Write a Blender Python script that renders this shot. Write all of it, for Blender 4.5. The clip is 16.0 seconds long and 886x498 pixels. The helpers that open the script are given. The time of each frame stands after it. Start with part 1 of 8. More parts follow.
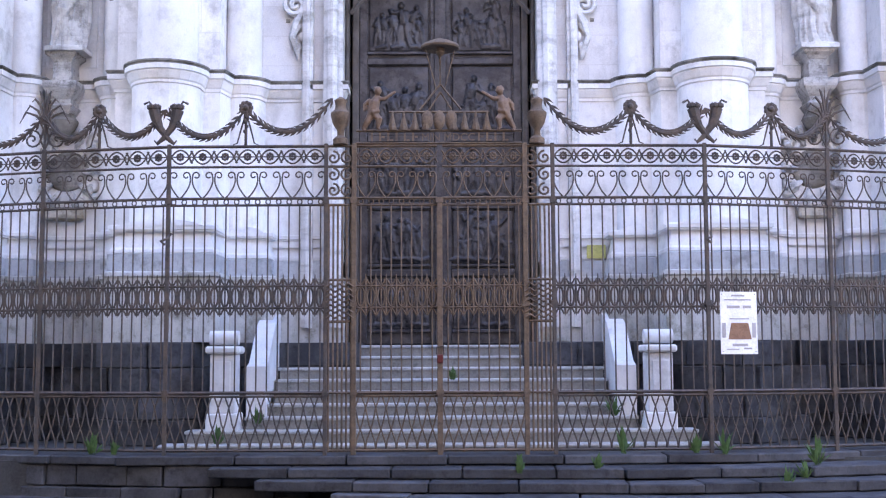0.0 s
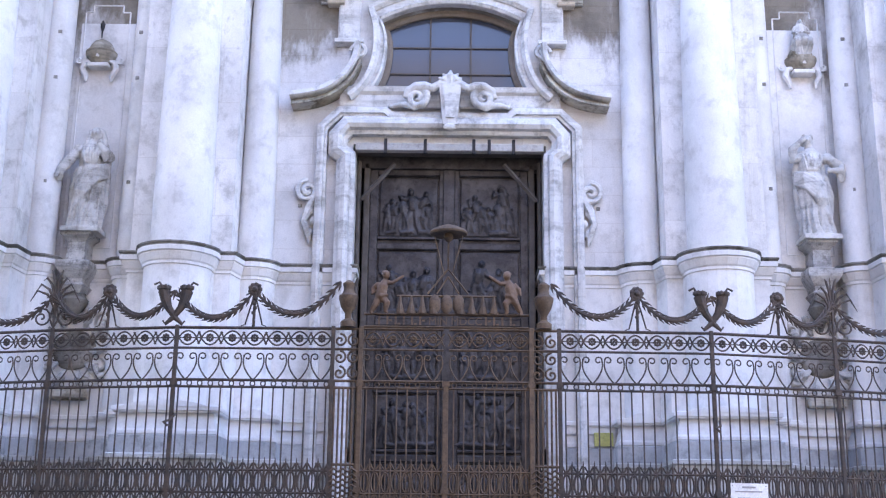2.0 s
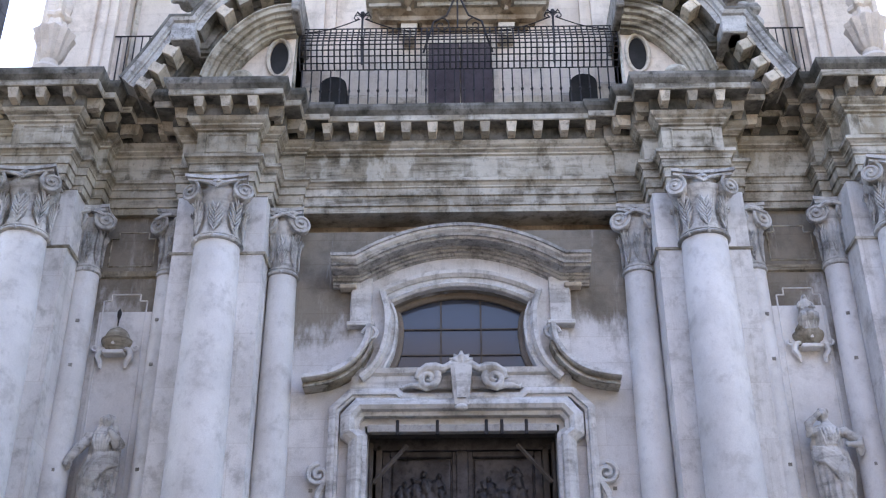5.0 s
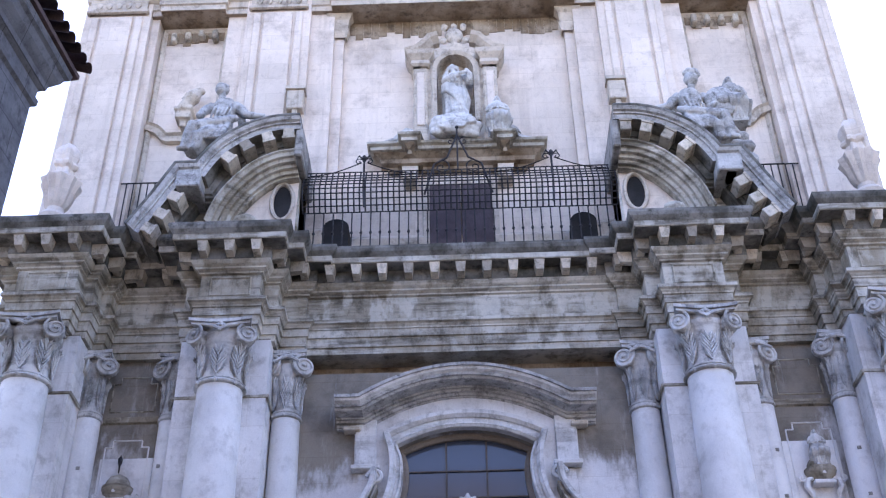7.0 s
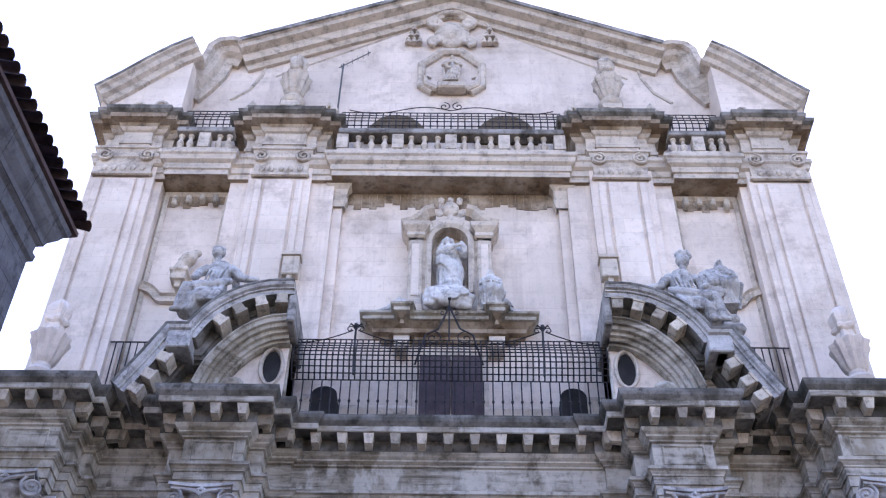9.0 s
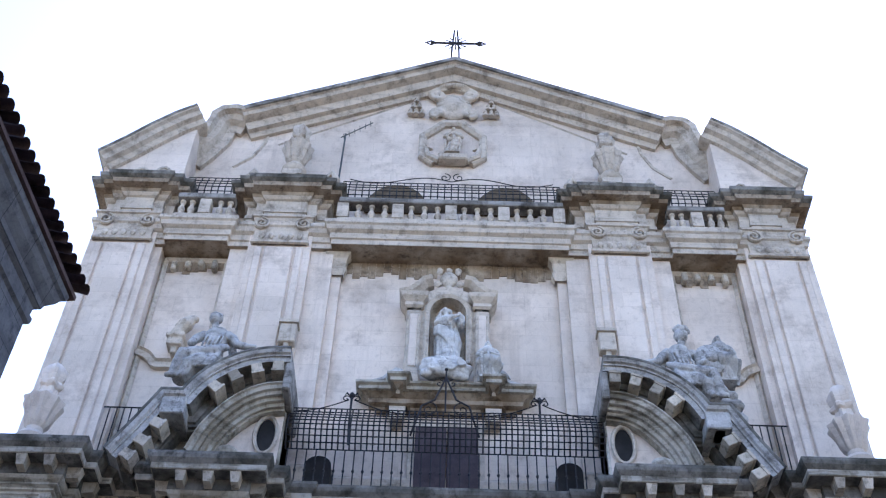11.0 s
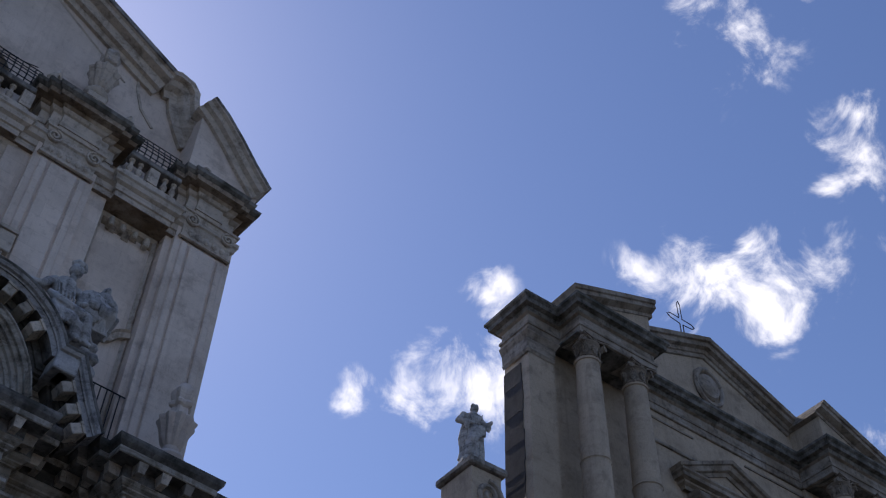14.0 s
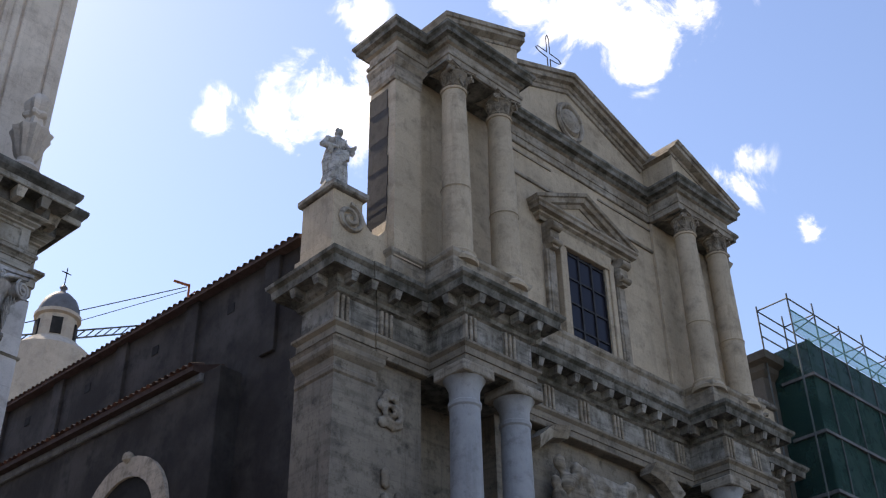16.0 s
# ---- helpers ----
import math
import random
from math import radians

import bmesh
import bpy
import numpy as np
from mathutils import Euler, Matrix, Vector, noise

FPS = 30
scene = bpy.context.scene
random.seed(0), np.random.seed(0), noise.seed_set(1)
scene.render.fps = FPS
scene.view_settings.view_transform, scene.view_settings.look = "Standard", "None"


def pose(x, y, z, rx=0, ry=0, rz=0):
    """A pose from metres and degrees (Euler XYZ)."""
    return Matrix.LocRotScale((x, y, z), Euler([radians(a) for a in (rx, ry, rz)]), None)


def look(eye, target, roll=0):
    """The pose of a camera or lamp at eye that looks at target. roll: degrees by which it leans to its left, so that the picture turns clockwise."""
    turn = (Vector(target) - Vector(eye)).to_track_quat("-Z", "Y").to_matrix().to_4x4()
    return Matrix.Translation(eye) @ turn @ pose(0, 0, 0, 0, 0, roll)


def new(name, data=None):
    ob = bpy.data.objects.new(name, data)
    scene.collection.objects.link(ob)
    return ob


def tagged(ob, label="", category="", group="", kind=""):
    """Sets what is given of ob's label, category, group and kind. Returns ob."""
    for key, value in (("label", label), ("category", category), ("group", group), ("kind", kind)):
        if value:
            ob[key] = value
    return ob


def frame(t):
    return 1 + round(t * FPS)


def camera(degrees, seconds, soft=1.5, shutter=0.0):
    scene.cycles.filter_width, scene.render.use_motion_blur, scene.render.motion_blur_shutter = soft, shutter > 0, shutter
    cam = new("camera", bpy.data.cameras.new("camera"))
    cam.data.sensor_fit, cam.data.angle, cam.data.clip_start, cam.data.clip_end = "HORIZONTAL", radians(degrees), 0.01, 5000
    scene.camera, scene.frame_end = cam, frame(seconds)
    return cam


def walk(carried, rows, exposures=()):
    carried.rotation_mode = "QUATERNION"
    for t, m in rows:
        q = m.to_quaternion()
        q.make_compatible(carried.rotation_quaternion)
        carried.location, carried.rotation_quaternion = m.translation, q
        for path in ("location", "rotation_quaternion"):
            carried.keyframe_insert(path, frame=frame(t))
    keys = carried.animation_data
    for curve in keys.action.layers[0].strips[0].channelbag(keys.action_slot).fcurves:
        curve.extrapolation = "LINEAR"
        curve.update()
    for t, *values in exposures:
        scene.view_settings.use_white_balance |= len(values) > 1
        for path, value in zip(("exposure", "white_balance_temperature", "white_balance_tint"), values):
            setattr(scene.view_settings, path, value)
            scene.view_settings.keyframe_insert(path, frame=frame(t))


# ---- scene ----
cam = camera(42.5, 16.0, soft=1.2)
EYE = (0.0, 0.0, 1.6)
# seconds, yaw, pitch, roll
PATH = [(0.0, -0.08, 5.29, 0.24), (0.5, -0.09, 7.55, -0.22), (1.0, -0.1, 10.18, -0.35), (1.5, -0.1, 12.37, -0.46),
        (2.0, 0.11, 14.53, -0.67), (2.5, 0.39, 16.98, -0.11), (3.0, 0.63, 19.51, 0.3), (3.5, 0.85, 21.33, 0.11),
        (4.0, 1.04, 23.19, -0.02), (4.5, 0.52, 25.69, -0.03), (5.0, 1.04, 28.56, 0.12), (7.5, 1.69, 37.96, 0.88),
        (8.0, 1.44, 40.81, 0.59), (8.5, 0.36, 42.46, -0.5), (9.0, -0.1, 44.15, -0.61), (11.5, -1.82, 47.84, -1.71),
        (12.0, -6.49, 47.83, -2.11), (12.5, -14.47, 47.79, -2.52), (13.0, -22.48, 47.66, -2.72), (13.5, -32.59, 48.13, -3.32),
        (14.0, -41.84, 47.12, -1.52), (14.5, -46.33, 42.22, -0.49), (15.0, -47.75, 36.95, 0.35), (15.5, -48.53, 33.55, 0.76),
        (16.0, -48.65, 33.45, 0.81)]
EXPOSURE = [(0, 3.68, 7600, 21), (2, 3.36, 7450, 20), (3.0, 3.1, 7650, 22), (3.5, 2.95, 7650, 20), (4.5, 2.76, 8150, 20), (5, 2.55, 8200, 16), (7.5, 2.42, 6800, 24), (9, 2.3, 7050, 25),
            (12, 1.50, 6650, 10), (13, 0.68, 7150, 12), (13.5, 0.2, 6750, 11), (14, -0.38, 6300, 16), (14.5, -0.54, 6450, 17), (15, -0.35, 6550, 19), (15.5, 0.30, 7050, 15), (16, 0.80, 7900, 12)]
walk(cam, [(t, pose(*EYE, 90 + p, r, y)) for t, y, p, r in PATH], EXPOSURE)

# ---- world and sun ----
SUN_AZ, SUN_EL = 4.0, 50.0      # degrees clockwise from +y, and above the horizon
world = bpy.data.worlds.new("sky")
scene.world = world
world.use_nodes = True
wn, wl = world.node_tree.nodes, world.node_tree.links
wn.clear()
sky = wn.new("ShaderNodeTexSky")
sky.sky_type = "NISHITA"
sky.sun_disc = False
sky.sun_elevation, sky.sun_rotation = radians(SUN_EL), radians(SUN_AZ)
sky.air_density, sky.dust_density, sky.ozone_density = 1.2, 0.35, 3.0
bg = wn.new("ShaderNodeBackground")
bg.inputs["Strength"].default_value = 0.13
w_out = wn.new("ShaderNodeOutputWorld")
tc = wn.new("ShaderNodeTexCoord")


def wmath(op, a, b=None, c=None):
    n = wn.new("ShaderNodeMath")
    n.operation = op
    for i, v in enumerate((a, b, c)):
        if v is None:
            continue
        if isinstance(v, (int, float)):
            n.inputs[i].default_value = v
        else:
            wl.new(v, n.inputs[i])
    return n.outputs[0]


# cumulus clouds: centres on the sky's dome with their reach
CLOUDS = [((0.437, 0.632, 0.640), 0.028), ((0.450, 0.615, 0.648), 0.040), ((0.473, 0.598, 0.647), 0.045), ((0.496, 0.580, 0.647), 0.050),
          ((0.516, 0.558, 0.650), 0.055), ((0.531, 0.539, 0.655), 0.050), ((0.488, 0.517, 0.704), 0.028), ((0.488, 0.504, 0.712), 0.022),
          ((0.577, 0.403, 0.710), 0.040), ((0.596, 0.382, 0.706), 0.048), ((0.620, 0.364, 0.695), 0.050), ((0.648, 0.347, 0.678), 0.050),
          ((0.653, 0.319, 0.687), 0.050), ((0.655, 0.295, 0.695), 0.055), ((0.645, 0.268, 0.716), 0.055), ((0.747, 0.305, 0.591), 0.024),
          ((0.752, 0.324, 0.574), 0.030), ((0.797, 0.285, 0.532), 0.018), ((0.617, 0.230, 0.753), 0.048), ((0.630, 0.248, 0.736), 0.05), ((0.505, 0.237, 0.830), 0.07), ((0.475, 0.200, 0.857), 0.08),
          ((0.609, 0.199, 0.768), 0.026), ((0.616, 0.331, 0.715), 0.022)]
mask = None
for centre, reach in CLOUDS:
    dn = wn.new("ShaderNodeVectorMath")
    dn.operation = "DISTANCE"
    wl.new(tc.outputs["Generated"], dn.inputs[0])
    dn.inputs[1].default_value = centre
    m = wmath("SUBTRACT", 1.0, wmath("DIVIDE", dn.outputs["Value"], reach * 0.85))
    mask = m if mask is None else wmath("MAXIMUM", mask, m)
cn = wn.new("ShaderNodeTexNoise")
cn.inputs["Scale"].default_value, cn.inputs["Detail"].default_value, cn.inputs["Roughness"].default_value = 17.0, 9.0, 0.62
cn.inputs["Distortion"].default_value = 0.4
wl.new(tc.outputs["Generated"], cn.inputs["Vector"])
dens = wmath("ADD", wmath("MULTIPLY", mask, 0.62), wmath("MULTIPLY", wmath("SUBTRACT", cn.outputs["Fac"], 0.50), 3.6))
cr = wn.new("ShaderNodeMapRange")
cr.interpolation_type = "SMOOTHSTEP"
cr.inputs["From Min"].default_value, cr.inputs["From Max"].default_value = 0.12, 1.15
wl.new(dens, cr.inputs["Value"])
inside = wn.new("ShaderNodeMapRange")
inside.inputs["From Min"].default_value, inside.inputs["From Max"].default_value = -0.5, 0.25
wl.new(mask, inside.inputs["Value"])
cm = wn.new("ShaderNodeMix")
cm.data_type = "RGBA"
wl.new(wmath("MULTIPLY", cr.outputs["Result"], inside.outputs["Result"]), cm.inputs["Factor"])
tint = wn.new("ShaderNodeMix")
tint.data_type, tint.blend_type = "RGBA", "MULTIPLY"
tint.inputs["Factor"].default_value = 1.0
tint.inputs["B"].default_value = (0.92, 0.95, 1.12, 1)      # clear deep-blue noon sky
wl.new(sky.outputs["Color"], tint.inputs["A"])
wl.new(tint.outputs["Result"], cm.inputs["A"])
cm.inputs["B"].default_value = (13.0, 12.8, 12.6, 1)
wl.new(cm.outputs["Result"], bg.inputs["Color"])
wl.new(bg.outputs["Background"], w_out.inputs["Surface"])

sun_data = bpy.data.lights.new("sun", "SUN")
sun_data.energy, sun_data.angle, sun_data.color = 3.6, radians(0.5), (1.0, 0.95, 0.87)
sun = new("sun", sun_data)
az, el = radians(SUN_AZ), radians(SUN_EL)
SUN_DIR = Vector((math.sin(az) * math.cos(el), math.cos(az) * math.cos(el), math.sin(el)))
sun.matrix_world = look(SUN_DIR * 80, (0, 0, 0))

# ---- materials ----


def material(name, base, rough=0.85, metal=0.0, dark=None, light=None, stain=0.0, scale=1.6, fine=45.0, bump=0.25, blocks=None, streak=0.0, rand=0.0, spec=0.18, grit=0.3, peel=None, layer=0.0, mortar=0.78):
    """A weathered surface: broad patches, fine grain, vertical run-off streaks, and optionally ashlar joints (width, height)."""
    mat = bpy.data.materials.new(name)
    mat.use_nodes = True
    n, l = mat.node_tree.nodes, mat.node_tree.links
    b = n["Principled BSDF"]
    b.inputs["Metallic"].default_value = metal
    b.inputs["Specular IOR Level"].default_value = spec
    geo = n.new("ShaderNodeNewGeometry")
    dark = dark or tuple(c * 0.55 for c in base)
    light = light or tuple(min(1.0, c * 1.25 + 0.02) for c in base)

    def noise_tex(sc, detail, stretch=None, rough_=0.6):
        t = n.new("ShaderNodeTexNoise")
        t.inputs["Scale"].default_value, t.inputs["Detail"].default_value, t.inputs["Roughness"].default_value = sc, detail, rough_
        if stretch:
            mp = n.new("ShaderNodeMapping")
            mp.inputs["Scale"].default_value = stretch
            l.new(geo.outputs["Position"], mp.inputs["Vector"])
            l.new(mp.outputs["Vector"], t.inputs["Vector"])
        else:
            l.new(geo.outputs["Position"], t.inputs["Vector"])
        return t.outputs["Fac"]

    def ramp(v, lo, hi):
        r = n.new("ShaderNodeMapRange")
        r.interpolation_type = "SMOOTHSTEP"
        r.inputs["From Min"].default_value, r.inputs["From Max"].default_value = lo, hi
        l.new(v, r.inputs["Value"])
        return r.outputs["Result"]

    def mix(fac, a, c, kind="MIX"):
        m = n.new("ShaderNodeMix")
        m.data_type = "RGBA"
        m.blend_type = kind
        for sock, v in ((m.inputs["Factor"], fac), (m.inputs["A"], a), (m.inputs["B"], c)):
            if isinstance(v, (float, int)):
                sock.default_value = v
            elif isinstance(v, tuple):
                sock.default_value = (*v, 1)
            else:
                l.new(v, sock)
        return m.outputs["Result"]

    def times(v, k):
        m = n.new("ShaderNodeMath")
        m.operation = "MULTIPLY"
        l.new(v, m.inputs[0])
        m.inputs[1].default_value = k
        return m.outputs[0]

    broad = noise_tex(scale, 6)
    grain = noise_tex(fine, 5, rough_=0.7)
    col = mix(ramp(broad, 0.35, 0.68), base, light)
    col = mix(times(ramp(noise_tex(scale * 2.7, 7, rough_=0.68), 0.48, 0.72), 0.5 + stain * 0.5), col, dark) if stain > 0 else col
    if streak > 0:
        col = mix(times(ramp(noise_tex(1.0, 6, (3.2, 3.2, 0.22), 0.7), 0.5, 0.78), streak), col, dark)
        col = mix(times(ramp(noise_tex(1.0, 5, (5.5, 5.5, 0.5), 0.6), 0.6, 0.8), streak * 0.5), col, light)
    if layer > 0:
        # black crust and washed-out runs that follow the beds of the stone
        col = mix(times(ramp(noise_tex(1.0, 7, (0.55, 0.55, 5.5), 0.66), 0.47, 0.66), layer), col, dark)
        col = mix(times(ramp(noise_tex(1.0, 5, (2.0, 2.0, 1.0), 0.6), 0.52, 0.62), layer * 0.75), col, light)
    col = mix(grit, col, mix(ramp(grain, 0.3, 0.7), tuple(c * 0.45 for c in base), tuple(min(1, c * 1.5) for c in base)))
    if stain > 0:
        col = mix(times(ramp(noise_tex(9.0, 6, (1, 1, 0.7), 0.7), 0.52, 0.75), 0.25 + 0.45 * stain), col, dark)
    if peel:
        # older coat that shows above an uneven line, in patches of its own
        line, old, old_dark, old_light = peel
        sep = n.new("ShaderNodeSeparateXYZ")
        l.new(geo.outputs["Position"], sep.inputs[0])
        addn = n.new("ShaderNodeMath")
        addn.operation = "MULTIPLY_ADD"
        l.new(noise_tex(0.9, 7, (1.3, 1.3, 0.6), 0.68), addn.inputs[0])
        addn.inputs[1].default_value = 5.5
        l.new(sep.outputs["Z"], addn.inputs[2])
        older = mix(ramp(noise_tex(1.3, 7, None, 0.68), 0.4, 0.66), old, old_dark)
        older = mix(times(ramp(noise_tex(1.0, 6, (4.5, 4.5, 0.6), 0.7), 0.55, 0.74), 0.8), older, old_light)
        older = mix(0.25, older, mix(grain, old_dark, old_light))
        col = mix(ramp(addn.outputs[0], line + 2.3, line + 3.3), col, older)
    if rand > 0:
        info = n.new("ShaderNodeObjectInfo")
        rr = n.new("ShaderNodeMapRange")
        rr.inputs["To Min"].default_value, rr.inputs["To Max"].default_value = 1 - rand, 1 + rand
        l.new(info.outputs["Random"], rr.inputs["Value"])
        hv = n.new("ShaderNodeHueSaturation")
        l.new(rr.outputs["Result"], hv.inputs["Value"])
        l.new(col, hv.inputs["Color"])
        col = hv.outputs["Color"]
    height = mix(0.35, grain, broad)
    if blocks:
        br = n.new("ShaderNodeTexBrick")
        xyz, along, flat = n.new("ShaderNodeSeparateXYZ"), n.new("ShaderNodeMath"), n.new("ShaderNodeCombineXYZ")
        l.new(geo.outputs["Position"], xyz.inputs[0])
        l.new(xyz.outputs["X"], along.inputs[0])
        l.new(xyz.outputs["Y"], along.inputs[1])
        l.new(along.outputs[0], flat.inputs["X"])
        l.new(xyz.outputs["Z"], flat.inputs["Y"])
        l.new(flat.outputs[0], br.inputs["Vector"])
        br.inputs["Scale"].default_value = 1.0
        br.inputs["Brick Width"].default_value, br.inputs["Row Height"].default_value = blocks
        br.inputs["Mortar Size"].default_value, br.inputs["Mortar Smooth"].default_value = 0.009, 0.3
        br.inputs["Color1"].default_value, br.inputs["Color2"].default_value = (0.86, 0.86, 0.86, 1), (1, 1, 1, 1)
        br.inputs["Mortar"].default_value = (mortar, mortar * .97, mortar * .94, 1)
        col = mix(0.55, col, br.outputs["Color"], "MULTIPLY")
        height = mix(0.5, height, br.outputs["Color"])
    l.new(col, b.inputs["Base Color"])
    rg = n.new("ShaderNodeMapRange")
    rg.inputs["To Min"].default_value, rg.inputs["To Max"].default_value = max(0.05, rough - 0.12), min(1.0, rough + 0.1)
    l.new(grain, rg.inputs["Value"])
    l.new(rg.outputs["Result"], b.inputs["Roughness"])
    bp = n.new("ShaderNodeBump")
    bp.inputs["Strength"].default_value, bp.inputs["Distance"].default_value = bump, 0.02
    l.new(height, bp.inputs["Height"])
    l.new(bp.outputs["Normal"], b.inputs["Normal"])
    return mat


MARBLE = material("pale_marble", (0.65, 0.635, 0.62), 0.6, dark=(0.36, 0.34, 0.32), stain=0.12, scale=0.8, bump=0.12, streak=0.22, spec=0.3, grit=0.1)
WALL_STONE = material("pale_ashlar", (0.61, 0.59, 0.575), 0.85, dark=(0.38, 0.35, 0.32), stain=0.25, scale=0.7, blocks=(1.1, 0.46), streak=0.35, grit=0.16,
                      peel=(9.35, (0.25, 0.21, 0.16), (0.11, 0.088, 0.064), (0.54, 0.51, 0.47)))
WEATHERED = material("weathered_limestone", (0.30, 0.256, 0.19), 0.9, dark=(0.045, 0.037, 0.024), light=(0.66, 0.62, 0.54), stain=0.8, scale=0.9, streak=0.8, bump=0.6, grit=0.16, layer=0.8)
UPPER_STONE = material("warm_limestone", (0.64, 0.548, 0.465), 0.88, dark=(0.35, 0.275, 0.22), stain=0.35, scale=0.5, blocks=(1.0, 0.42), streak=0.4, grit=0.12)
UPPER_TRIM = material("warm_carved_limestone", (0.52, 0.45, 0.37), 0.88, dark=(0.11, 0.088, 0.068), stain=0.6, scale=1.2, streak=0.7, bump=0.5, grit=0.16, layer=0.35)
# Black crust of lips and ledges; on soffits it doubles as painted shade.
CRUST_SHADE = material("black_crust_and_shade_stone", (0.085, 0.080, 0.066), 0.95, dark=(0.022, 0.022, 0.016), light=(0.34, 0.32, 0.29), stain=0.7, scale=1.6, streak=0.7, bump=0.5, grit=0.2)
DIRTY_MARBLE = material("rain_darkened_marble", (0.36, 0.37, 0.385), 0.75, dark=(0.16, 0.16, 0.15), light=(0.56, 0.56, 0.56), stain=0.6, scale=1.2, streak=0.6, grit=0.12)
MOSSY_MARBLE = material("mossy_marble", (0.46, 0.45, 0.42), 0.8, dark=(0.13, 0.12, 0.08), light=(0.58, 0.57, 0.55), stain=0.9, scale=0.9, streak=0.8, grit=0.15)
AGED = material("aged_plaster", (0.29, 0.262, 0.228), 0.92, dark=(0.12, 0.103, 0.088), light=(0.52, 0.50, 0.48), stain=0.9, scale=1.1, streak=0.9, bump=0.6, blocks=(0.9, 0.4))
BLACKENED = material("blackened_limestone", (0.17, 0.157, 0.138), 0.92, dark=(0.04, 0.036, 0.031), light=(0.46, 0.435, 0.40), stain=0.8, scale=1.2, streak=0.9, bump=0.6, grit=0.16, layer=0.6)
STATUE_GREY = material("grey_weathered_statue", (0.36, 0.35, 0.335), 0.8, dark=(0.04, 0.037, 0.032), light=(0.66, 0.64, 0.61), stain=1.0, scale=2.6, bump=0.5, streak=0.8, layer=0.65)
STATUE = material("statue_marble", (0.46, 0.445, 0.42), 0.75, dark=(0.05, 0.045, 0.037), light=(0.74, 0.725, 0.70), stain=0.55, scale=1.4, bump=0.3, streak=0.8, layer=0.45, grit=0.14)
PILASTER_STONE = material("pale_pilaster_marble", (0.65, 0.63, 0.61), 0.8, dark=(0.30, 0.275, 0.245), stain=0.4, scale=0.8, blocks=(1.6, 0.9), streak=0.5, grit=0.12)
PORTAL_MARBLE = material("grimy_portal_marble", (0.63, 0.615, 0.595), 0.7, dark=(0.16, 0.145, 0.125), light=(0.76, 0.75, 0.73), stain=0.5, scale=1.3, streak=0.7, grit=0.12, layer=0.45)
LOW_STONE = material("sooty_beige_stone", (0.25, 0.215, 0.178), 0.9, dark=(0.04, 0.034, 0.027), light=(0.34, 0.29, 0.23), stain=0.6, scale=0.8, blocks=(1.2, 0.5), streak=0.7, grit=0.14, layer=0.3)
GREY_MARBLE = material("blue_grey_marble", (0.32, 0.325, 0.34), 0.6, dark=(0.17, 0.17, 0.17), stain=0.3, scale=0.9, streak=0.4, grit=0.1)
LAVA = material("dark_lava_stone", (0.05, 0.05, 0.054), 0.9, dark=(0.018, 0.018, 0.02), light=(0.10, 0.10, 0.105), stain=0.6, scale=2.0, bump=0.6, rand=0.25)
LAVA_WALL = material("dark_lava_plaster", (0.042, 0.037, 0.036), 0.92, dark=(0.028, 0.026, 0.027), light=(0.11, 0.10, 0.095), stain=0.7, scale=0.5, streak=0.6, bump=0.5)
GROUND = material("lava_paving", (0.055, 0.054, 0.053), 0.85, stain=0.5, scale=1.0, bump=0.4)
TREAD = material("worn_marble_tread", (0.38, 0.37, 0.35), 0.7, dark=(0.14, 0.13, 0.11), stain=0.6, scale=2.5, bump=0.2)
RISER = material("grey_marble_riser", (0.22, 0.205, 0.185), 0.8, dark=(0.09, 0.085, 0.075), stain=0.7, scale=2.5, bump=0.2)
IRON = material("rusted_wrought_iron", (0.085, 0.075, 0.07), 0.7, metal=0.2, dark=(0.03, 0.028, 0.03), light=(0.15, 0.11, 0.085), stain=0.5, scale=6, bump=0.3)
GATE_IRON = material("brown_gate_iron", (0.13, 0.095, 0.07), 0.65, metal=0.3, dark=(0.06, 0.05, 0.045), light=(0.22, 0.15, 0.10), stain=0.5, scale=6, bump=0.3)
BRONZE = material("dark_bronze_door", (0.05, 0.045, 0.046), 0.46, metal=0.5, dark=(0.014, 0.013, 0.013), light=(0.11, 0.10, 0.10), stain=0.5, scale=4, bump=0.4)
TIMBER = material("grey_old_timber", (0.095, 0.08, 0.07), 0.85, stain=0.5, scale=3, fine=80)
BROWN_FRAME = material("brown_window_timber", (0.20, 0.165, 0.135), 0.8, stain=0.4, scale=3, fine=80)
PALE_TIMBER = material("bleached_grey_timber", (0.40, 0.38, 0.36), 0.85, dark=(0.16, 0.15, 0.14), stain=0.5, scale=3, fine=80)
TILE = material("dark_clay_roof_tile", (0.09, 0.06, 0.055), 0.9, stain=0.5, scale=3, bump=0.5, rand=0.3)
PLASTER2 = material("beige_church_stone", (0.46, 0.375, 0.28), 0.88, dark=(0.16, 0.13, 0.10), stain=0.4, scale=0.6, streak=0.45, blocks=(1.2, 0.5))
DARK_HOUSE = material("sooty_house_plaster", (0.11, 0.095, 0.08), 0.9, stain=0.5, scale=0.8, streak=0.5)
MODILLION = material("pale_console_stone", (0.46, 0.40, 0.32), 0.88, dark=(0.07, 0.06, 0.042), stain=0.7, scale=2.2, streak=0.7, bump=0.5, grit=0.16, rand=0.4)
# Brown of stained courses, also used for painted shade under the architrave.
BROWN_STONE = material("brown_stain_and_shade_stone", (0.22, 0.155, 0.10), 0.92, dark=(0.06, 0.045, 0.033), light=(0.50, 0.42, 0.33), stain=0.8, scale=1.4, streak=0.9, grit=0.16)
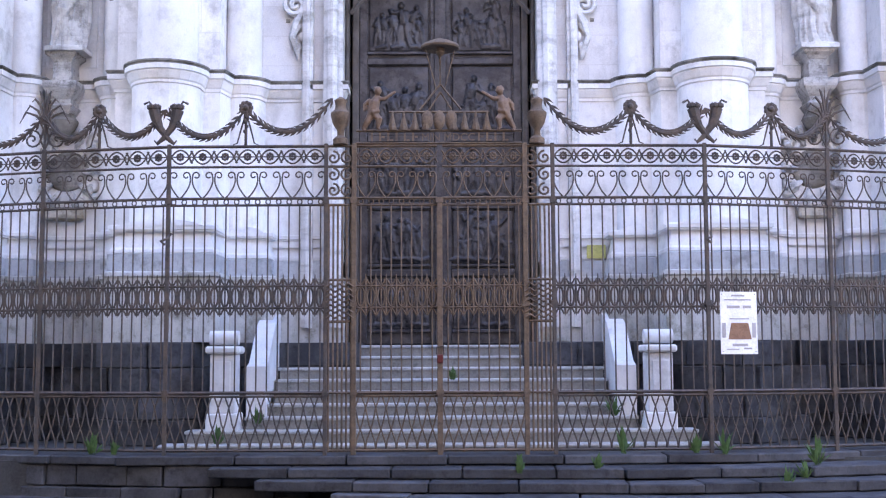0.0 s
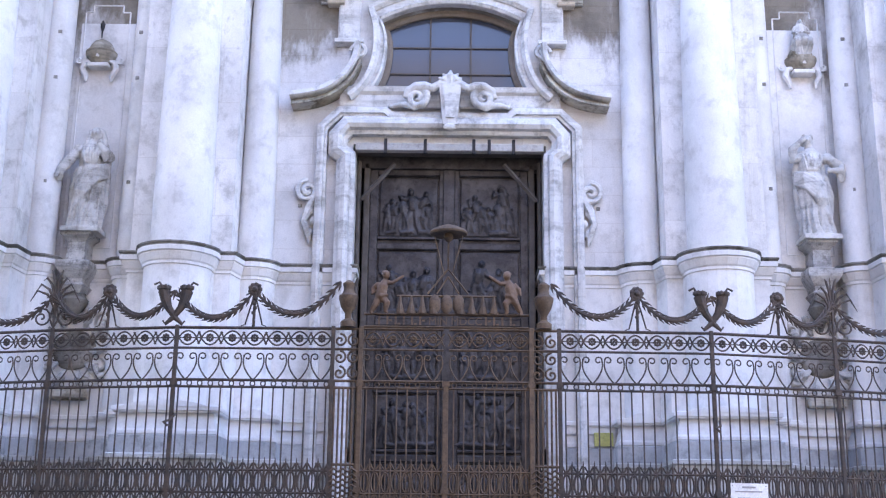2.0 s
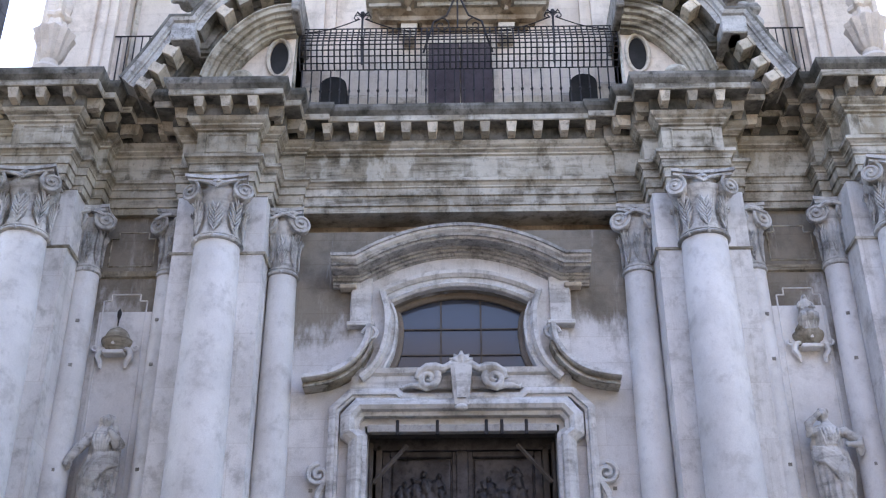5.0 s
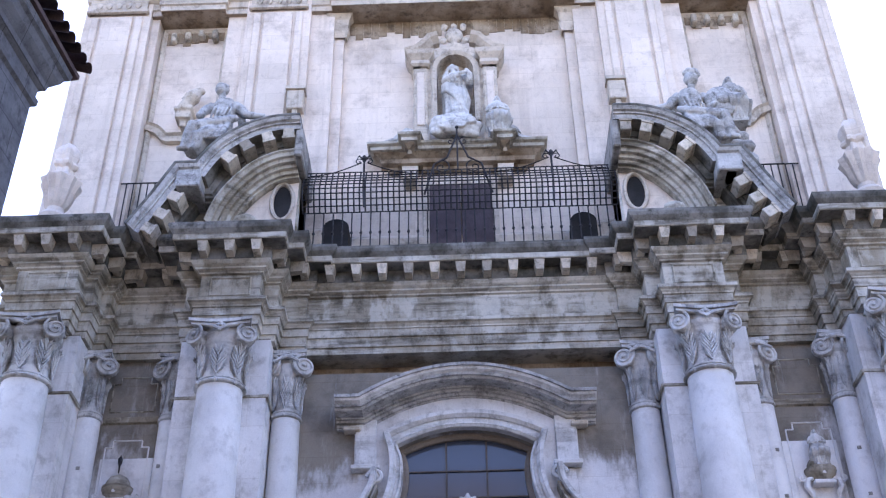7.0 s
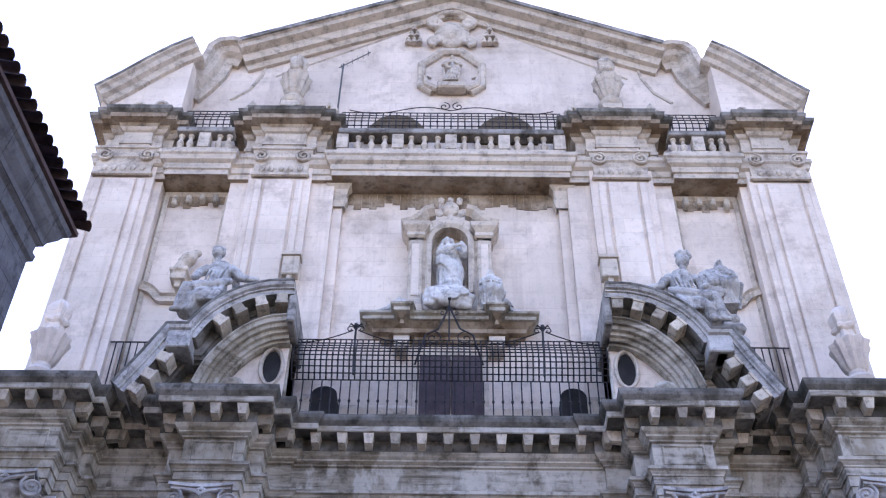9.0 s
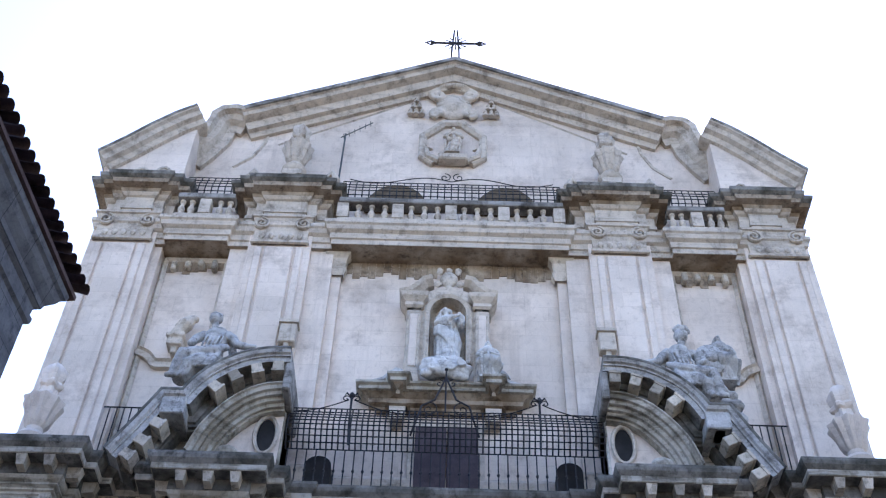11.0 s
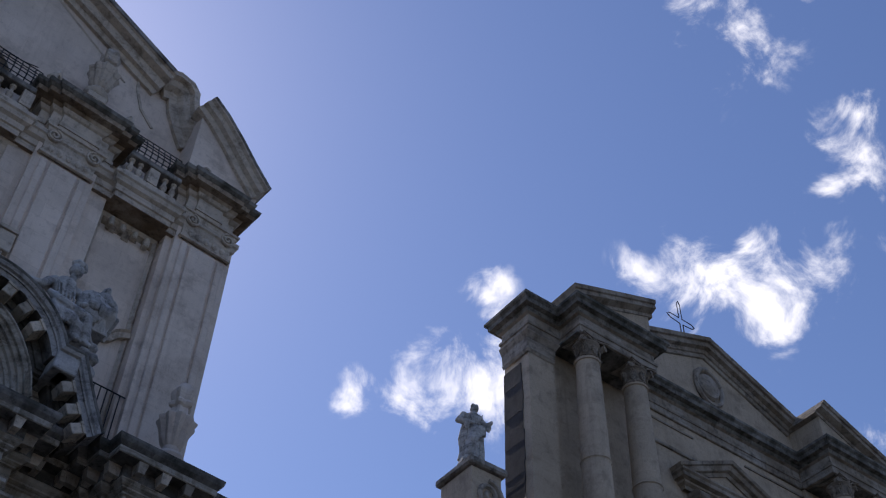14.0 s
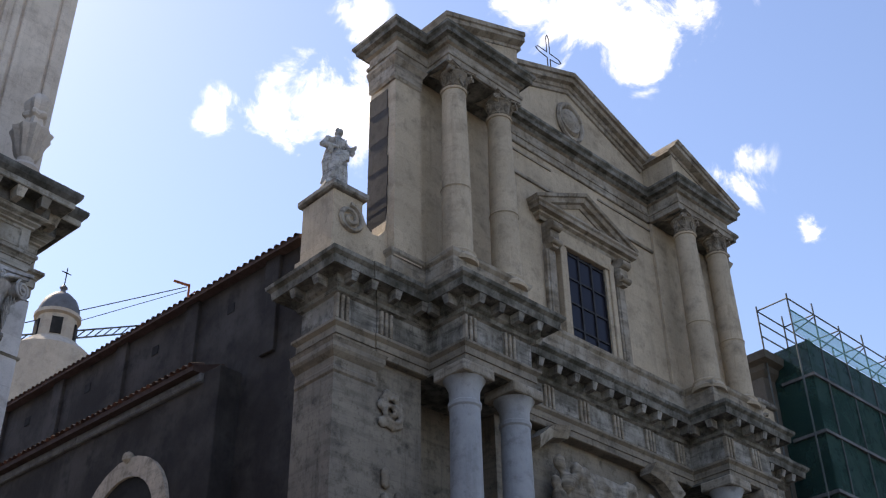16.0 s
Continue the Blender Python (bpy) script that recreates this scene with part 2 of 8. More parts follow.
TRIM2 = material("beige_carved_stone", (0.26, 0.212, 0.16), 0.88, dark=(0.05, 0.042, 0.036), light=(0.46, 0.41, 0.35), stain=0.6, scale=1.1, streak=0.7, bump=0.4, grit=0.16, layer=0.5)
GREY_WALL = material("grey_ashlar_wall", (0.15, 0.15, 0.155), 0.88, dark=(0.04, 0.04, 0.042), light=(0.22, 0.22, 0.225), stain=0.6, scale=1.6, blocks=(0.9, 0.5), streak=0.3, grit=0.2, layer=0.4, mortar=0.12)
DOME_LEAD = material("dome_lead", (0.12, 0.12, 0.13), 0.6, stain=0.3, scale=1.0)
SHADING_WALL = material("grey_shading_front_plaster", (0.20, 0.195, 0.19), 0.9, stain=0.4, scale=0.6, streak=0.4)
PINK_WALL = material("pinkish_plaster", (0.42, 0.36, 0.30), 0.9, stain=0.3, scale=0.6)
NET = material("green_scaffold_netting", (0.012, 0.047, 0.04), 0.9, dark=(0.005, 0.018, 0.017), stain=0.4, scale=0.7)
STEEL = material("scaffold_steel", (0.09, 0.10, 0.10), 0.6, metal=0.4, stain=0.3, scale=4)
CRANE_RED = material("orange_crane_steel", (0.30, 0.09, 0.04), 0.6, stain=0.3, scale=2)
LOCK_RED = material("dark_red_enamel", (0.10, 0.018, 0.016), 0.5, scale=20)
# Near-black colour that stands in for unlit depth in openings.
DARK = material("painted_dark_interior", (0.02, 0.019, 0.019), 0.9)
WOOD_DOOR = material("purple_brown_wood", (0.075, 0.055, 0.06), 0.6, stain=0.4, scale=3)
PAPER = material("white_poster_paper", (0.78, 0.77, 0.75), 0.75, scale=3, bump=0.03)
PRINT = material("brown_poster_print", (0.24, 0.13, 0.08), 0.7, stain=0.5, scale=14, bump=0.02)
INK = material("grey_poster_ink", (0.35, 0.33, 0.33), 0.7, bump=0.02)
YELLOW = material("faded_yellow_plate", (0.48, 0.46, 0.16), 0.6, stain=0.3, scale=5)
LEAF = material("weed_leaf", (0.055, 0.11, 0.035), 0.7, dark=(0.03, 0.06, 0.02), stain=0.4, scale=8, bump=0.1)
BRUSH = material("dry_brush", (0.12, 0.09, 0.06), 0.9, stain=0.5, scale=8, bump=0.2)
COPPER = material("worn_brown_copper", (0.17, 0.11, 0.076), .6, metal=.3, stain=.4, scale=7)
BLACK_IRON = material("black_balcony_iron", (0.03, 0.028, 0.03), 0.6, metal=0.3, scale=5)


def glass_material(name, tint):
    mat = bpy.data.materials.new(name)
    mat.use_nodes = True
    b = mat.node_tree.nodes["Principled BSDF"]
    b.inputs["Base Color"].default_value = (*tint, 1)
    b.inputs["Roughness"].default_value = 0.12
    b.inputs["Specular IOR Level"].default_value = 0.6
    t = mat.node_tree.nodes.new("ShaderNodeTexNoise")
    t.inputs["Scale"].default_value = 1.5
    bp = mat.node_tree.nodes.new("ShaderNodeBump")
    bp.inputs["Strength"].default_value = 0.05
    mat.node_tree.links.new(t.outputs["Fac"], bp.inputs["Height"])
    mat.node_tree.links.new(bp.outputs["Normal"], b.inputs["Normal"])
    return mat


TEAL_SHEET = material("pale_teal_netting", (0.16, 0.42, 0.42), 0.8, scale=2)
TEAL_SHEET.node_tree.nodes["Principled BSDF"].inputs["Alpha"].default_value = 0.35
NET.node_tree.nodes["Principled BSDF"].inputs["Alpha"].default_value = 0.86
DARK_GLASS = glass_material("dark_church_glass", (0.02, 0.02, 0.03))
DARK_GLASS.node_tree.nodes["Principled BSDF"].inputs["Specular IOR Level"].default_value = 0.12
GLASS = glass_material("dusty_dark_glass", (0.05, 0.06, 0.09))

# ---- geometry helpers ----


def part(name, bm, mat, parent=None, label="", smooth=False):
    bmesh.ops.recalc_face_normals(bm, faces=bm.faces)
    me = bpy.data.meshes.new(name)
    bm.to_mesh(me)
    bm.free()
    me.materials.append(mat)
    if smooth:
        me.polygons.foreach_set("use_smooth", [True] * len(me.polygons))
        me.set_sharp_from_angle(angle=radians(38))
    ob = new(name, me)
    if parent:
        ob.parent = parent
    if label:
        ob["label"] = label
    return ob


def thing(name, label, category, group="", kind="", at=None):
    ob = new(name)
    ob.empty_display_size = 0.2
    if at is not None:
        ob.matrix_world = at
    return tagged(ob, label, category, group, kind)


def box(bm, x0, x1, y0, y1, z0, z1):
    v = [bm.verts.new(p) for p in ((x0, y0, z0), (x1, y0, z0), (x1, y1, z0), (x0, y1, z0), (x0, y0, z1), (x1, y0, z1), (x1, y1, z1), (x0, y1, z1))]
    for f in ((3, 2, 1, 0), (4, 5, 6, 7), (0, 1, 5, 4), (1, 2, 6, 5), (2, 3, 7, 6), (3, 0, 4, 7)):
        bm.faces.new([v[i] for i in f])
    return v


def bbox(x0, x1, y0, y1, z0, z1, bevel=0.015):
    bm = bmesh.new()
    box(bm, x0, x1, y0, y1, z0, z1)
    if bevel:
        bmesh.ops.bevel(bm, geom=bm.edges[:], offset=bevel, segments=1, affect="EDGES")
    return bm


def offset_path(path, d):
    """Moves a plan polyline by d to its right-hand side (towards the viewer for a path that runs to +x)."""
    out = []
    for i, p in enumerate(path):
        p = Vector(p)
        dirs = []
        if i > 0:
            dirs.append((p - Vector(path[i - 1])).normalized())
        if i < len(path) - 1:
            dirs.append((Vector(path[i + 1]) - p).normalized())
        ns = [Vector((q.y, -q.x)) for q in dirs]
        n = sum(ns, Vector((0, 0)))
        n.normalize()
        k = 1.0 / max(0.45, n.dot(ns[0]))
        out.append(p + n * d * k)
    return out


def sweep(bm, path, profile, cap=True):
    """Runs a moulding's profile (outward offset, height) along a plan path."""
    rings = []
    for off, z in profile:
        rings.append([bm.verts.new((q.x, q.y, z)) for q in offset_path(path, off)])
    for a, b in zip(rings, rings[1:]):
        for i in range(len(path) - 1):
            bm.faces.new((a[i], a[i + 1], b[i + 1], b[i]))
    if cap:
        for k in (0, -1):
            col = [r[k] for r in rings]
            if len(col) > 2:
                try:
                    bm.faces.new(col)
                except ValueError:
                    pass


def arc(cx, cy, r, a0, a1, n=8):
    return [(cx + r * math.cos(radians(a0 + (a1 - a0) * i / n)), cy + r * math.sin(radians(a0 + (a1 - a0) * i / n))) for i in range(n + 1)]


def lathe(bm, prof, cx=0.0, cy=0.0, segs=24, a0=0.0, a1=360.0, cap=True):
    full = abs(a1 - a0) >= 359.9
    cnt = segs if full else segs + 1
    rings = []
    for r, z in prof:
        rings.append([bm.verts.new((cx + r * math.cos(radians(a0 + (a1 - a0) * i / segs)), cy + r * math.sin(radians(a0 + (a1 - a0) * i / segs)), z)) for i in range(cnt)])
    for a, b in zip(rings, rings[1:]):
        for i in range(cnt if full else cnt - 1):
            j = (i + 1) % cnt
            bm.faces.new((a[i], a[j], b[j], b[i]))
    if cap and full:
        bm.faces.new(rings[0])
        bm.faces.new(rings[-1])


def tube(bm, pts, r, sides=6, radii=None, cap=True):
    pts = [Vector(p) for p in pts]
    rings, up = [], None
    for i, p in enumerate(pts):
        d = (pts[min(i + 1, len(pts) - 1)] - pts[max(i - 1, 0)])
        if d.length < 1e-9:
            d = Vector((0, 0, 1))
        d.normalize()
        if up is None:
            up = Vector((0, 1, 0)) if abs(d.y) < 0.9 else Vector((1, 0, 0))
        a = d.cross(up)
        if a.length < 1e-6:
            a = d.cross(Vector((1, 0, 0)))
        a.normalize()
        b = a.cross(d)
        up = b
        rr = radii[i] if radii else r
        rings.append([bm.verts.new(p + (a * math.cos(2 * math.pi * k / sides) + b * math.sin(2 * math.pi * k / sides)) * rr) for k in range(sides)])
    for a, b in zip(rings, rings[1:]):
        for k in range(sides):
            j = (k + 1) % sides
            bm.faces.new((a[k], a[j], b[j], b[k]))
    if cap:
        bm.faces.new(rings[0])
        bm.faces.new(rings[-1])


def ball(bm, c, r, sx=1, sy=1, sz=1, sub=2):
    g = bmesh.ops.create_icosphere(bm, subdivisions=sub, radius=r)
    bmesh.ops.transform(bm, matrix=Matrix.Translation(c) @ Matrix.Diagonal((sx, sy, sz, 1)), verts=g["verts"])
    return g["verts"]


def prism(bm, outline, y0, y1):
    """An upright slab: outline of (x, z), between two depths."""
    a = [bm.verts.new((x, y0, z)) for x, z in outline]
    b = [bm.verts.new((x, y1, z)) for x, z in outline]
    bm.faces.new(a)
    bm.faces.new(b)
    n = len(a)
    for i in range(n):
        j = (i + 1) % n
        bm.faces.new((a[i], a[j], b[j], b[i]))


def rib(bm, line, profile):
    """A moulding along an upright line of (x, z): profile of (outward from the line's left side, depth y)."""
    pts = offset_path([(x, z) for x, z in line], 0)
    rings = []
    for off, y in profile:
        q = offset_path([(x, z) for x, z in line], -off)
        rings.append([bm.verts.new((v.x, y, v.y)) for v in q])
    n = len(profile)
    for k in range(n):
        a, b = rings[k], rings[(k + 1) % n]
        for i in range(len(pts) - 1):
            bm.faces.new((a[i], a[i + 1], b[i + 1], b[i]))
    for e in (0, -1):
        bm.faces.new([r[e] for r in rings])


def curve_through(pts, n):
    """A smooth line through plane points, n steps between each pair."""
    out = []
    for i in range(len(pts) - 1):
        p0, p1, p2, p3 = (Vector(pts[max(0, min(len(pts) - 1, j))]) for j in (i - 1, i, i + 1, i + 2))
        for k in range(n):
            t = k / n
            q = .5 * (2 * p1 + (p2 - p0) * t + (2 * p0 - 5 * p1 + 4 * p2 - p3) * t * t + (3 * p1 - p0 - 3 * p2 + p3) * t ** 3)
            out.append((q.x, q.y))
    return out + [tuple(pts[-1])]


def spiral(cx, cz, r, turns, start, flip=1, n=26, y=0.0):
    out = []
    for i in range(n + 1):
        k = i / n
        a = radians(start) + flip * turns * 2 * math.pi * k
        rr = r * (1 - k) ** 0.9 + r * 0.06
        out.append((cx + rr * math.cos(a), y, cz + rr * math.sin(a)))
    return out


def mirror_x(path):
    return [(-x, y) for x, y in reversed(path)]


def roughen(bm, amount, size=3.0, seed=0.0):
    for v in bm.verts:
        v.co += noise.noise_vector(v.co * size + Vector((seed, seed, seed))) * amount


def statue(name, label, at, height, seed, mat=None, seated=False, arm=1, parent=None, raised=False):
    """A robed stone figure in one mesh: folded drapery, shoulders, bent arms and a bowed head."""
    rnd = random.Random(seed)
    bm = bmesh.new()
    segs, rows = 28, 26
    prof = [(0, .15), (.05, .165), (.2, .15), (.38, .135), (.5, .125), (.58, .12), (.66, .115), (.74, .125), (.80, .135), (.84, .10), (.87, .05), (.885, .04)]
    if seated:
        prof = [(0, .17), (.1, .19), (.25, .24), (.38, .25), (.45, .2), (.55, .15), (.66, .14), (.76, .15), (.82, .12), (.86, .06), (.885, .045)]
    rings = []
    lean = rnd.uniform(-0.05, 0.05)
    for i in range(rows + 1):
        t = i / rows * 0.885
        r = np.interp(t, [p[0] for p in prof], [p[1] for p in prof])
        ring = []
        for k in range(segs):
            a = 2 * math.pi * k / segs
            fold = 1 + 0.24 * math.sin(6 * a + 5 * t + seed) * max(0, 1 - t * 1.15) + 0.15 * math.sin(11 * a - 9 * t + 2 * seed) * max(0, 0.9 - t)
            dx = lean * math.sin(t * 3.4) + (0.06 * math.sin(t * 5 + seed) if not seated else 0)
            dy = -(0.13 * math.exp(-((t - .33) / .16) ** 2) if seated else 0.02 * math.sin(t * 6))
            ring.append(bm.verts.new((height * (r * fold * math.cos(a) * (.84 if not seated else 1.0) + dx), height * (r * fold * math.sin(a) * 0.85 + dy), height * t)))
        rings.append(ring)
    for a, b in zip(rings, rings[1:]):
        for k in range(segs):
            bm.faces.new((a[k], a[(k + 1) % segs], b[(k + 1) % segs], b[k]))
    bm.faces.new(rings[0])
    bm.faces.new(rings[-1])
    hx = lean * math.sin(.885 * 3.4) + rnd.uniform(-.015, .015)
    ball(bm, Vector((hx, -.025, .94)) * height, .055 * height, .88, 1, 1.2)
    ball(bm, Vector((hx, .012, .952)) * height, .062 * height, 1, .9, 1.0)
    for s in (-1, 1):
        up = raised and s == arm
        sh = Vector((s * .125 + hx, 0, .79)) * height
        el_ = Vector((s * (.23 if up else .21) + hx, -.03, .63 if not up else .68)) * height
        wr = Vector((s * (.04 if not up else .10) + hx, -.16, .60 if not up else .86)) * height
        tube(bm, [sh, sh.lerp(el_, .5) + Vector((s * .01 * height, 0, 0)), el_, el_.lerp(wr, .5), wr], .04 * height, 8, [.05 * height, .048 * height, .044 * height, .034 * height, .024 * height])
        ball(bm, wr, .03 * height, sub=1)
    # cloak: a broad roll round the hips, one fall over the arm and soft deep folds
    swag = [Vector((.13 * math.cos(a) + hx * .6, -.10 + .05 * math.sin(a), .58 - .16 * (i / 8) * arm * .8 + .03 * math.sin(a * 2))) * height for i, a in enumerate(np.linspace(math.pi * 1.05, -.1, 9))]
    tube(bm, swag, .05 * height, 8, [(.03 + .02 * math.sin(i * .4 + .4)) * height for i in range(9)])
    fall = [Vector((arm * (.145 + .03 * math.sin(4 * t)), -.07 + .02 * t, .60 - .5 * t)) * height for t in np.linspace(0, 1, 6)]
    tube(bm, fall, .03 * height, 8, [(.022 + .016 * t) * height for t in np.linspace(0, 1, 6)])
    for k in range(6):
        x0 = -.12 + .24 * k / 5 + rnd.uniform(-.02, .02)
        y0 = -(.13 if seated else .115) * math.cos(x0 * 8)
        top_z, bend = rnd.uniform(.36, .5), rnd.uniform(-.05, .05)
        tube(bm, [Vector((x0 * (.8 + .4 * t) + bend * math.sin(3 * t), y0 - .012 - (.07 * math.sin(math.pi * t) if seated else .02 * t), top_z * (1 - t) + .015)) * height for t in np.linspace(0, 1, 6)], .02 * height, 6,
             [(.012 + .017 * t) * height for t in np.linspace(0, 1, 6)])
    back = [Vector((-arm * (.10 + .06 * math.sin(math.pi * t)), .05 - .02 * t, .80 - .74 * t)) * height for t in np.linspace(0, 1, 8)]
    tube(bm, back, .04 * height, 8, [(.03 + .025 * t) * height for t in np.linspace(0, 1, 8)])
    tube(bm, [Vector((hx, .01, .84)) * height, Vector((hx, -.01, .91)) * height], .04 * height, 8)
    for q in (-1, 1):
        tube(bm, [Vector((hx + q * .04, .02, .97)) * height, Vector((hx + q * .058, .02, .92)) * height, Vector((hx + q * .085, .03, .84)) * height, Vector((hx + q * .12, .02, .77)) * height], .022 * height, 7)
    ball(bm, Vector((hx, -.085, .935)) * height, .012 * height, .9, 1, 1.6, 1)
    box(bm, -.15 * height, .15 * height, -.15 * height, .15 * height, -.03 * height, .012 * height)
    ob = sculpt(name, bm, mat or STATUE, .0085 * height, parent, seed)
    ob.matrix_world = at
    if label:
        tagged(ob, label, "statue")
    return ob


def saint(name, label, at, height, seed, mat, arms, turn=0.0, veil=False, sweep_to=1):
    """A standing robed stone figure in one mesh. arms: two lines of (x, y, z) from shoulder to wrist; turn: the head's tilt; sweep_to: the side to which the cloak falls."""
    rnd = random.Random(seed)
    bm = bmesh.new()
    H = lambda x, y, z: Vector((x, y, z)) * height
    sway = lambda t: -sweep_to * (.045 * math.sin(min(1, t / .56) * math.pi * .5) - .07 * max(0, t - .56))
    prof = [(0, .135, .12), (.04, .15, .13), (.2, .128, .115), (.38, .125, .108), (.5, .128, .105), (.57, .112, .095), (.63, .095, .08), (.70, .112, .09), (.77, .125, .085), (.81, .115, .07), (.84, .06, .05), (.875, .036, .038)]
    segs, rows = 40, 34
    rings = []
    for i in range(rows + 1):
        t = i / rows * .875
        rx, ry = (float(np.interp(t, [p[0] for p in prof], [p[k] for p in prof])) for k in (1, 2))
        ring = []
        for k in range(segs):
            a = 2 * math.pi * k / segs
            low = max(0, 1 - t / .52)
            fold = 1 + low ** .7 * (.13 * math.sin(8 * a + 4 * t + seed) + .07 * math.sin(13 * a - 7 * t + 2 * seed))
            ring.append(bm.verts.new(H(rx * fold * math.cos(a) + sway(t), ry * fold * math.sin(a), t)))
        rings.append(ring)
    for a, b in zip(rings, rings[1:]):
        for k in range(segs):
            bm.faces.new((a[k], a[(k + 1) % segs], b[(k + 1) % segs], b[k]))
    bm.faces.new(rings[0])
    bm.faces.new(rings[-1])
    # bent knee that presses through the cloth
    kx = sweep_to * .055 + sway(.3)
    tube(bm, [H(kx * .6, -.05, .5), H(kx, -.115, .33), H(kx, -.10, .28), H(kx * 1.2, -.07, .06)], .05 * height, 9, [r * height for r in (.075, .062, .055, .05)])
    # cloak drawn round the hips and falling in a long diagonal
    for k in range(5):
        z0, q = .60 - .028 * k, k / 4
        pts = [H(-sweep_to * .14 + sway(.6), -.02, z0 + .02), H(-sweep_to * .08 + sway(.58), -.112, z0 - .02), H(sway(.5), -.135, z0 - .07 - .05 * q), H(sweep_to * (.07 + .03 * q) + sway(.4), -.125, z0 - .17 - .12 * q), H(sweep_to * (.12 + .03 * q) + sway(.2), -.07, z0 - .34 - .12 * q)]
        tube(bm, pts, .02 * height, 8, [r * height for r in (.02, .027, .026, .024, .012)])
    for k in range(3):
        x = sweep_to * (.115 + .022 * k) + sway(.45)
        tube(bm, [H(x, -.04 + .03 * k, .60), H(x + sweep_to * .03, -.05 + .03 * k, .40), H(x + sweep_to * .01, -.04 + .03 * k, .2), H(x + sweep_to * .03, -.03 + .03 * k, .06)], .02 * height, 7, [r * height for r in (.02, .032, .026, .03)])
    # deep upright folds of the robe
    for k in range(9):
        x = -.115 + .23 * k / 8 + rnd.uniform(-.012, .012)
        y0 = -.118 * math.sqrt(max(.05, 1 - (x / .14) ** 2))
        tz, bend = rnd.uniform(.26, .42), rnd.uniform(-.03, .03)
        tube(bm, [H(x * (.85 + .3 * t) + bend * math.sin(3 * t) + sway(tz * (1 - t)), y0 - .01 * t, tz * (1 - t) + .01) for t in np.linspace(0, 1, 6)], .015 * height, 6, [(.006 + .014 * t) * height for t in np.linspace(0, 1, 6)])
    for k in range(6):
        x = -.075 + .03 * k + sway(.72)
        tube(bm, [H(x * 1.1, -.08, .80), H(x, -.098, .72), H(x * .7 + sway(.6) * .3, -.088, .63)], .01 * height, 5, [.008 * height, .012 * height, .007 * height])
    for line in arms:
        pts = [H(*p) for p in line]
        n = len(pts)
        tube(bm, pts, .03 * height, 10, [(.046, .05, .042, .022)[min(3, k)] * height for k in range(n)])
        ball(bm, pts[0], .056 * height, sub=2)
        ball(bm, pts[-1], .026 * height, 1, 1, 1.3, 1)
        mid = pts[n // 2]
        for k in range(3):
            tube(bm, [mid + H(.012 * (k - 1), -.01, 0), mid + H(.02 * (k - 1), .0, -.05), mid + H(.01 * (k - 1), .01, -.10)], .015 * height, 6, [.024 * height, .02 * height, .008 * height])
    for q in (-1, 1):
        tube(bm, [H(q * .09 + sway(.8), .02, .80), H(q * .115 + sway(.7), .04, .66), H(q * .11 + sway(.5), .05, .48), H(q * .12 + sway(.3), .05, .28), H(q * .12, .04, .08)], .04 * height, 8, [r * height for r in (.035, .04, .036, .036, .036)])
    hx = sway(.875) + turn * .02
    tube(bm, [H(sway(.83), 0, .83), H(hx, -.012, .90)], .036 * height, 9)
    ball(bm, H(hx + turn * .008, -.02, .935), .05 * height, .86, 1, 1.25, 2)
    ball(bm, H(hx, .006, .945), .054 * height, .98, 1, 1.1, 2)
    ball(bm, H(hx + turn * .016, -.072, .93), .011 * height, .9, 1, 1.6, 1)
    for q in (-1, 1):
        if veil:
            tube(bm, [H(hx, .01, .995), H(hx + q * .055, .0, .96), H(hx + q * .07, .01, .90), H(hx + q * .085, .0, .84), H(hx + q * .12, -.01, .79)], .02 * height, 7, [r * height for r in (.02, .026, .026, .03, .02)])
        else:
            for k in range(5):
                ball(bm, H(hx + q * (.03 + .01 * (k % 2)), .0 + .012 * k - .02, .985 - .018 * k), .022 * height, sub=1)
    box(bm, -.17 * height, .17 * height, -.15 * height, .13 * height, -.035 * height, .012 * height)
    ob = sculpt(name, bm, mat, .0068 * height, None, seed)
    ob.matrix_world = at
    return tagged(ob, label, "statue")


def sculpt(name, bm, mat, voxel, parent=None, seed=0.0):
    """Fuses overlapping carved forms into one worn stone surface."""
    bmesh.ops.recalc_face_normals(bm, faces=bm.faces)
    me = bpy.data.meshes.new(name)
    bm.to_mesh(me)
    bm.free()
    tmp = new("block", me)
    md = tmp.modifiers.new("fuse", "REMESH")
    md.mode, md.voxel_size = "VOXEL", voxel
    sm = tmp.modifiers.new("wear", "SMOOTH")
    sm.factor, sm.iterations = .5, 1
    fused = bpy.data.meshes.new_from_object(tmp.evaluated_get(bpy.context.evaluated_depsgraph_get()))
    bpy.data.objects.remove(tmp)
    fused.name = name
    for v in fused.vertices:
        v.co += noise.noise_vector(v.co * (.11 / voxel) + Vector((seed, seed, seed))) * voxel * .5
    fused.materials.clear()
    fused.materials.append(mat)
    fused.polygons.foreach_set("use_smooth", [True] * len(fused.polygons))
    ob = new(name, fused)
    if parent:
        ob.parent = parent
    return ob


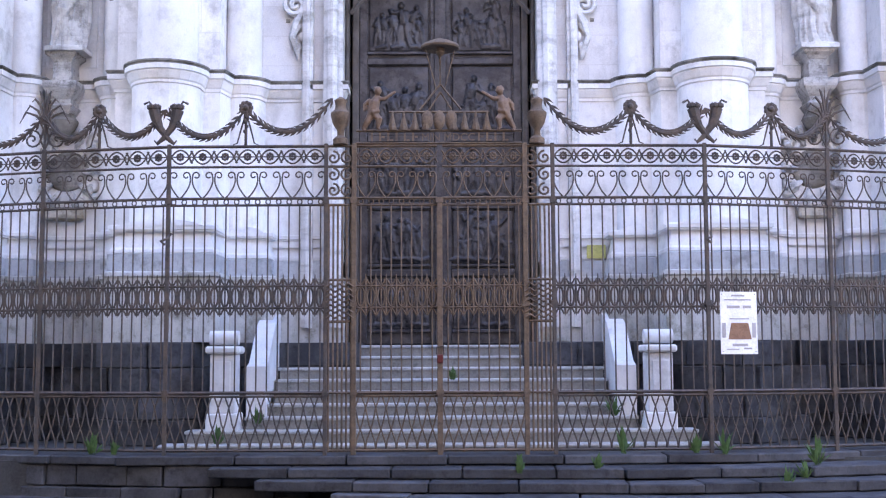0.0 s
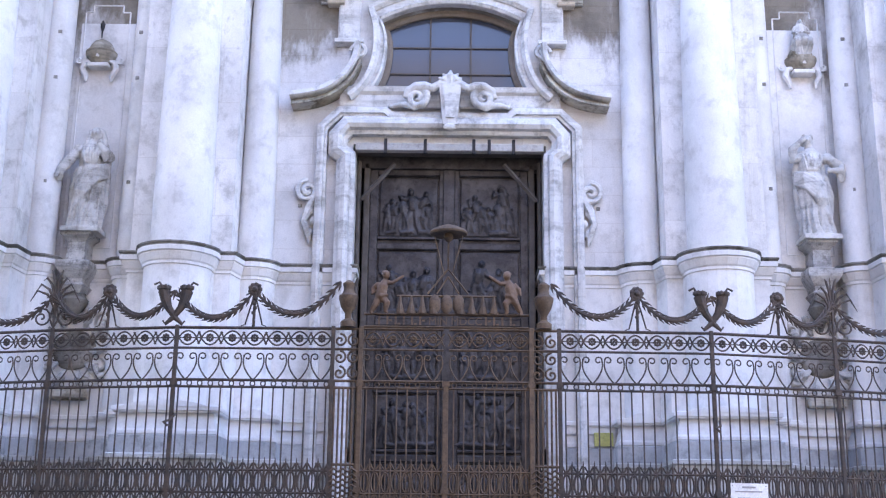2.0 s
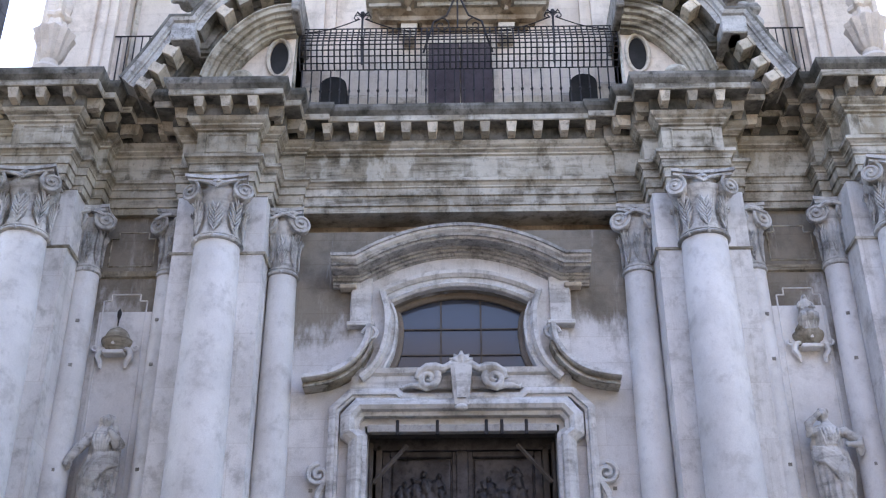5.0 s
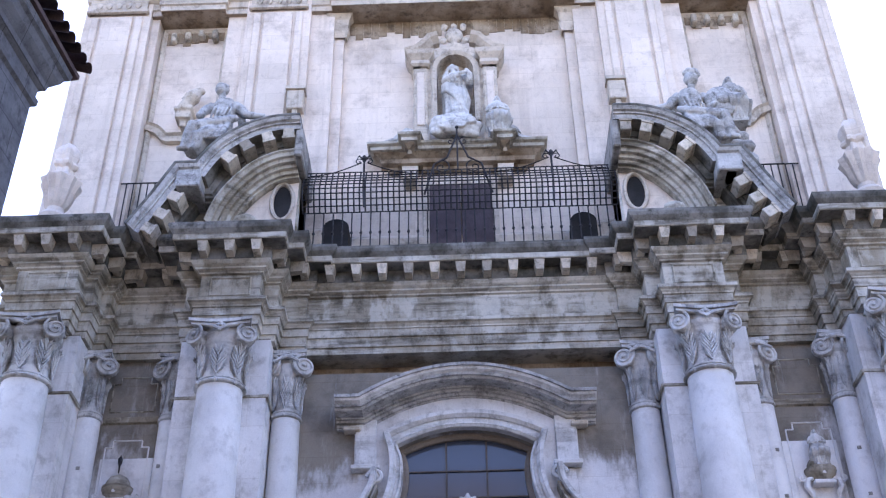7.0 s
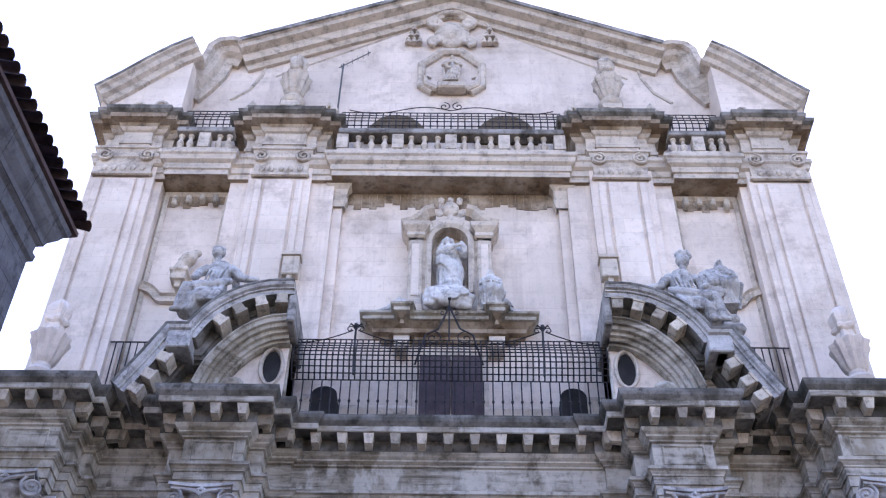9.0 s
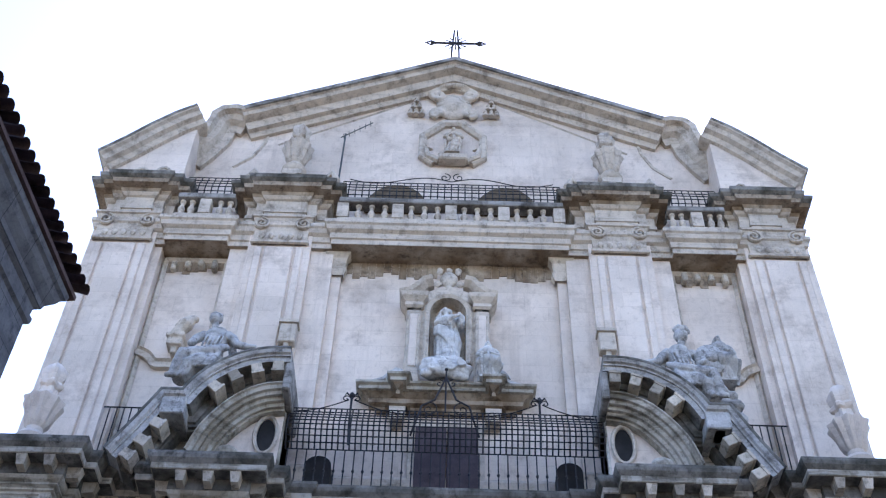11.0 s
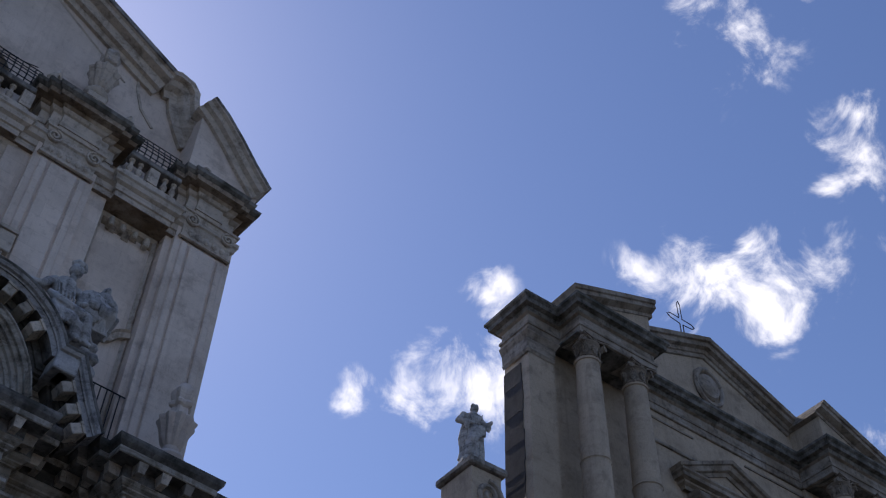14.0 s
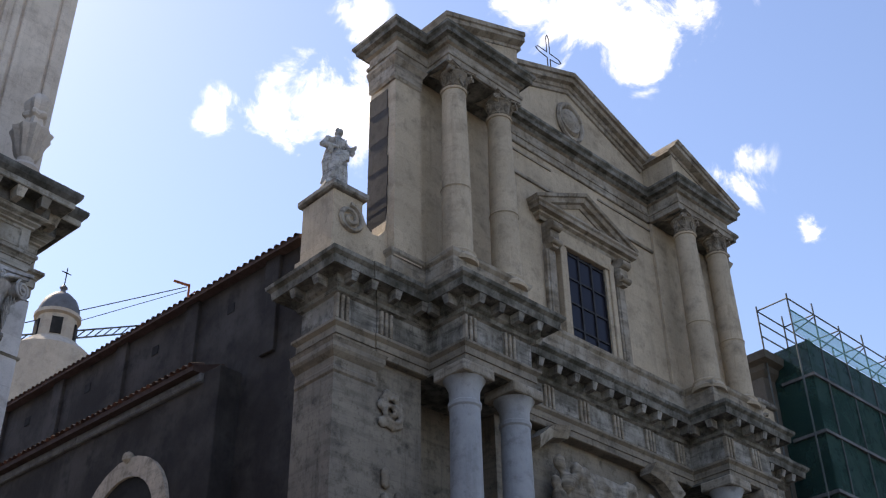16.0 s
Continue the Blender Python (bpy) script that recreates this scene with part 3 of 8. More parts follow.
def reclining(label, s, lift, plume, mat):
    """A half-lying stone figure on a sloping cornice: upright trunk, one arm propped behind, legs let down along the slope."""
    bm = bmesh.new()
    V = lambda x, y, z: Vector((s * x, y, z + lift))
    tube(bm, [V(4.46, 15.98, 15.45), V(4.44, 15.95, 15.75), V(4.38, 15.93, 16.0), V(4.38, 15.92, 16.22), V(4.40, 15.92, 16.38), V(4.44, 15.92, 16.48)], .2, 12, [.27, .24, .18, .22, .21, .08])
    tube(bm, [V(4.44, 15.92, 16.44), V(4.47, 15.9, 16.62)], .075, 8)
    ball(bm, V(4.49, 15.86, 16.74), .125, .88, 1, 1.2, 2)
    ball(bm, V(4.48, 15.91, 16.78), .14, 1, .95, 1.0, 2)
    if plume:
        tube(bm, [V(4.36, 15.92, 16.92), V(4.46, 15.9, 16.98), V(4.58, 15.9, 16.97), V(4.66, 15.92, 16.86)], .06, 8, [.05, .08, .08, .04])
    else:
        for k in range(6):
            ball(bm, V(4.40 + .03 * k, 15.9 + .02 * (k % 2), 16.84 + .03 * math.sin(k * 1.2)), .06, sub=1)
    tube(bm, [V(4.20, 15.92, 16.36), V(4.06, 15.9, 16.22), V(3.95, 15.86, 16.06), V(3.74, 15.82, 15.98), V(3.58, 15.8, 15.96)], .08, 8, [.10, .10, .08, .065, .045])
    tube(bm, [V(4.60, 15.92, 16.34), V(4.76, 15.84, 16.16), V(4.80, 15.76, 15.98), V(4.72, 15.7, 15.92)], .08, 8, [.10, .09, .08, .05])
    tube(bm, [V(4.42, 15.85, 15.62), V(4.64, 15.7, 15.66), V(4.86, 15.6, 15.58), V(4.93, 15.62, 15.32), V(4.97, 15.6, 15.06), V(5.06, 15.54, 15.0)], .13, 10, [.18, .16, .125, .10, .07, .045])
    tube(bm, [V(4.36, 15.8, 15.55), V(4.56, 15.66, 15.45), V(4.72, 15.6, 15.32), V(4.74, 15.62, 15.12), V(4.80, 15.56, 15.0)], .13, 10, [.18, .155, .125, .09, .05])
    # cloak over the hips and hanging folds
    tube(bm, [V(4.10, 15.78, 15.92), V(4.30, 15.66, 15.74), V(4.52, 15.62, 15.66), V(4.72, 15.7, 15.74)], .1, 8, [.06, .1, .11, .06])
    for k in range(5):
        x = 4.22 + .1 * k
        tube(bm, [V(x, 15.72, 15.72), V(x + .05, 15.62, 15.5), V(x + .1, 15.58, 15.26)], .06, 7, [.05, .07, .05])
    for k in range(5):
        x = 4.2 + .08 * k
        tube(bm, [V(x, 15.74, 16.26 - .02 * k), V(x + .02, 15.71, 16.05), V(x + .06, 15.7, 15.85)], .025, 5)
    tube(bm, [V(4.12, 16.05, 16.3), V(4.02, 16.02, 15.9), V(3.96, 15.95, 15.6)], .12, 8, [.06, .10, .12])
    tube(bm, [V(4.6, 15.8, 15.5), V(4.75, 15.75, 15.25), V(4.85, 15.7, 15.0)], .15, 8, [.16, .17, .14])
    ob = sculpt("reclining_statue", bm, mat, .019, None, 3 + s)
    return tagged(ob, label, "statue")


def urn(label, at, h, mat, wide=1.0):
    """A flaming urn on a square foot."""
    root = thing("stone_urn", label, "urn", at=at @ Matrix.Diagonal((wide, wide, 1, 1)))
    bm = bmesh.new()
    box(bm, -.16 * h, .16 * h, -.16 * h, .16 * h, 0, .08 * h)
    part("foot", bm, mat, root)
    bm = bmesh.new()
    lathe(bm, [(r * h, z * h) for r, z in ((.17, .08), (.20, .11), (.21, .15), (.17, .19), (.12, .21), (.11, .26), (.14, .29), (.17, .35), (.19, .42), (.22, .48), (.255, .53), (.26, .55), (.24, .56), (.12, .56))], segs=40)
    for v in bm.verts:
        a = math.atan2(v.co.y, v.co.x)
        if .28 * h < v.co.z < .555 * h:
            v.co.x *= 1 + .09 * math.cos(10 * a)
            v.co.y *= 1 + .09 * math.cos(10 * a)
    part("bowl", bm, mat, root, smooth=True)
    bm = bmesh.new()
    lathe(bm, [(r * h, z * h) for r, z in ((.12, .555), (.15, .60), (.11, .64), (.10, .70), (.14, .72), (.15, .75), (.12, .78), (.14, .82), (.15, .88), (.11, .94), (.05, .99), (.01, 1.0))], segs=24)
    for v in bm.verts:
        a = math.atan2(v.co.y, v.co.x)
        v.co.x *= 1 + .2 * math.cos(5 * a + 7 * v.co.z / h)
        v.co.y *= 1 + .2 * math.cos(5 * a + 7 * v.co.z / h)
    part("flame_finial", bm, mat, root, smooth=True)
    return root


def capital(parent, cx, cy, z0, z1, r, mat, angles=(200, 340), front=True, slim=False):
    """A composite capital: ringed neck, smooth bell with leaves, turned-out corner volutes and a hollowed abacus."""
    h = z1 - z0
    bm = bmesh.new()
    lathe(bm, [(r * 1.0, z0), (r * 1.13, z0 + .015 * h), (r * 1.16, z0 + .035 * h), (r * 1.12, z0 + .055 * h), (r * 1.02, z0 + .06 * h), (r * 1.02, z0 + .075 * h), (r * 1.08, z0 + .085 * h), (r * 1.08, z0 + .10 * h), (r * .93, z0 + .115 * h),
               (r * .92, z0 + .4 * h), (r * .98, z0 + .6 * h), (r * 1.12, z0 + .72 * h), (r * 1.2, z0 + .76 * h), (r * 1.2, z0 + .80 * h), (r * 1.05, z0 + .82 * h), (r * 1.05, z0 + .9 * h)], cx, cy, 24)
    for k in range(3):
        a = radians(-90 + 46 * (k - 1))
        ball(bm, (cx + r * 1.14 * math.cos(a), cy + r * 1.14 * math.sin(a), z0 + .02 * h), r * .11, 1, 1, 1.2, 1)
    cap = part("capital", bm, mat, parent, smooth=True)
    # leaves: lobed blades on the bell, the middle one flat, the corner ones curling out
    for ang, zt, curl in ((-90, .60, .10), (-40, .66, .34), (-140, .66, .34), (5, .62, .3), (175, .62, .3)):
        a = radians(ang)
        bm = bmesh.new()
        rows = []
        for i in range(9):
            t = i / 8
            out = r * (.97 + .03 * t + curl * t ** 4)
            zz = z0 + h * (.13 + (zt - .13) * (t if t < .9 else 1.8 - t))
            lobe = .62 + .38 * abs(math.sin(t * 3.5 * math.pi))
            ww = r * .40 * math.sin(math.pi * (.16 + .72 * t)) * lobe
            row = []
            for j, q in enumerate((-1, -.55, -.12, 0, .12, .55, 1)):
                o = out - r * .05 * abs(q) + (0, r * .05, -r * .015, r * .06, -r * .015, r * .05, 0)[j]
                row.append(bm.verts.new((cx + o * math.cos(a) - ww * q * math.sin(a), cy + o * math.sin(a) + ww * q * math.cos(a), zz + abs(q) * .05 * h)))
            rows.append(row)
        for ra, rb in zip(rows, rows[1:]):
            for j in range(6):
                bm.faces.new((ra[j], ra[j + 1], rb[j + 1], rb[j]))
        out_ = Vector((math.cos(a), math.sin(a), 0))
        veins = [(rows[i][3].co.copy(), rows[min(8, i + 2)][j].co.copy()) for i in (0, 1, 2, 3, 4, 5, 6) for j in (0, 6)]
        bmesh.ops.solidify(bm, geom=bm.faces[:], thickness=r * .06)
        for c0, c1 in veins:
            tube(bm, [c0 + out_ * r * .05, c0.lerp(c1, .6) + out_ * r * .10, c1 + out_ * r * .07 + Vector((0, 0, .02 * h))], r * .06, 6, [r * .03, r * .05, r * .02])
        part("leaf", bm, mat, cap, smooth=True)
    for s in (-1, 1):
        bm = bmesh.new()
        vr = .155 * h
        tube(bm, spiral(0, 0, vr, 2.2, 90, s, 34, 0), vr * .15, 6)
        g = bmesh.ops.create_cone(bm, cap_ends=True, segments=18, radius1=vr * .98, radius2=vr * .8, depth=r * .42)
        bmesh.ops.transform(bm, matrix=Matrix.Translation((0, r * .22, 0)) @ Matrix.Rotation(radians(90), 4, "X"), verts=g["verts"])
        ball(bm, (0, -.02, 0), vr * .17, sub=1)
        # strap that runs from the volute's top to the middle of the bell
        tube(bm, [(0, 0, vr), (-s * vr * .9, .02, vr * .98), (-s * vr * 1.9, .06, vr * .62), (-s * vr * 2.7, .10, vr * .1)], vr * .2, 6, [vr * .16, vr * .2, vr * .2, vr * .12])
        bmesh.ops.transform(bm, matrix=Matrix.Translation((cx + s * r * 1.22, cy - r * 1.02, z0 + .77 * h)) @ Matrix.Rotation(radians(26 * s), 4, "Z"), verts=bm.verts)
        part("volute", bm, mat, cap, smooth=True)
    bm = bmesh.new()
    pts = []
    q = r * 1.42
    for sx, sy, ex, ey in ((-1, -1, 1, -1), (1, -1, 1, 1), (1, 1, -1, 1), (-1, 1, -1, -1)):
        for i in range(7):
            t = i / 7
            x, y = sx + (ex - sx) * t, sy + (ey - sy) * t
            k = 1 - .15 * math.sin(math.pi * t)
            pts.append((cx + x * q * (k if sx == ex else 1), cy + y * q * (k if sy == ey else 1)))
    for (za, zb, sc) in ((.90, .935, .92), (.935, .95, .88), (.95, 1.0, 1.0)):
        lo = [bm.verts.new((cx + (x - cx) * sc, cy + (y - cy) * sc, z0 + za * h)) for x, y in pts]
        hi = [bm.verts.new((cx + (x - cx) * sc, cy + (y - cy) * sc, z0 + zb * h)) for x, y in pts]
        bm.faces.new(lo)
        bm.faces.new(hi)
        for i in range(len(pts)):
            j = (i + 1) % len(pts)
            bm.faces.new((lo[i], lo[j], hi[j], hi[i]))
    part("abacus", bm, mat, cap)
    bm = bmesh.new()
    for k in range(5):
        a = 2 * math.pi * k / 5 + .3
        ball(bm, (cx + r * .13 * math.cos(a), cy - q * .82, z0 + .90 * h + r * .13 * math.sin(a)), r * .1, 1, .7, 1, 1)
    ball(bm, (cx, cy - q * .86, z0 + .90 * h), r * .1, sub=1)
    part("flower", bm, mat, cap, smooth=True)
    return cap


def column(parent, cx, cy, z0, z1, zc, r0, r1, mat, capmat, base=True):
    col = new("column")
    col.parent = parent
    bm = bmesh.new()
    n = 10
    prof = [(r0 * 1.0, z0)] + [(r0 + (r1 - r0) * (t ** 1.6), z0 + (z1 - z0) * t) for t in [i / n for i in range(n + 1)]]
    if base:
        prof = [(r0 * 1.22, z0), (r0 * 1.26, z0 + .06), (r0 * 1.22, z0 + .12), (r0 * 1.08, z0 + .15), (r0 * 1.06, z0 + .2), (r0 * 1.13, z0 + .25), (r0 * 1.02, z0 + .3)] + \
               [(r0 + (r1 - r0) * (t ** 1.6), z0 + .33 + (z1 - z0 - .33) * t) for t in [i / n for i in range(n + 1)]]
    lathe(bm, prof, cx, cy, 32)
    part("shaft", bm, mat, col, smooth=True)
    capital(col, cx, cy, z1, zc, r1, capmat)
    return col

# ---- ground, street and stairs ----
bm = bmesh.new()
g = bmesh.ops.create_grid(bm, x_segments=2, y_segments=2, size=900)
ground = tagged(part("ground", bm, GROUND), "dark lava-stone street paving", "ground", kind="structure")

STEP_TOP, STEP_RISE = 1.74, 0.16
terrace = tagged(part("terrace_floor", bbox(-14, 14, 13.35, 19, 0.0, 0.40, 0), GROUND), "raised dark paved forecourt behind the railing", "terrace", kind="structure")
stairs = thing("stairs", "worn pale marble steps up to the church door", "stairs", kind="structure")
for k in range(9):
    z = STEP_TOP - STEP_RISE * k
    y = 17.02 - 0.29 * k
    half = 2.34 if k < 5 else (2.45, 2.62, 3.35, 3.62)[k - 5]
    if k == 0:
        half = 1.95
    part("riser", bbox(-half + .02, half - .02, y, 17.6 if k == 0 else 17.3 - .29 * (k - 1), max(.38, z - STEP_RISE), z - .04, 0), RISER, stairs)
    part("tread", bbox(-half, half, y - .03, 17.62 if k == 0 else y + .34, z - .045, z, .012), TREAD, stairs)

# lava kerb wall under the railing, bulging steps towards the street
FENCE = [(-8.2, 14.45), (-6.4, 13.9), (-4.72, 13.42), (-3.16, 13.12), (-1.33, 13.1), (1.30, 13.1), (3.08, 13.14), (4.62, 13.46), (6.3, 13.95), (8.2, 14.5)]
kerb = thing("kerb_wall", "low dark lava-stone kerb wall under the railing", "kerb", kind="structure")
rk = random.Random(4)


def path_point(path, s):
    for a, b in zip(path, path[1:]):
        a, b = Vector(a), Vector(b)
        d = (b - a).length
        if s <= d:
            return a + (b - a) * (s / d), (b - a).normalized()
        s -= d
    a, b = Vector(path[-2]), Vector(path[-1])
    return b, (b - a).normalized()


def path_length(path):
    return sum((Vector(b) - Vector(a)).length for a, b in zip(path, path[1:]))


def course(path, z0, z1, depth, front, lo, hi, mat, parent, name="stone_block"):
    s, total = 0.0, path_length(path)
    while s < total - 0.05:
        w = min(rk.uniform(lo, hi), total - s)
        p, d = path_point(path, s + w / 2)
        fo = front + rk.uniform(-.012, .012)
        bm = bbox(-w / 2 + .008, w / 2 - .008, -fo, depth, z0 + .006, z1 - .004 + rk.uniform(-.008, .004), .012)
        roughen(bm, .008, 9, s)
        ob = part(name, bm, mat, parent)
        ob.matrix_world = Matrix.Translation((p.x, p.y, 0)) @ Matrix.Rotation(math.atan2(d.y, d.x), 4, "Z")
        s += w


course(FENCE, 0.36, 0.47, .28, .12, .7, 1.4, LAVA, kerb, "coping_stone")
course(FENCE, 0.12, 0.36, .26, .08, .35, .8, LAVA, kerb)
course(FENCE, -.05, 0.12, .26, .10, .35, .7, LAVA, kerb)
lava_steps = thing("lava_steps", "curved dark lava-stone steps down to the street", "steps", kind="structure")
for k, (x0, bulge) in enumerate(((-2.6, .42), (-2.05, .80), (-1.2, 1.2))):
    p = [(x0, 13.0 - bulge * .55), (0.2, 12.98 - bulge * .8), (2.4, 12.98 - bulge), (4.6, 13.2 - bulge), (6.6, 13.75 - bulge), (8.5, 14.3 - bulge)]
    course(p, .24 - .12 * k, .36 - .12 * k, .5, 0.0, .6, 1.2, LAVA, lava_steps, "step_stone")

# ---- the church: lower storey ----
church = thing("church", "pale baroque church front of weathered limestone, two storeys with a gable", "church")

Q1, M1, Q2, Q3, M2 = (2.97, 16.92), (3.93, 16.12), (4.87, 16.86), (6.19, 16.70), (6.97, 15.78)
HALF = 7.85
right_plan = [(1.52, 17.9), (1.52, 17.0), (2.66, 17.0)] + arc(*Q1, .28, 190, 305, 6) + [(3.22, 16.3), (3.46, 16.3)] + arc(*M1, .47, 190, 350, 10) + \
    [(4.42, 16.3), (4.70, 16.3)] + arc(*Q2, .2, 230, 345, 5) + [(5.1, 16.95), (5.98, 16.95)] + arc(*Q3, .22, 195, 300, 5) + \
    [(6.34, 16.0), (6.48, 16.0)] + arc(*M2, .47, 200, 340, 10) + [(7.46, 16.0), (HALF, 16.0), (HALF, 18.5)]
flat_plan = [(1.52, 17.9), (1.52, 17.0), (2.72, 17.0), (2.76, 16.97), (3.22, 16.95), (3.22, 16.3), (4.70, 16.3), (4.70, 16.9), (5.0, 16.95), (6.06, 16.95), (6.34, 16.8), (6.34, 16.0), (HALF, 16.0), (HALF, 18.5)]
BLOCKS = [(1.52, 17.9), (1.52, 17.0), (2.50, 17.0), (2.50, 16.55), (3.14, 16.55), (3.14, 15.58), (4.52, 15.58), (4.52, 16.2), (4.80, 16.2), (4.80, 16.55), (5.08, 16.55), (5.08, 16.95),
          (5.92, 16.95), (5.92, 16.4), (6.28, 16.4), (6.28, 15.23), (7.66, 15.23), (7.66, 15.9), (HALF + .1, 15.9), (HALF + .1, 18.5)]
PLINTH = [(.33, .38), (.33, 1.78)]
PEDESTAL = [(.02, 3.20), (.02, 5.40), (.04, 5.41), (.04, 5.45), (.06, 5.47), (.10, 5.56), (.10, 5.58), (.13, 5.59), (.13, 5.66)]
for side, plan in (("wall_east", right_plan), ("wall_west", mirror_x(right_plan))):
    bm = bmesh.new()
    sweep(bm, plan, PLINTH, False)
    plinth = part("dark_plinth", bm, LAVA, church, "dark lava-stone plinth")
    front = [(q.x, q.y) for q in offset_path(plan, .345)]
    front = front[1:-1]
    for k in range(4):
        course(front, .40 + .345 * k, .745 + .345 * k, .06, .02, .45, .85, LAVA, plinth)
    bm = bmesh.new()
    sweep(bm, plan, PEDESTAL, False)
    part("pedestal_course", bm, MARBLE, church, "moulded pale marble pedestal course")
    bm = bmesh.new()
    sweep(bm, plan, [(.128, 5.655), (.134, 5.68), (.148, 5.69), (.148, 5.715), (.0, 5.74), (-.2, 5.745)], False)
    part("ledge", bm, CRUST_SHADE, church, "black-crusted ledge")
    blocks_ = BLOCKS if plan is right_plan else mirror_x(BLOCKS)
    for nm, prof, mt in (("block_foot", [(.07, 1.78), (.07, 2.66), (.11, 2.68), (.11, 2.73), (.05, 2.75)], MOSSY_MARBLE), ("block_band", [(.05, 2.745), (.05, 2.985), (.0, 3.0)], DIRTY_MARBLE),
                         ("block_die", [(.0, 2.995), (.02, 3.01), (.02, 3.05), (.0, 3.08), (-.015, 3.16), (-.035, 3.24), (-.045, 3.30)], MARBLE),
                         ("block_cap", [(-.05, 3.295), (.03, 3.30), (.03, 3.315), (.05, 3.325), (.05, 3.375), (-.02, 3.40), (-.6, 3.46)], MARBLE)):
        bm = bmesh.new()
        sweep(bm, blocks_, prof, False)
        part(nm, bm, mt, church)
    for x0, x1, yf in ((3.24, 4.42, 15.52), (6.38, 7.56, 15.17), (2.58, 3.1, 16.5)):
        g_ = 1 if plan is right_plan else -1
        o = [(g_ * (x0 + (x1 - x0) * k / 10), 3.375 + .09 * math.sin(math.pi * k / 10) ** .7) for k in range(11)]
        bm = bmesh.new()
        prism(bm, o, yf, yf + .4)
        part("segmental_cap", bm, MARBLE, church)
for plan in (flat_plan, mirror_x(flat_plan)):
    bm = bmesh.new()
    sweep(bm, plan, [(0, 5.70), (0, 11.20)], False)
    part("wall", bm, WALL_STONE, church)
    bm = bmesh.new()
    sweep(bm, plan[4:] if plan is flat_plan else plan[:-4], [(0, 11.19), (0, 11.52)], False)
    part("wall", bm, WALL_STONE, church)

for s in (-1, 1):
    # pale marble facing of the pilasters behind the columns
    for face in ([(3.22, 16.93), (3.22, 16.3), (4.70, 16.3), (4.70, 16.88)], [(6.34, 16.78), (6.34, 16.0), (HALF, 16.0), (HALF, 18.4)]):
        face = face if s > 0 else mirror_x(face)
        bm = bmesh.new()
        sweep(bm, face, [(0, 5.745), (.006, 5.75), (.006, 11.49), (0, 11.495)], False)
        part("pilaster", bm, PILASTER_STONE, church)
for s in (-1, 1):
    for (cx, cy), r0, r1, zc in ((M1, .435, .365, 11.55), (M2, .435, .365, 11.55)):
        column(church, s * cx, cy, 5.73, 10.42, zc, r0, r1, MARBLE, STATUE, False)
    for (cx, cy), r0, r1 in ((Q1, .27, .235), (Q2, .2, .19), (Q3, .22, .2)):
        column(church, s * cx, cy, 5.73, 10.25, 11.48, r0, r1, MARBLE, STATUE, False)
    # necking bands of the flat pilasters
    for x0, x1, yf in ((3.2, 4.72, 16.3), (6.32, 7.87, 16.0)):
        bm = bmesh.new()
        xs = sorted((s * x0, s * x1))
        sweep(bm, [(xs[0], yf + .5), (xs[0], yf), (xs[1], yf), (xs[1], yf + .5)], [(0, 10.40), (.025, 10.41), (.03, 10.45), (0, 10.465)], False)
        part("necking_band", bm, WEATHERED, church)
    # bay between the columns: sunk panels with cut corners, string course
    for zb, zt, x0, x1 in ((5.95, 10.02, 5.2, 5.92), (10.55, 11.2, 5.2, 5.95)):
        c = .12
        o = [(x0, zb), (x1, zb), (x1, zt - c), (x1 - c, zt - c), (x1 - c, zt), (x0 + c, zt), (x0 + c, zt - c), (x0, zt - c)]
        bm = bmesh.new()
        line = [(s * x, z) for x, z in o + o[:1]]
        tubes = [Vector((x, 16.945, z)) for x, z in line]
        for a, b in zip(tubes, tubes[1:]):
            tube(bm, [a, b], .014, 4)
        part("panel_moulding", bm, WEATHERED if zb > 10 else MARBLE, church)
    bm = bmesh.new()
    xs = sorted((s * 5.0, s * 6.08))
    sweep(bm, [(xs[0], 16.95), (xs[1], 16.95)], [(0, 10.32), (.05, 10.34), (.08, 10.42), (0, 10.44)])
    part("string_course", bm, WEATHERED, church)
    # pale sheet added to offset the recess shade in the bay behind the saint
    xs = sorted((s * 5.1, s * 5.97))
    part("bay_facing", bbox(xs[0], xs[1], 16.943, 16.952, 5.76, 9.7, 0), MARBLE, church)
    # put-log holes
    for x, z in ((2.32, 5.55), (2.32, 6.65), (4.925, 6.9), (6.15, 6.85), (4.925, 8.62), (6.15, 8.55), (4.925, 9.4), (6.15, 9.32), (2.3, 3.55)):
        yf = 16.985 if x < 4 else (16.66 if x < 5.5 else 16.485)
        part("putlog_hole", bbox(s * x - .03, s * x + .03, yf, yf + .07, z, z + .055, .004), BLACKENED, church)

# entablature with breaks over the columns
right_ent = [(0, 16.86), (2.72, 16.86), (2.72, 16.78), (3.16, 16.78), (3.16, 16.36), (3.42, 16.36), (3.42, 16.02), (4.44, 16.02), (4.44, 16.36), (4.76, 16.36), (4.76, 16.84), (6.1, 16.84),
             (6.1, 16.5), (6.28, 16.5), (6.28, 16.08), (6.46, 16.08), (6.46, 15.70), (7.48, 15.70), (7.48, 16.08), (HALF, 16.08), (HALF, 18.5)]
ent = mirror_x(right_ent)[:-1] + right_ent[1:]
bm = bmesh.new()
sweep(bm, ent, [(-.5, 11.5), (0, 11.5), (0, 11.62), (.03, 11.625), (.03, 11.8), (.06, 11.805), (.06, 11.95)], False)
part("architrave", bm, WEATHERED, church)
bm = bmesh.new()
sweep(bm, ent, [(.06, 11.945), (.08, 11.955), (.08, 11.985), (.11, 12.03), (.15, 12.05), (.15, 12.11), (0, 12.15)], False)
part("architrave_lip", bm, WEATHERED, church)
bm = bmesh.new()
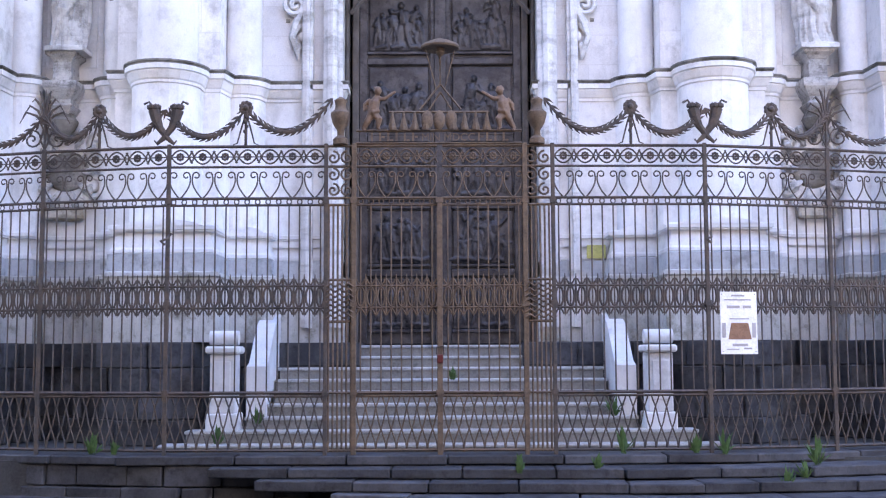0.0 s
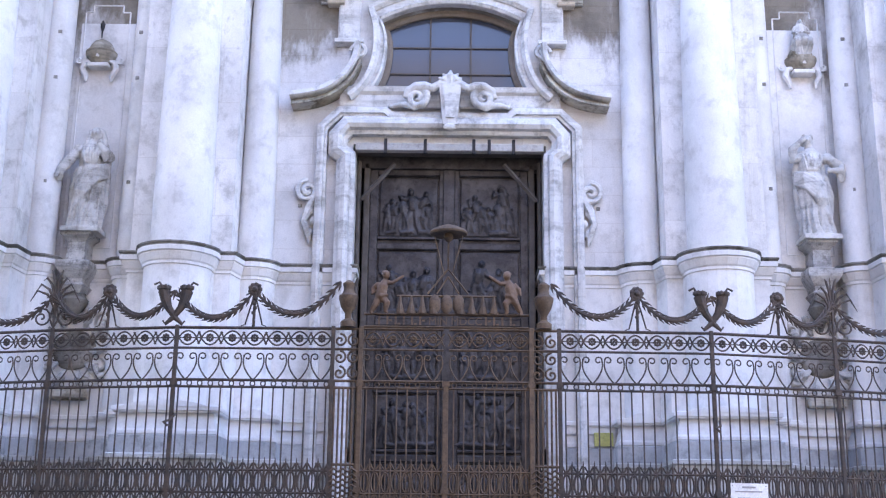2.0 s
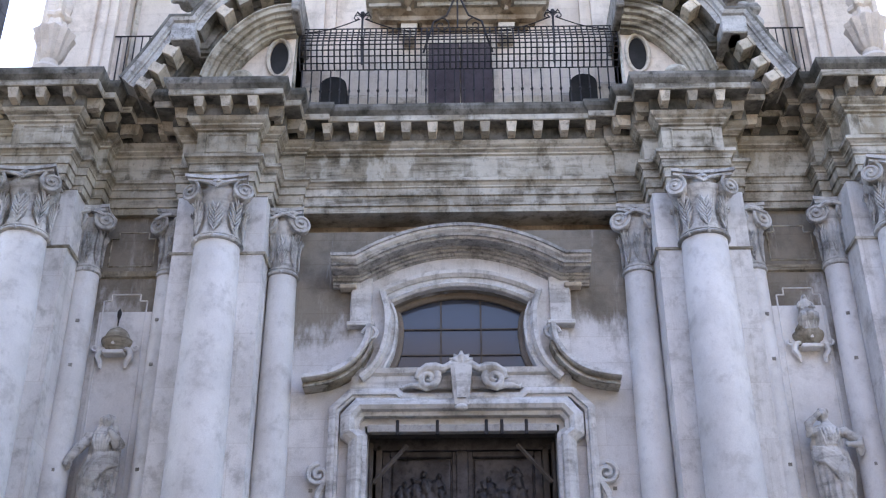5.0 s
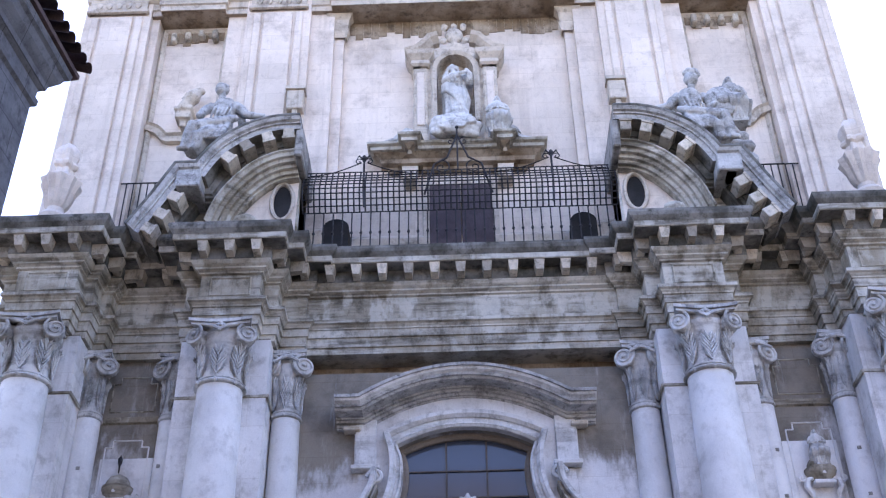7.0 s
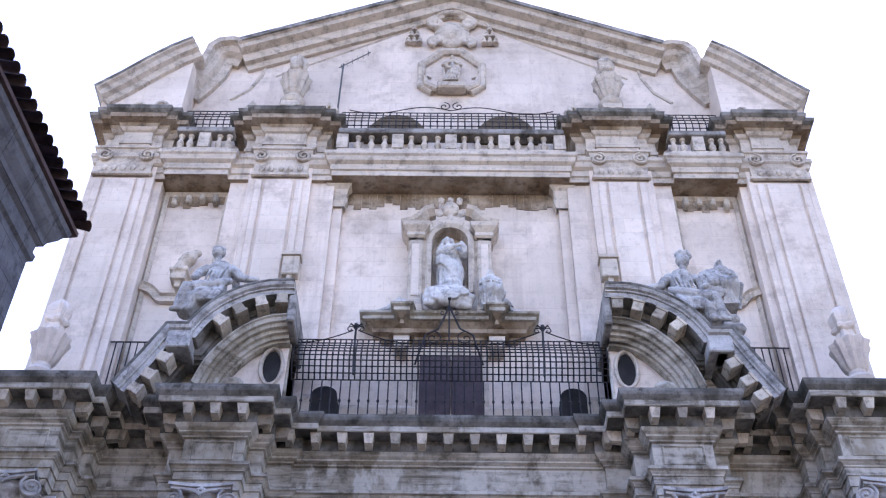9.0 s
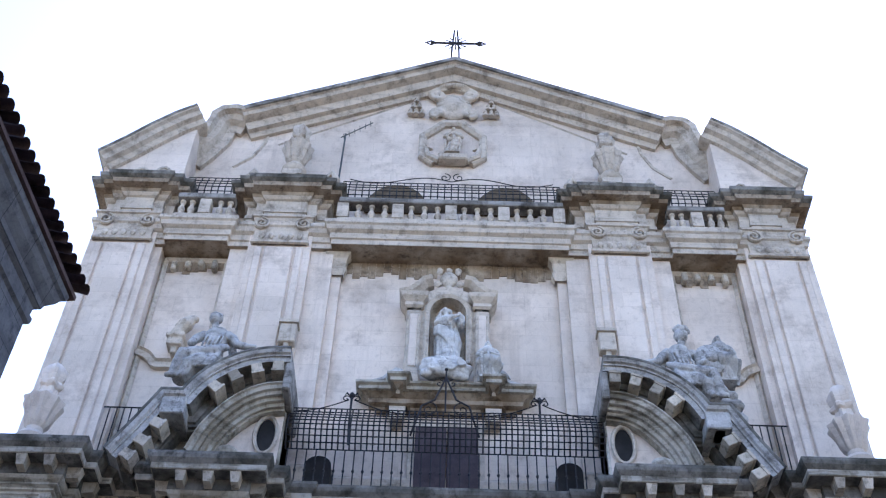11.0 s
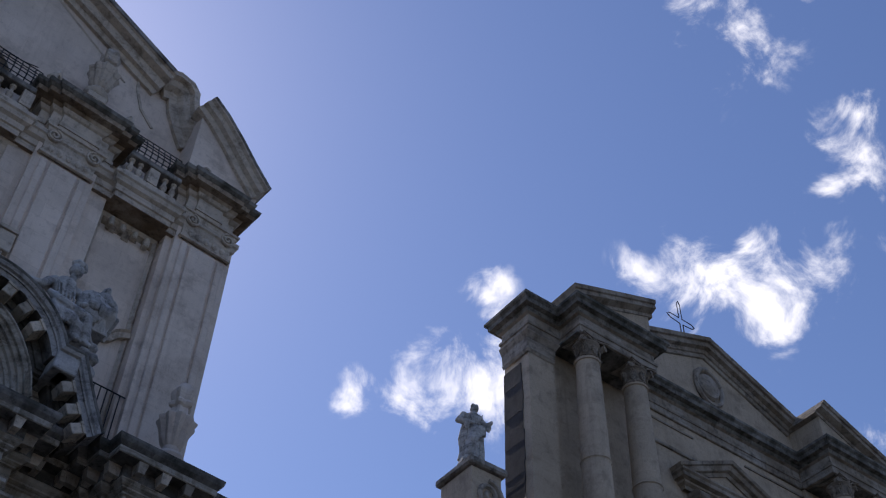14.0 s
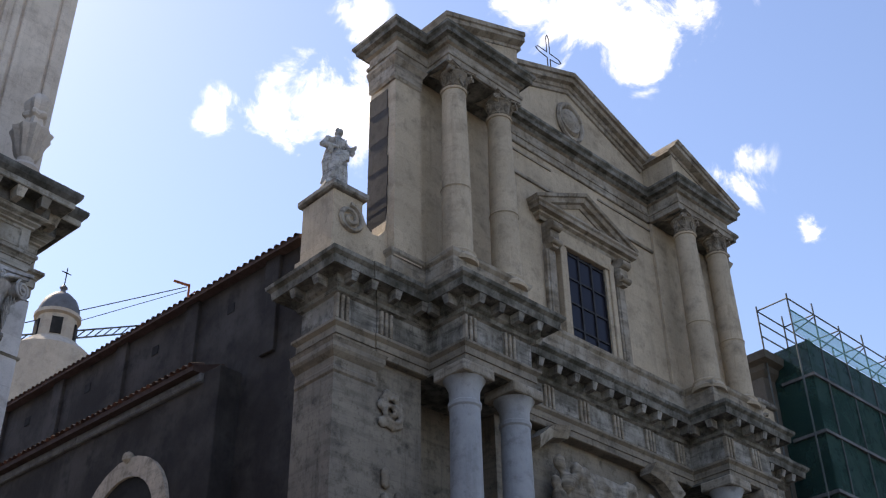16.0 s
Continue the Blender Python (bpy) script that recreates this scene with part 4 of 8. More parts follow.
sweep(bm, ent, [(0, 12.14), (0, 12.64)], False)
part("frieze", bm, WEATHERED, church)
bm = bmesh.new()
sweep(bm, ent, [(0, 12.63), (.04, 12.65), (.04, 12.68), (.10, 12.72), (.10, 12.75), (.15, 12.79), (.18, 12.84), (.18, 12.86)], False)
part("bed_moulding", bm, WEATHERED, church)
# Near-black soffit: shade under the cornice is put into its colour.
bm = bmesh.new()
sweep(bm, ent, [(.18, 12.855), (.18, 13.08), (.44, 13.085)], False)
part("cornice_soffit", bm, CRUST_SHADE, church, "black-crusted cornice soffit, shade painted in")
bm = bmesh.new()
sweep(bm, ent, [(.44, 13.085), (.46, 13.10), (.46, 13.21)], False)
part("corona", bm, WEATHERED, church)
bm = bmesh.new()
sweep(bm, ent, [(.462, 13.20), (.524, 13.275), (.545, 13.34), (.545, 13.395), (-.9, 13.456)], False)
part("cornice_lip", bm, CRUST_SHADE, church, "blackened cornice lip")


def modillion(parent, x, y, ang, z=13.085, w=.185, h=.20, d=.25, mat=MODILLION):
    """A tapered console block under a cornice; d reaches out from the wall."""
    bm = bmesh.new()
    v = [(-w / 2, 0, 0), (w / 2, 0, 0), (w / 2, -d, 0), (-w / 2, -d, 0), (-w * .34, 0, -h), (w * .34, 0, -h), (w * .34, -d * .82, -h * .92), (-w * .34, -d * .82, -h * .92)]
    vs = [bm.verts.new(p) for p in v]
    for f in ((0, 1, 2, 3), (4, 5, 6, 7), (0, 1, 5, 4), (1, 2, 6, 5), (2, 3, 7, 6), (3, 0, 4, 7)):
        bm.faces.new([vs[i] for i in f])
    ob = part("modillion", bm, mat, parent)
    ob.matrix_world = Matrix.Translation((x, y, z)) @ Matrix.Rotation(ang, 4, "Z")
    return ob


line = offset_path(ent, .18)
for i in range(len(line) - 1):
    a, b = line[i], line[i + 1]
    d = b - a
    if d.length < .16 or i == 0 or i == len(line) - 2:
        continue
    n = max(1, round(d.length / .48))
    for k in range(n):
        p = a + d * ((k + .5) / n)
        modillion(church, p.x, p.y, math.atan2(d.y, d.x))
# framed panels on the frieze blocks
for s in (-1, 1):
    for x, y in ((3.93, 16.02), (6.97, 15.70)):
        bm = bmesh.new()
        xx = s * x
        pts = [Vector((xx - .34, y - .005, 12.22)), Vector((xx + .34, y - .005, 12.22)), Vector((xx + .34, y - .005, 12.57)), Vector((xx - .34, y - .005, 12.57))]
        for a, b in zip(pts, pts[1:] + pts[:1]):
            tube(bm, [a, b], .022, 4)
        part("frieze_panel", bm, WEATHERED, church)

# ---- portal, door and window ----
# wall above the door, pierced by the waisted window


SIDE_IN = curve_through([(1.23, 8.62), (1.14, 8.80), (1.08, 8.97), (1.04, 9.20), (1.03, 9.45), (1.06, 9.62), (1.12, 9.78)], 3)
SIDE_OUT = curve_through([(1.62, 8.46), (1.50, 8.57), (1.38, 8.72), (1.27, 8.98), (1.22, 9.32), (1.24, 9.66), (1.32, 9.95)], 3)


def crown(half, spring, rise, n=16):
    """A flat arch from west to east, as (x, z)."""
    return [(-half + 2 * half * k / n, spring + rise * (1 - abs(2 * k / n - 1) ** 2.1)) for k in range(n + 1)]


def win_line():
    """The waisted window's outline from its lower west corner over the top to its lower east corner, as (x, z)."""
    return [(-x, z) for x, z in SIDE_IN[:-1]] + crown(1.12, 9.78, .30) + [(x, z) for x, z in reversed(SIDE_IN[:-1])]


outline = win_line()
bm = bmesh.new()
# Brown strip paints the shadow below the architrave.
part("shadow_gap", bbox(-3.3, 3.3, 17.36, 17.46, 11.1, 11.6, 0), BROWN_STONE, church, "wall strip under the architrave with shade painted brown")
outer = [(-1.52, 7.70), (-1.52, 11.20), (1.52, 11.20), (1.52, 7.70)]
vo = [bm.verts.new((x, 17.0, z)) for x, z in outer]
vi = [bm.verts.new((x, 17.0, z)) for x, z in outline]
vb = [bm.verts.new((x, 17.26, z)) for x, z in outline]
edges = [bm.edges.new((vo[i], vo[(i + 1) % 4])) for i in range(4)] + [bm.edges.new((vi[i], vi[(i + 1) % len(vi)])) for i in range(len(vi))]
bmesh.ops.triangle_fill(bm, use_beauty=True, edges=edges)
for i in range(len(vi)):
    j = (i + 1) % len(vi)
    bm.faces.new((vi[i], vi[j], vb[j], vb[i]))
v4 = [bm.verts.new(p) for p in ((-1.52, 17.0, 7.7), (1.52, 17.0, 7.7), (1.52, 17.9, 7.7), (-1.52, 17.9, 7.7))]
bm.faces.new(v4)
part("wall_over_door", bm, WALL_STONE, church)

window = new("window")
window.parent = church
bm = bmesh.new()
rib(bm, outline, [(-.09, 17.15), (-.09, 17.24), (0.0, 17.24), (0.0, 17.12), (-.05, 17.12)])
part("window_frame", bm, BROWN_FRAME, window)
bm = bmesh.new()
vs = [bm.verts.new((x, 17.21, z)) for x, z in outline]
bm.faces.new(vs)
part("pane", bm, GLASS, window, "dark dusty glass")
for x in (-.33, .33):
    part("glazing_bar", bbox(x - .014, x + .014, 17.18, 17.205, 8.64, 9.97, 0), TIMBER, window)
for z in (8.98, 9.44):
    part("glazing_bar", bbox(-1.0, 1.0, 17.182, 17.203, z - .012, z + .012, 0), TIMBER, window)
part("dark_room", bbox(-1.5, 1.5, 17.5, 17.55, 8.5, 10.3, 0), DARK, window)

portal = new("portal")
portal.parent = church
# hood moulding that follows the window and runs out in scrolls
# pale field, arched band and flaring side bands round the window
arch_out = crown(1.32, 9.95, .36)
bm = bmesh.new()
prism(bm, crown(1.12, 9.78, .30) + arch_out[::-1], 16.88, 17.01)
part("window_arch", bm, PORTAL_MARBLE, portal)
bm = bmesh.new()
rib(bm, arch_out, [(-.06, 16.90), (-.06, 16.85), (-.01, 16.80), (.05, 16.79), (.05, 16.96)])
part("arch_moulding", bm, PORTAL_MARBLE, portal)
bm = bmesh.new()
rib(bm, crown(1.12, 9.79, .30), [(-.005, 17.0), (-.005, 16.86), (.04, 16.83), (.07, 16.86), (.07, 17.0)])
part("arch_bead", bm, PORTAL_MARBLE, portal)
for q in (-1, 1):
    bm = bmesh.new()
    prism(bm, [(q * x, z) for x, z in SIDE_IN + SIDE_OUT[::-1]], 16.88, 17.01)
    part("flaring_band", bm, PORTAL_MARBLE, portal)
    for ln, pr in ((SIDE_OUT, [(-.09, 16.90), (-.09, 16.82), (-.05, 16.76), (.01, 16.75), (.01, 16.98)]), (SIDE_IN, [(-.005, 17.0), (-.005, 16.86), (.03, 16.84), (.05, 16.87), (.05, 17.0)])):
        bm = bmesh.new()
        e = [(-x, z) for x, z in ln]
        rib(bm, e if q < 0 else [(-x, z) for x, z in reversed(e)], pr)
        part("flaring_moulding", bm, PORTAL_MARBLE, portal)
    field = [(0, 10.31)] + [(x, z) for x, z in arch_out if x > .05] + SIDE_OUT[::-1][1:] + [(1.78, 8.80), (1.62, 9.10), (1.60, 9.36), (1.82, 9.40), (1.82, 10.26), (1.5, 10.36), (.8, 10.66), (0, 10.78)]
    bm = bmesh.new()
    prism(bm, [(q * x, z) for x, z in field], 16.94, 17.005)
    part("window_field", bm, PILASTER_STONE, portal)
for s in (-1, 1):
    # volute strap beside the window
    strap = [(s * 1.50, 9.30), (s * 1.53, 9.05), (s * 1.66, 8.80), (s * 1.88, 8.60), (s * 2.15, 8.48), (s * 2.52, 8.42)]
    wid = [(s * 1.74, 9.30), (s * 1.76, 9.12), (s * 1.84, 8.92), (s * 2.0, 8.76), (s * 2.2, 8.66), (s * 2.5, 8.60)]
    strap, wid = curve_through(strap, 4), curve_through(wid, 4)
    bm = bmesh.new()
    prism(bm, (strap + wid[::-1])[::s], 16.93, 17.02)
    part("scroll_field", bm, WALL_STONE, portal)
    bm = bmesh.new()
    prof = [(-.02, 17.0), (-.02, 16.62), (.05, 16.60), (.07, 16.64), (.07, 17.0)]
    rib(bm, strap if s < 0 else strap[::-1], prof)
    part("scroll_cornice", bm, PORTAL_MARBLE, portal)
    # Browner stone than the strap, painting the shade on its underside.
    bm = bmesh.new()
    under = [(x - s * .02, z - .10) for x, z in strap[3:]]
    rib(bm, under if s < 0 else under[::-1], [(-.10, 17.0), (-.08, 16.86), (-.02, 16.76), (.03, 16.74), (.04, 16.68), (.08, 16.66), (.08, 17.0)])
    part("scroll_soffit", bm, WEATHERED, portal)
    bm = bmesh.new()
    tube(bm, spiral(s * 1.46, 9.20, .125, 1.6, 0 if s > 0 else 180, s, 22, 16.80), .036, 6)
    ball(bm, (s * 1.46, 16.82, 9.20), .05, sub=1)
    part("volute", bm, PORTAL_MARBLE, portal, smooth=True)
    # flat strip and impost beside the hood
    part("strip", bbox(min(s * 1.46, s * 1.80), max(s * 1.46, s * 1.80), 16.88, 17.02, 9.42, 10.25, .01), PORTAL_MARBLE, portal)
    part("impost", bbox(min(s * 1.40, s * 1.86), max(s * 1.40, s * 1.86), 16.80, 17.02, 9.36, 9.43, .01), PORTAL_MARBLE, portal)
    # pendant scroll of leaves beside the jamb
    bm = bmesh.new()
    tube(bm, spiral(s * 2.20, 6.9, .17, 1.7, 90, -s, 22, 16.92), .042, 6)
    tube(bm, [(s * 2.05, 16.93, 7.05), (s * 2.09, 16.93, 6.8), (s * 2.18, 16.93, 6.62), (s * 2.25, 16.93, 6.4), (s * 2.17, 16.94, 6.2), (s * 2.15, 16.95, 6.05)], .05, 6, [.03, .06, .07, .05, .06, .015])
    for k in range(4):
        ball(bm, (s * (2.1 + .05 * (k % 2)), 16.93, 6.75 - .17 * k), .055, 1, .7, 1.4, 1)
    part("leaf_scroll", bm, PORTAL_MARBLE, portal, smooth=True)
    part("scroll_bracket", bbox(min(s * 2.02, s * 2.1), max(s * 2.02, s * 2.1), 16.9, 17.02, 7.05, 7.25, .01), PORTAL_MARBLE, portal)
# curved hood cornice above the window
top_line = [(-2.12, 10.35), (-1.70, 10.35)] + [(-1.70 + 3.40 * k / 16, 10.35 + .54 * (1 - ((k - 8) / 8) ** 2)) for k in range(1, 16)] + [(1.70, 10.35), (2.14, 10.35)]
bm = bmesh.new()
rib(bm, top_line, [(-.25, 17.0), (-.25, 16.93), (-.22, 16.92), (-.22, 16.89), (-.18, 16.88), (-.17, 16.83), (-.13, 16.82), (-.13, 16.78), (-.10, 16.77), (-.09, 16.54), (-.05, 16.52), (-.05, 16.48), (-.01, 16.46), (-.01, 17.0)])
part("curved_hood", bm, STATUE_GREY, portal)
bm = bmesh.new()
rib(bm, top_line, [(-.005, 17.0), (-.005, 16.47), (.03, 16.42), (.07, 16.40), (.07, 17.0)])
part("hood_cyma", bm, PORTAL_MARBLE, portal)
bm = bmesh.new()
rib(bm, top_line, [(.072, 17.0), (.072, 16.37), (.12, 16.36), (.12, 17.0)])
part("hood_lip", bm, STATUE_GREY, portal, "grey weathered top edge of the hood")
for s in (-1, 1):
    part("hood_return", bbox(*sorted((s * 1.72, s * 2.0)), 16.80, 17.0, 10.04, 10.11, .015), UPPER_TRIM, portal)

# moulded door frame with cut shoulders
frame_line = [(-2.06, 2.0), (-2.06, 7.96), (-1.76, 8.26), (-1.0, 8.26), (-.92, 8.18), (.92, 8.18), (1.0, 8.26), (1.76, 8.26), (2.06, 7.96), (2.06, 2.0)]
bm = bmesh.new()
rib(bm, frame_line, [(0.02, 17.0), (0.02, 16.86), (-.05, 16.82), (-.09, 16.82), (-.10, 16.87), (-.14, 16.87), (-.14, 17.0)])
part("frame_fillet", bm, PORTAL_MARBLE, portal)
inner_line = [(-1.71, 2.0), (-1.71, 7.40), (-1.84, 7.50), (-1.84, 7.82), (-1.64, 8.06), (1.64, 8.06), (1.84, 7.82), (1.84, 7.50), (1.71, 7.40), (1.71, 2.0)]
bm = bmesh.new()
rib(bm, inner_line, [(.05, 17.0), (.05, 16.84), (-.02, 16.76), (-.10, 16.72), (-.16, 16.76), (-.18, 16.84), (-.24, 16.86), (-.24, 17.3)])
part("frame_roll", bm, PORTAL_MARBLE, portal)
bm = bmesh.new()
sweep(bm, [(-1.75, 17.0), (1.75, 17.0)], [(.08, 8.28), (.10, 8.30), (.10, 8.50), (.15, 8.54), (.17, 8.62), (0, 8.64)])
part("sill_cornice", bm, PORTAL_MARBLE, portal)
part("lintel", bbox(-1.47, 1.47, 16.84, 16.98, 7.55, 7.67, .01), PALE_TIMBER, portal, "grey weathered timber lintel beam")
part("lintel_board", bbox(-1.47, 1.47, 16.98, 17.35, 7.60, 7.66, .005), TIMBER, portal)
part("door_head", bbox(-1.47, 1.47, 17.30, 17.5, 7.40, 7.62, .01), BRONZE, portal)
for x in (-1.0, -.38, .38, .62, 1.0):
    part("iron_strap", bbox(x - .025, x + .025, 16.82, 16.86, 7.5, 7.74, .005), BLACK_IRON, portal)
# cartouche: two C-scrolls that rise to a leafy crown
bm = bmesh.new()
for s in (-1, 1):
    tube(bm, spiral(s * .52, 8.38, .17, 1.6, 90, s, 28, 16.72), .06, 8, [.065 - .035 * k / 28 for k in range(29)])
    tube(bm, [(s * .03, 16.70, 8.60), (s * .16, 16.70, 8.60), (s * .28, 16.70, 8.54), (s * .40, 16.71, 8.57), (s * .54, 16.72, 8.57), (s * .66, 16.74, 8.50), (s * .70, 16.75, 8.38)], .06, 8, [.05, .075, .07, .085, .08, .07, .05])
    tube(bm, [(s * .42, 16.74, 8.26), (s * .55, 16.74, 8.22), (s * .68, 16.76, 8.28), (s * .80, 16.80, 8.30), (s * .92, 16.83, 8.27), (s * .95, 16.84, 8.34)], .035, 7, [.04, .05, .05, .045, .035, .015])
    for k, a in enumerate((20, 50)):
        tube(bm, [(0, 16.68, 8.62), (s * .10 * math.cos(radians(a)), 16.66, 8.64 + .1 * math.sin(radians(a))), (s * .2 * math.cos(radians(a)), 16.67, 8.64 + .17 * math.sin(radians(a)))], .03, 6, [.03, .05, .015])
tube(bm, [(0, 16.68, 8.6), (0, 16.65, 8.74), (0, 16.68, 8.84)], .04, 7, [.05, .06, .015])
ball(bm, (0, 16.68, 8.58), .09, 1.6, .6, .7, 2)
sculpt("cartouche", bm, PORTAL_MARBLE, .012, portal, 4)
bm = bmesh.new()
prism(bm, [(-.11, 7.92), (.11, 7.92), (.18, 8.64), (-.18, 8.64)], 16.64, 17.0)
prism(bm, [(-.065, 8.02), (.065, 8.02), (.11, 8.56), (-.11, 8.56)], 16.60, 16.66)
ball(bm, (0, 16.66, 7.88), .10, 1.1, .6, .6, 2)
part("keystone", bm, PORTAL_MARBLE, portal)

# the bronze door
door = new("door")
door.parent = church
# Sheet whose colour supplies the darkness behind the door.
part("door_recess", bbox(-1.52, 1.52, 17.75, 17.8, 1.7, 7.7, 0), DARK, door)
rd = random.Random(11)
for s in (-1, 1):
    x0, x1 = sorted((s * .03, s * 1.26))
    leaf = part("door_leaf", bbox(x0, x1, 17.42, 17.5, 1.76, 7.45, .01), BRONZE, door)
    part("stile", bbox(x0, x0 + .13, 17.37, 17.44, 1.76, 7.45, .012), BRONZE, leaf)
    part("stile", bbox(x1 - .13, x1, 17.37, 17.44, 1.76, 7.45, .012), BRONZE, leaf)
    for z0, z1 in ((6.25, 7.3), (4.9, 6.05), (3.58, 4.72), (2.9, 3.44 + .0), (1.95, 2.72)):
        z0, z1 = {6.25: (6.30, 7.28), 4.9: (5.02, 6.06), 3.58: (4.0, 4.84), 2.9: (2.98, 3.80), 1.95: (1.98, 2.76)}[z0]
        part("rail", bbox(x0 + .12, x1 - .12, 17.36, 17.44, z1 + .02, z1 + .14, .02), BRONZE, leaf)
        bm = bbox(x0 + .15, x1 - .15, 17.39, 17.43, z0, z1, .015)
        # crowded relief scene as plain raised shapes
        n = 7
        for k in range(n):
            px = x0 + .24 + (x1 - x0 - .48) * (k + rd.uniform(.2, .8)) / n
            hh = min(z1 - z0 - .12, rd.uniform(.5, .72)) * (1 if k % 3 else .72)
            zb = z0 + .06 + (.18 if k % 2 else .03) * rd.random()
            lean, yb = rd.uniform(-.07, .07), 17.392
            hip, neck = Vector((px, yb, zb + hh * .5)), Vector((px + lean, yb - .01, zb + hh * .82))
            tube(bm, [hip, hip.lerp(neck, .6), neck], .05, 7, [hh * .10, hh * .11, hh * .06])
            ball(bm, neck + Vector((lean * .3, -.012, hh * .10)), hh * .075, .9, 1, 1.15, 1)
            for q in (-1, 1):
                tube(bm, [hip + Vector((q * hh * .05, 0, 0)), hip + Vector((q * hh * rd.uniform(.04, .16), -.012, -hh * .25)), Vector((px + q * hh * rd.uniform(.03, .2), yb, zb))], .03, 6, [hh * .075, hh * .055, hh * .035])
                el = neck + Vector((q * hh * rd.uniform(.12, .2), -.01, -hh * rd.uniform(.05, .22)))
                tube(bm, [neck + Vector((q * hh * .08, 0, -.02)), el, el + Vector((rd.uniform(-.12, .14), -.005, rd.uniform(-.06, .14)))], .02, 6, [hh * .05, hh * .042, hh * .025])
            for q in range(3):
                fx = px + hh * .07 * (q - 1)
                tube(bm, [Vector((fx, yb - .012, zb + hh * .62)), Vector((fx + rd.uniform(-.03, .03), yb - .016, zb + hh * .3)), Vector((fx + rd.uniform(-.05, .05), yb, zb + .02))], .012, 5)
        for k in range(5):
            px = rd.uniform(x0 + .25, x1 - .25)
            tube(bm, [(px, 17.392, z0 + .05), (px + rd.uniform(-.2, .2), 17.385, z0 + .09), (px + rd.uniform(-.3, .3), 17.392, z0 + .06)], .03, 6)
        sculpt("relief_panel", bm, BRONZE, .013, leaf, k)
        part("panel_border", bbox(x0 + .13, x1 - .13, 17.365, 17.41, z0 - .05, z0, .012), BRONZE, leaf)
    part("jamb", bbox(*sorted((s * 1.26, s * 1.36)), 17.3, 17.5, 1.76, 7.5, .015), TIMBER, door)
    part("jamb", bbox(*sorted((s * 1.40, s * 1.46)), 17.2, 17.5, 1.76, 7.5, .015), TIMBER, door)
    bm = bmesh.new()
    tube(bm, [(s * 1.38, 17.1, 6.82), (s * .86, 17.1, 7.42)], .035, 4)
    part("brace", bm, TIMBER, door, "grey timber corner brace")
part("mullion", bbox(-.10, .10, 17.34, 17.46, 1.76, 7.45, .02), BRONZE, door)

# ---- the church: upper storey ----
ZT = 13.44
right_up = [(0, 17.36), (2.36, 17.36), (2.36, 17.2), (2.56, 17.2), (2.56, 17.05), (3.06, 17.05), (3.06, 16.9), (4.44, 16.9), (4.44, 17.05), (4.86, 17.05), (4.86, 17.36), (6.36, 17.36), (6.36, 17.05), (6.52, 17.05), (6.52, 16.9), (7.95, 16.9), (7.95, 19.5)]
up = mirror_x(right_up)[:-1] + right_up[1:]
bm = bmesh.new()
sweep(bm, up, [(0.0, ZT), (0.0, 20.92)], False)
part("upper_wall", bm, UPPER_STONE, church)
bm = bmesh.new()
sweep(bm, up, [(.14, ZT), (.14, 14.2), (.05, 14.32), (0, 14.34)], False)
part("upper_base_course", bm, UPPER_TRIM, church)
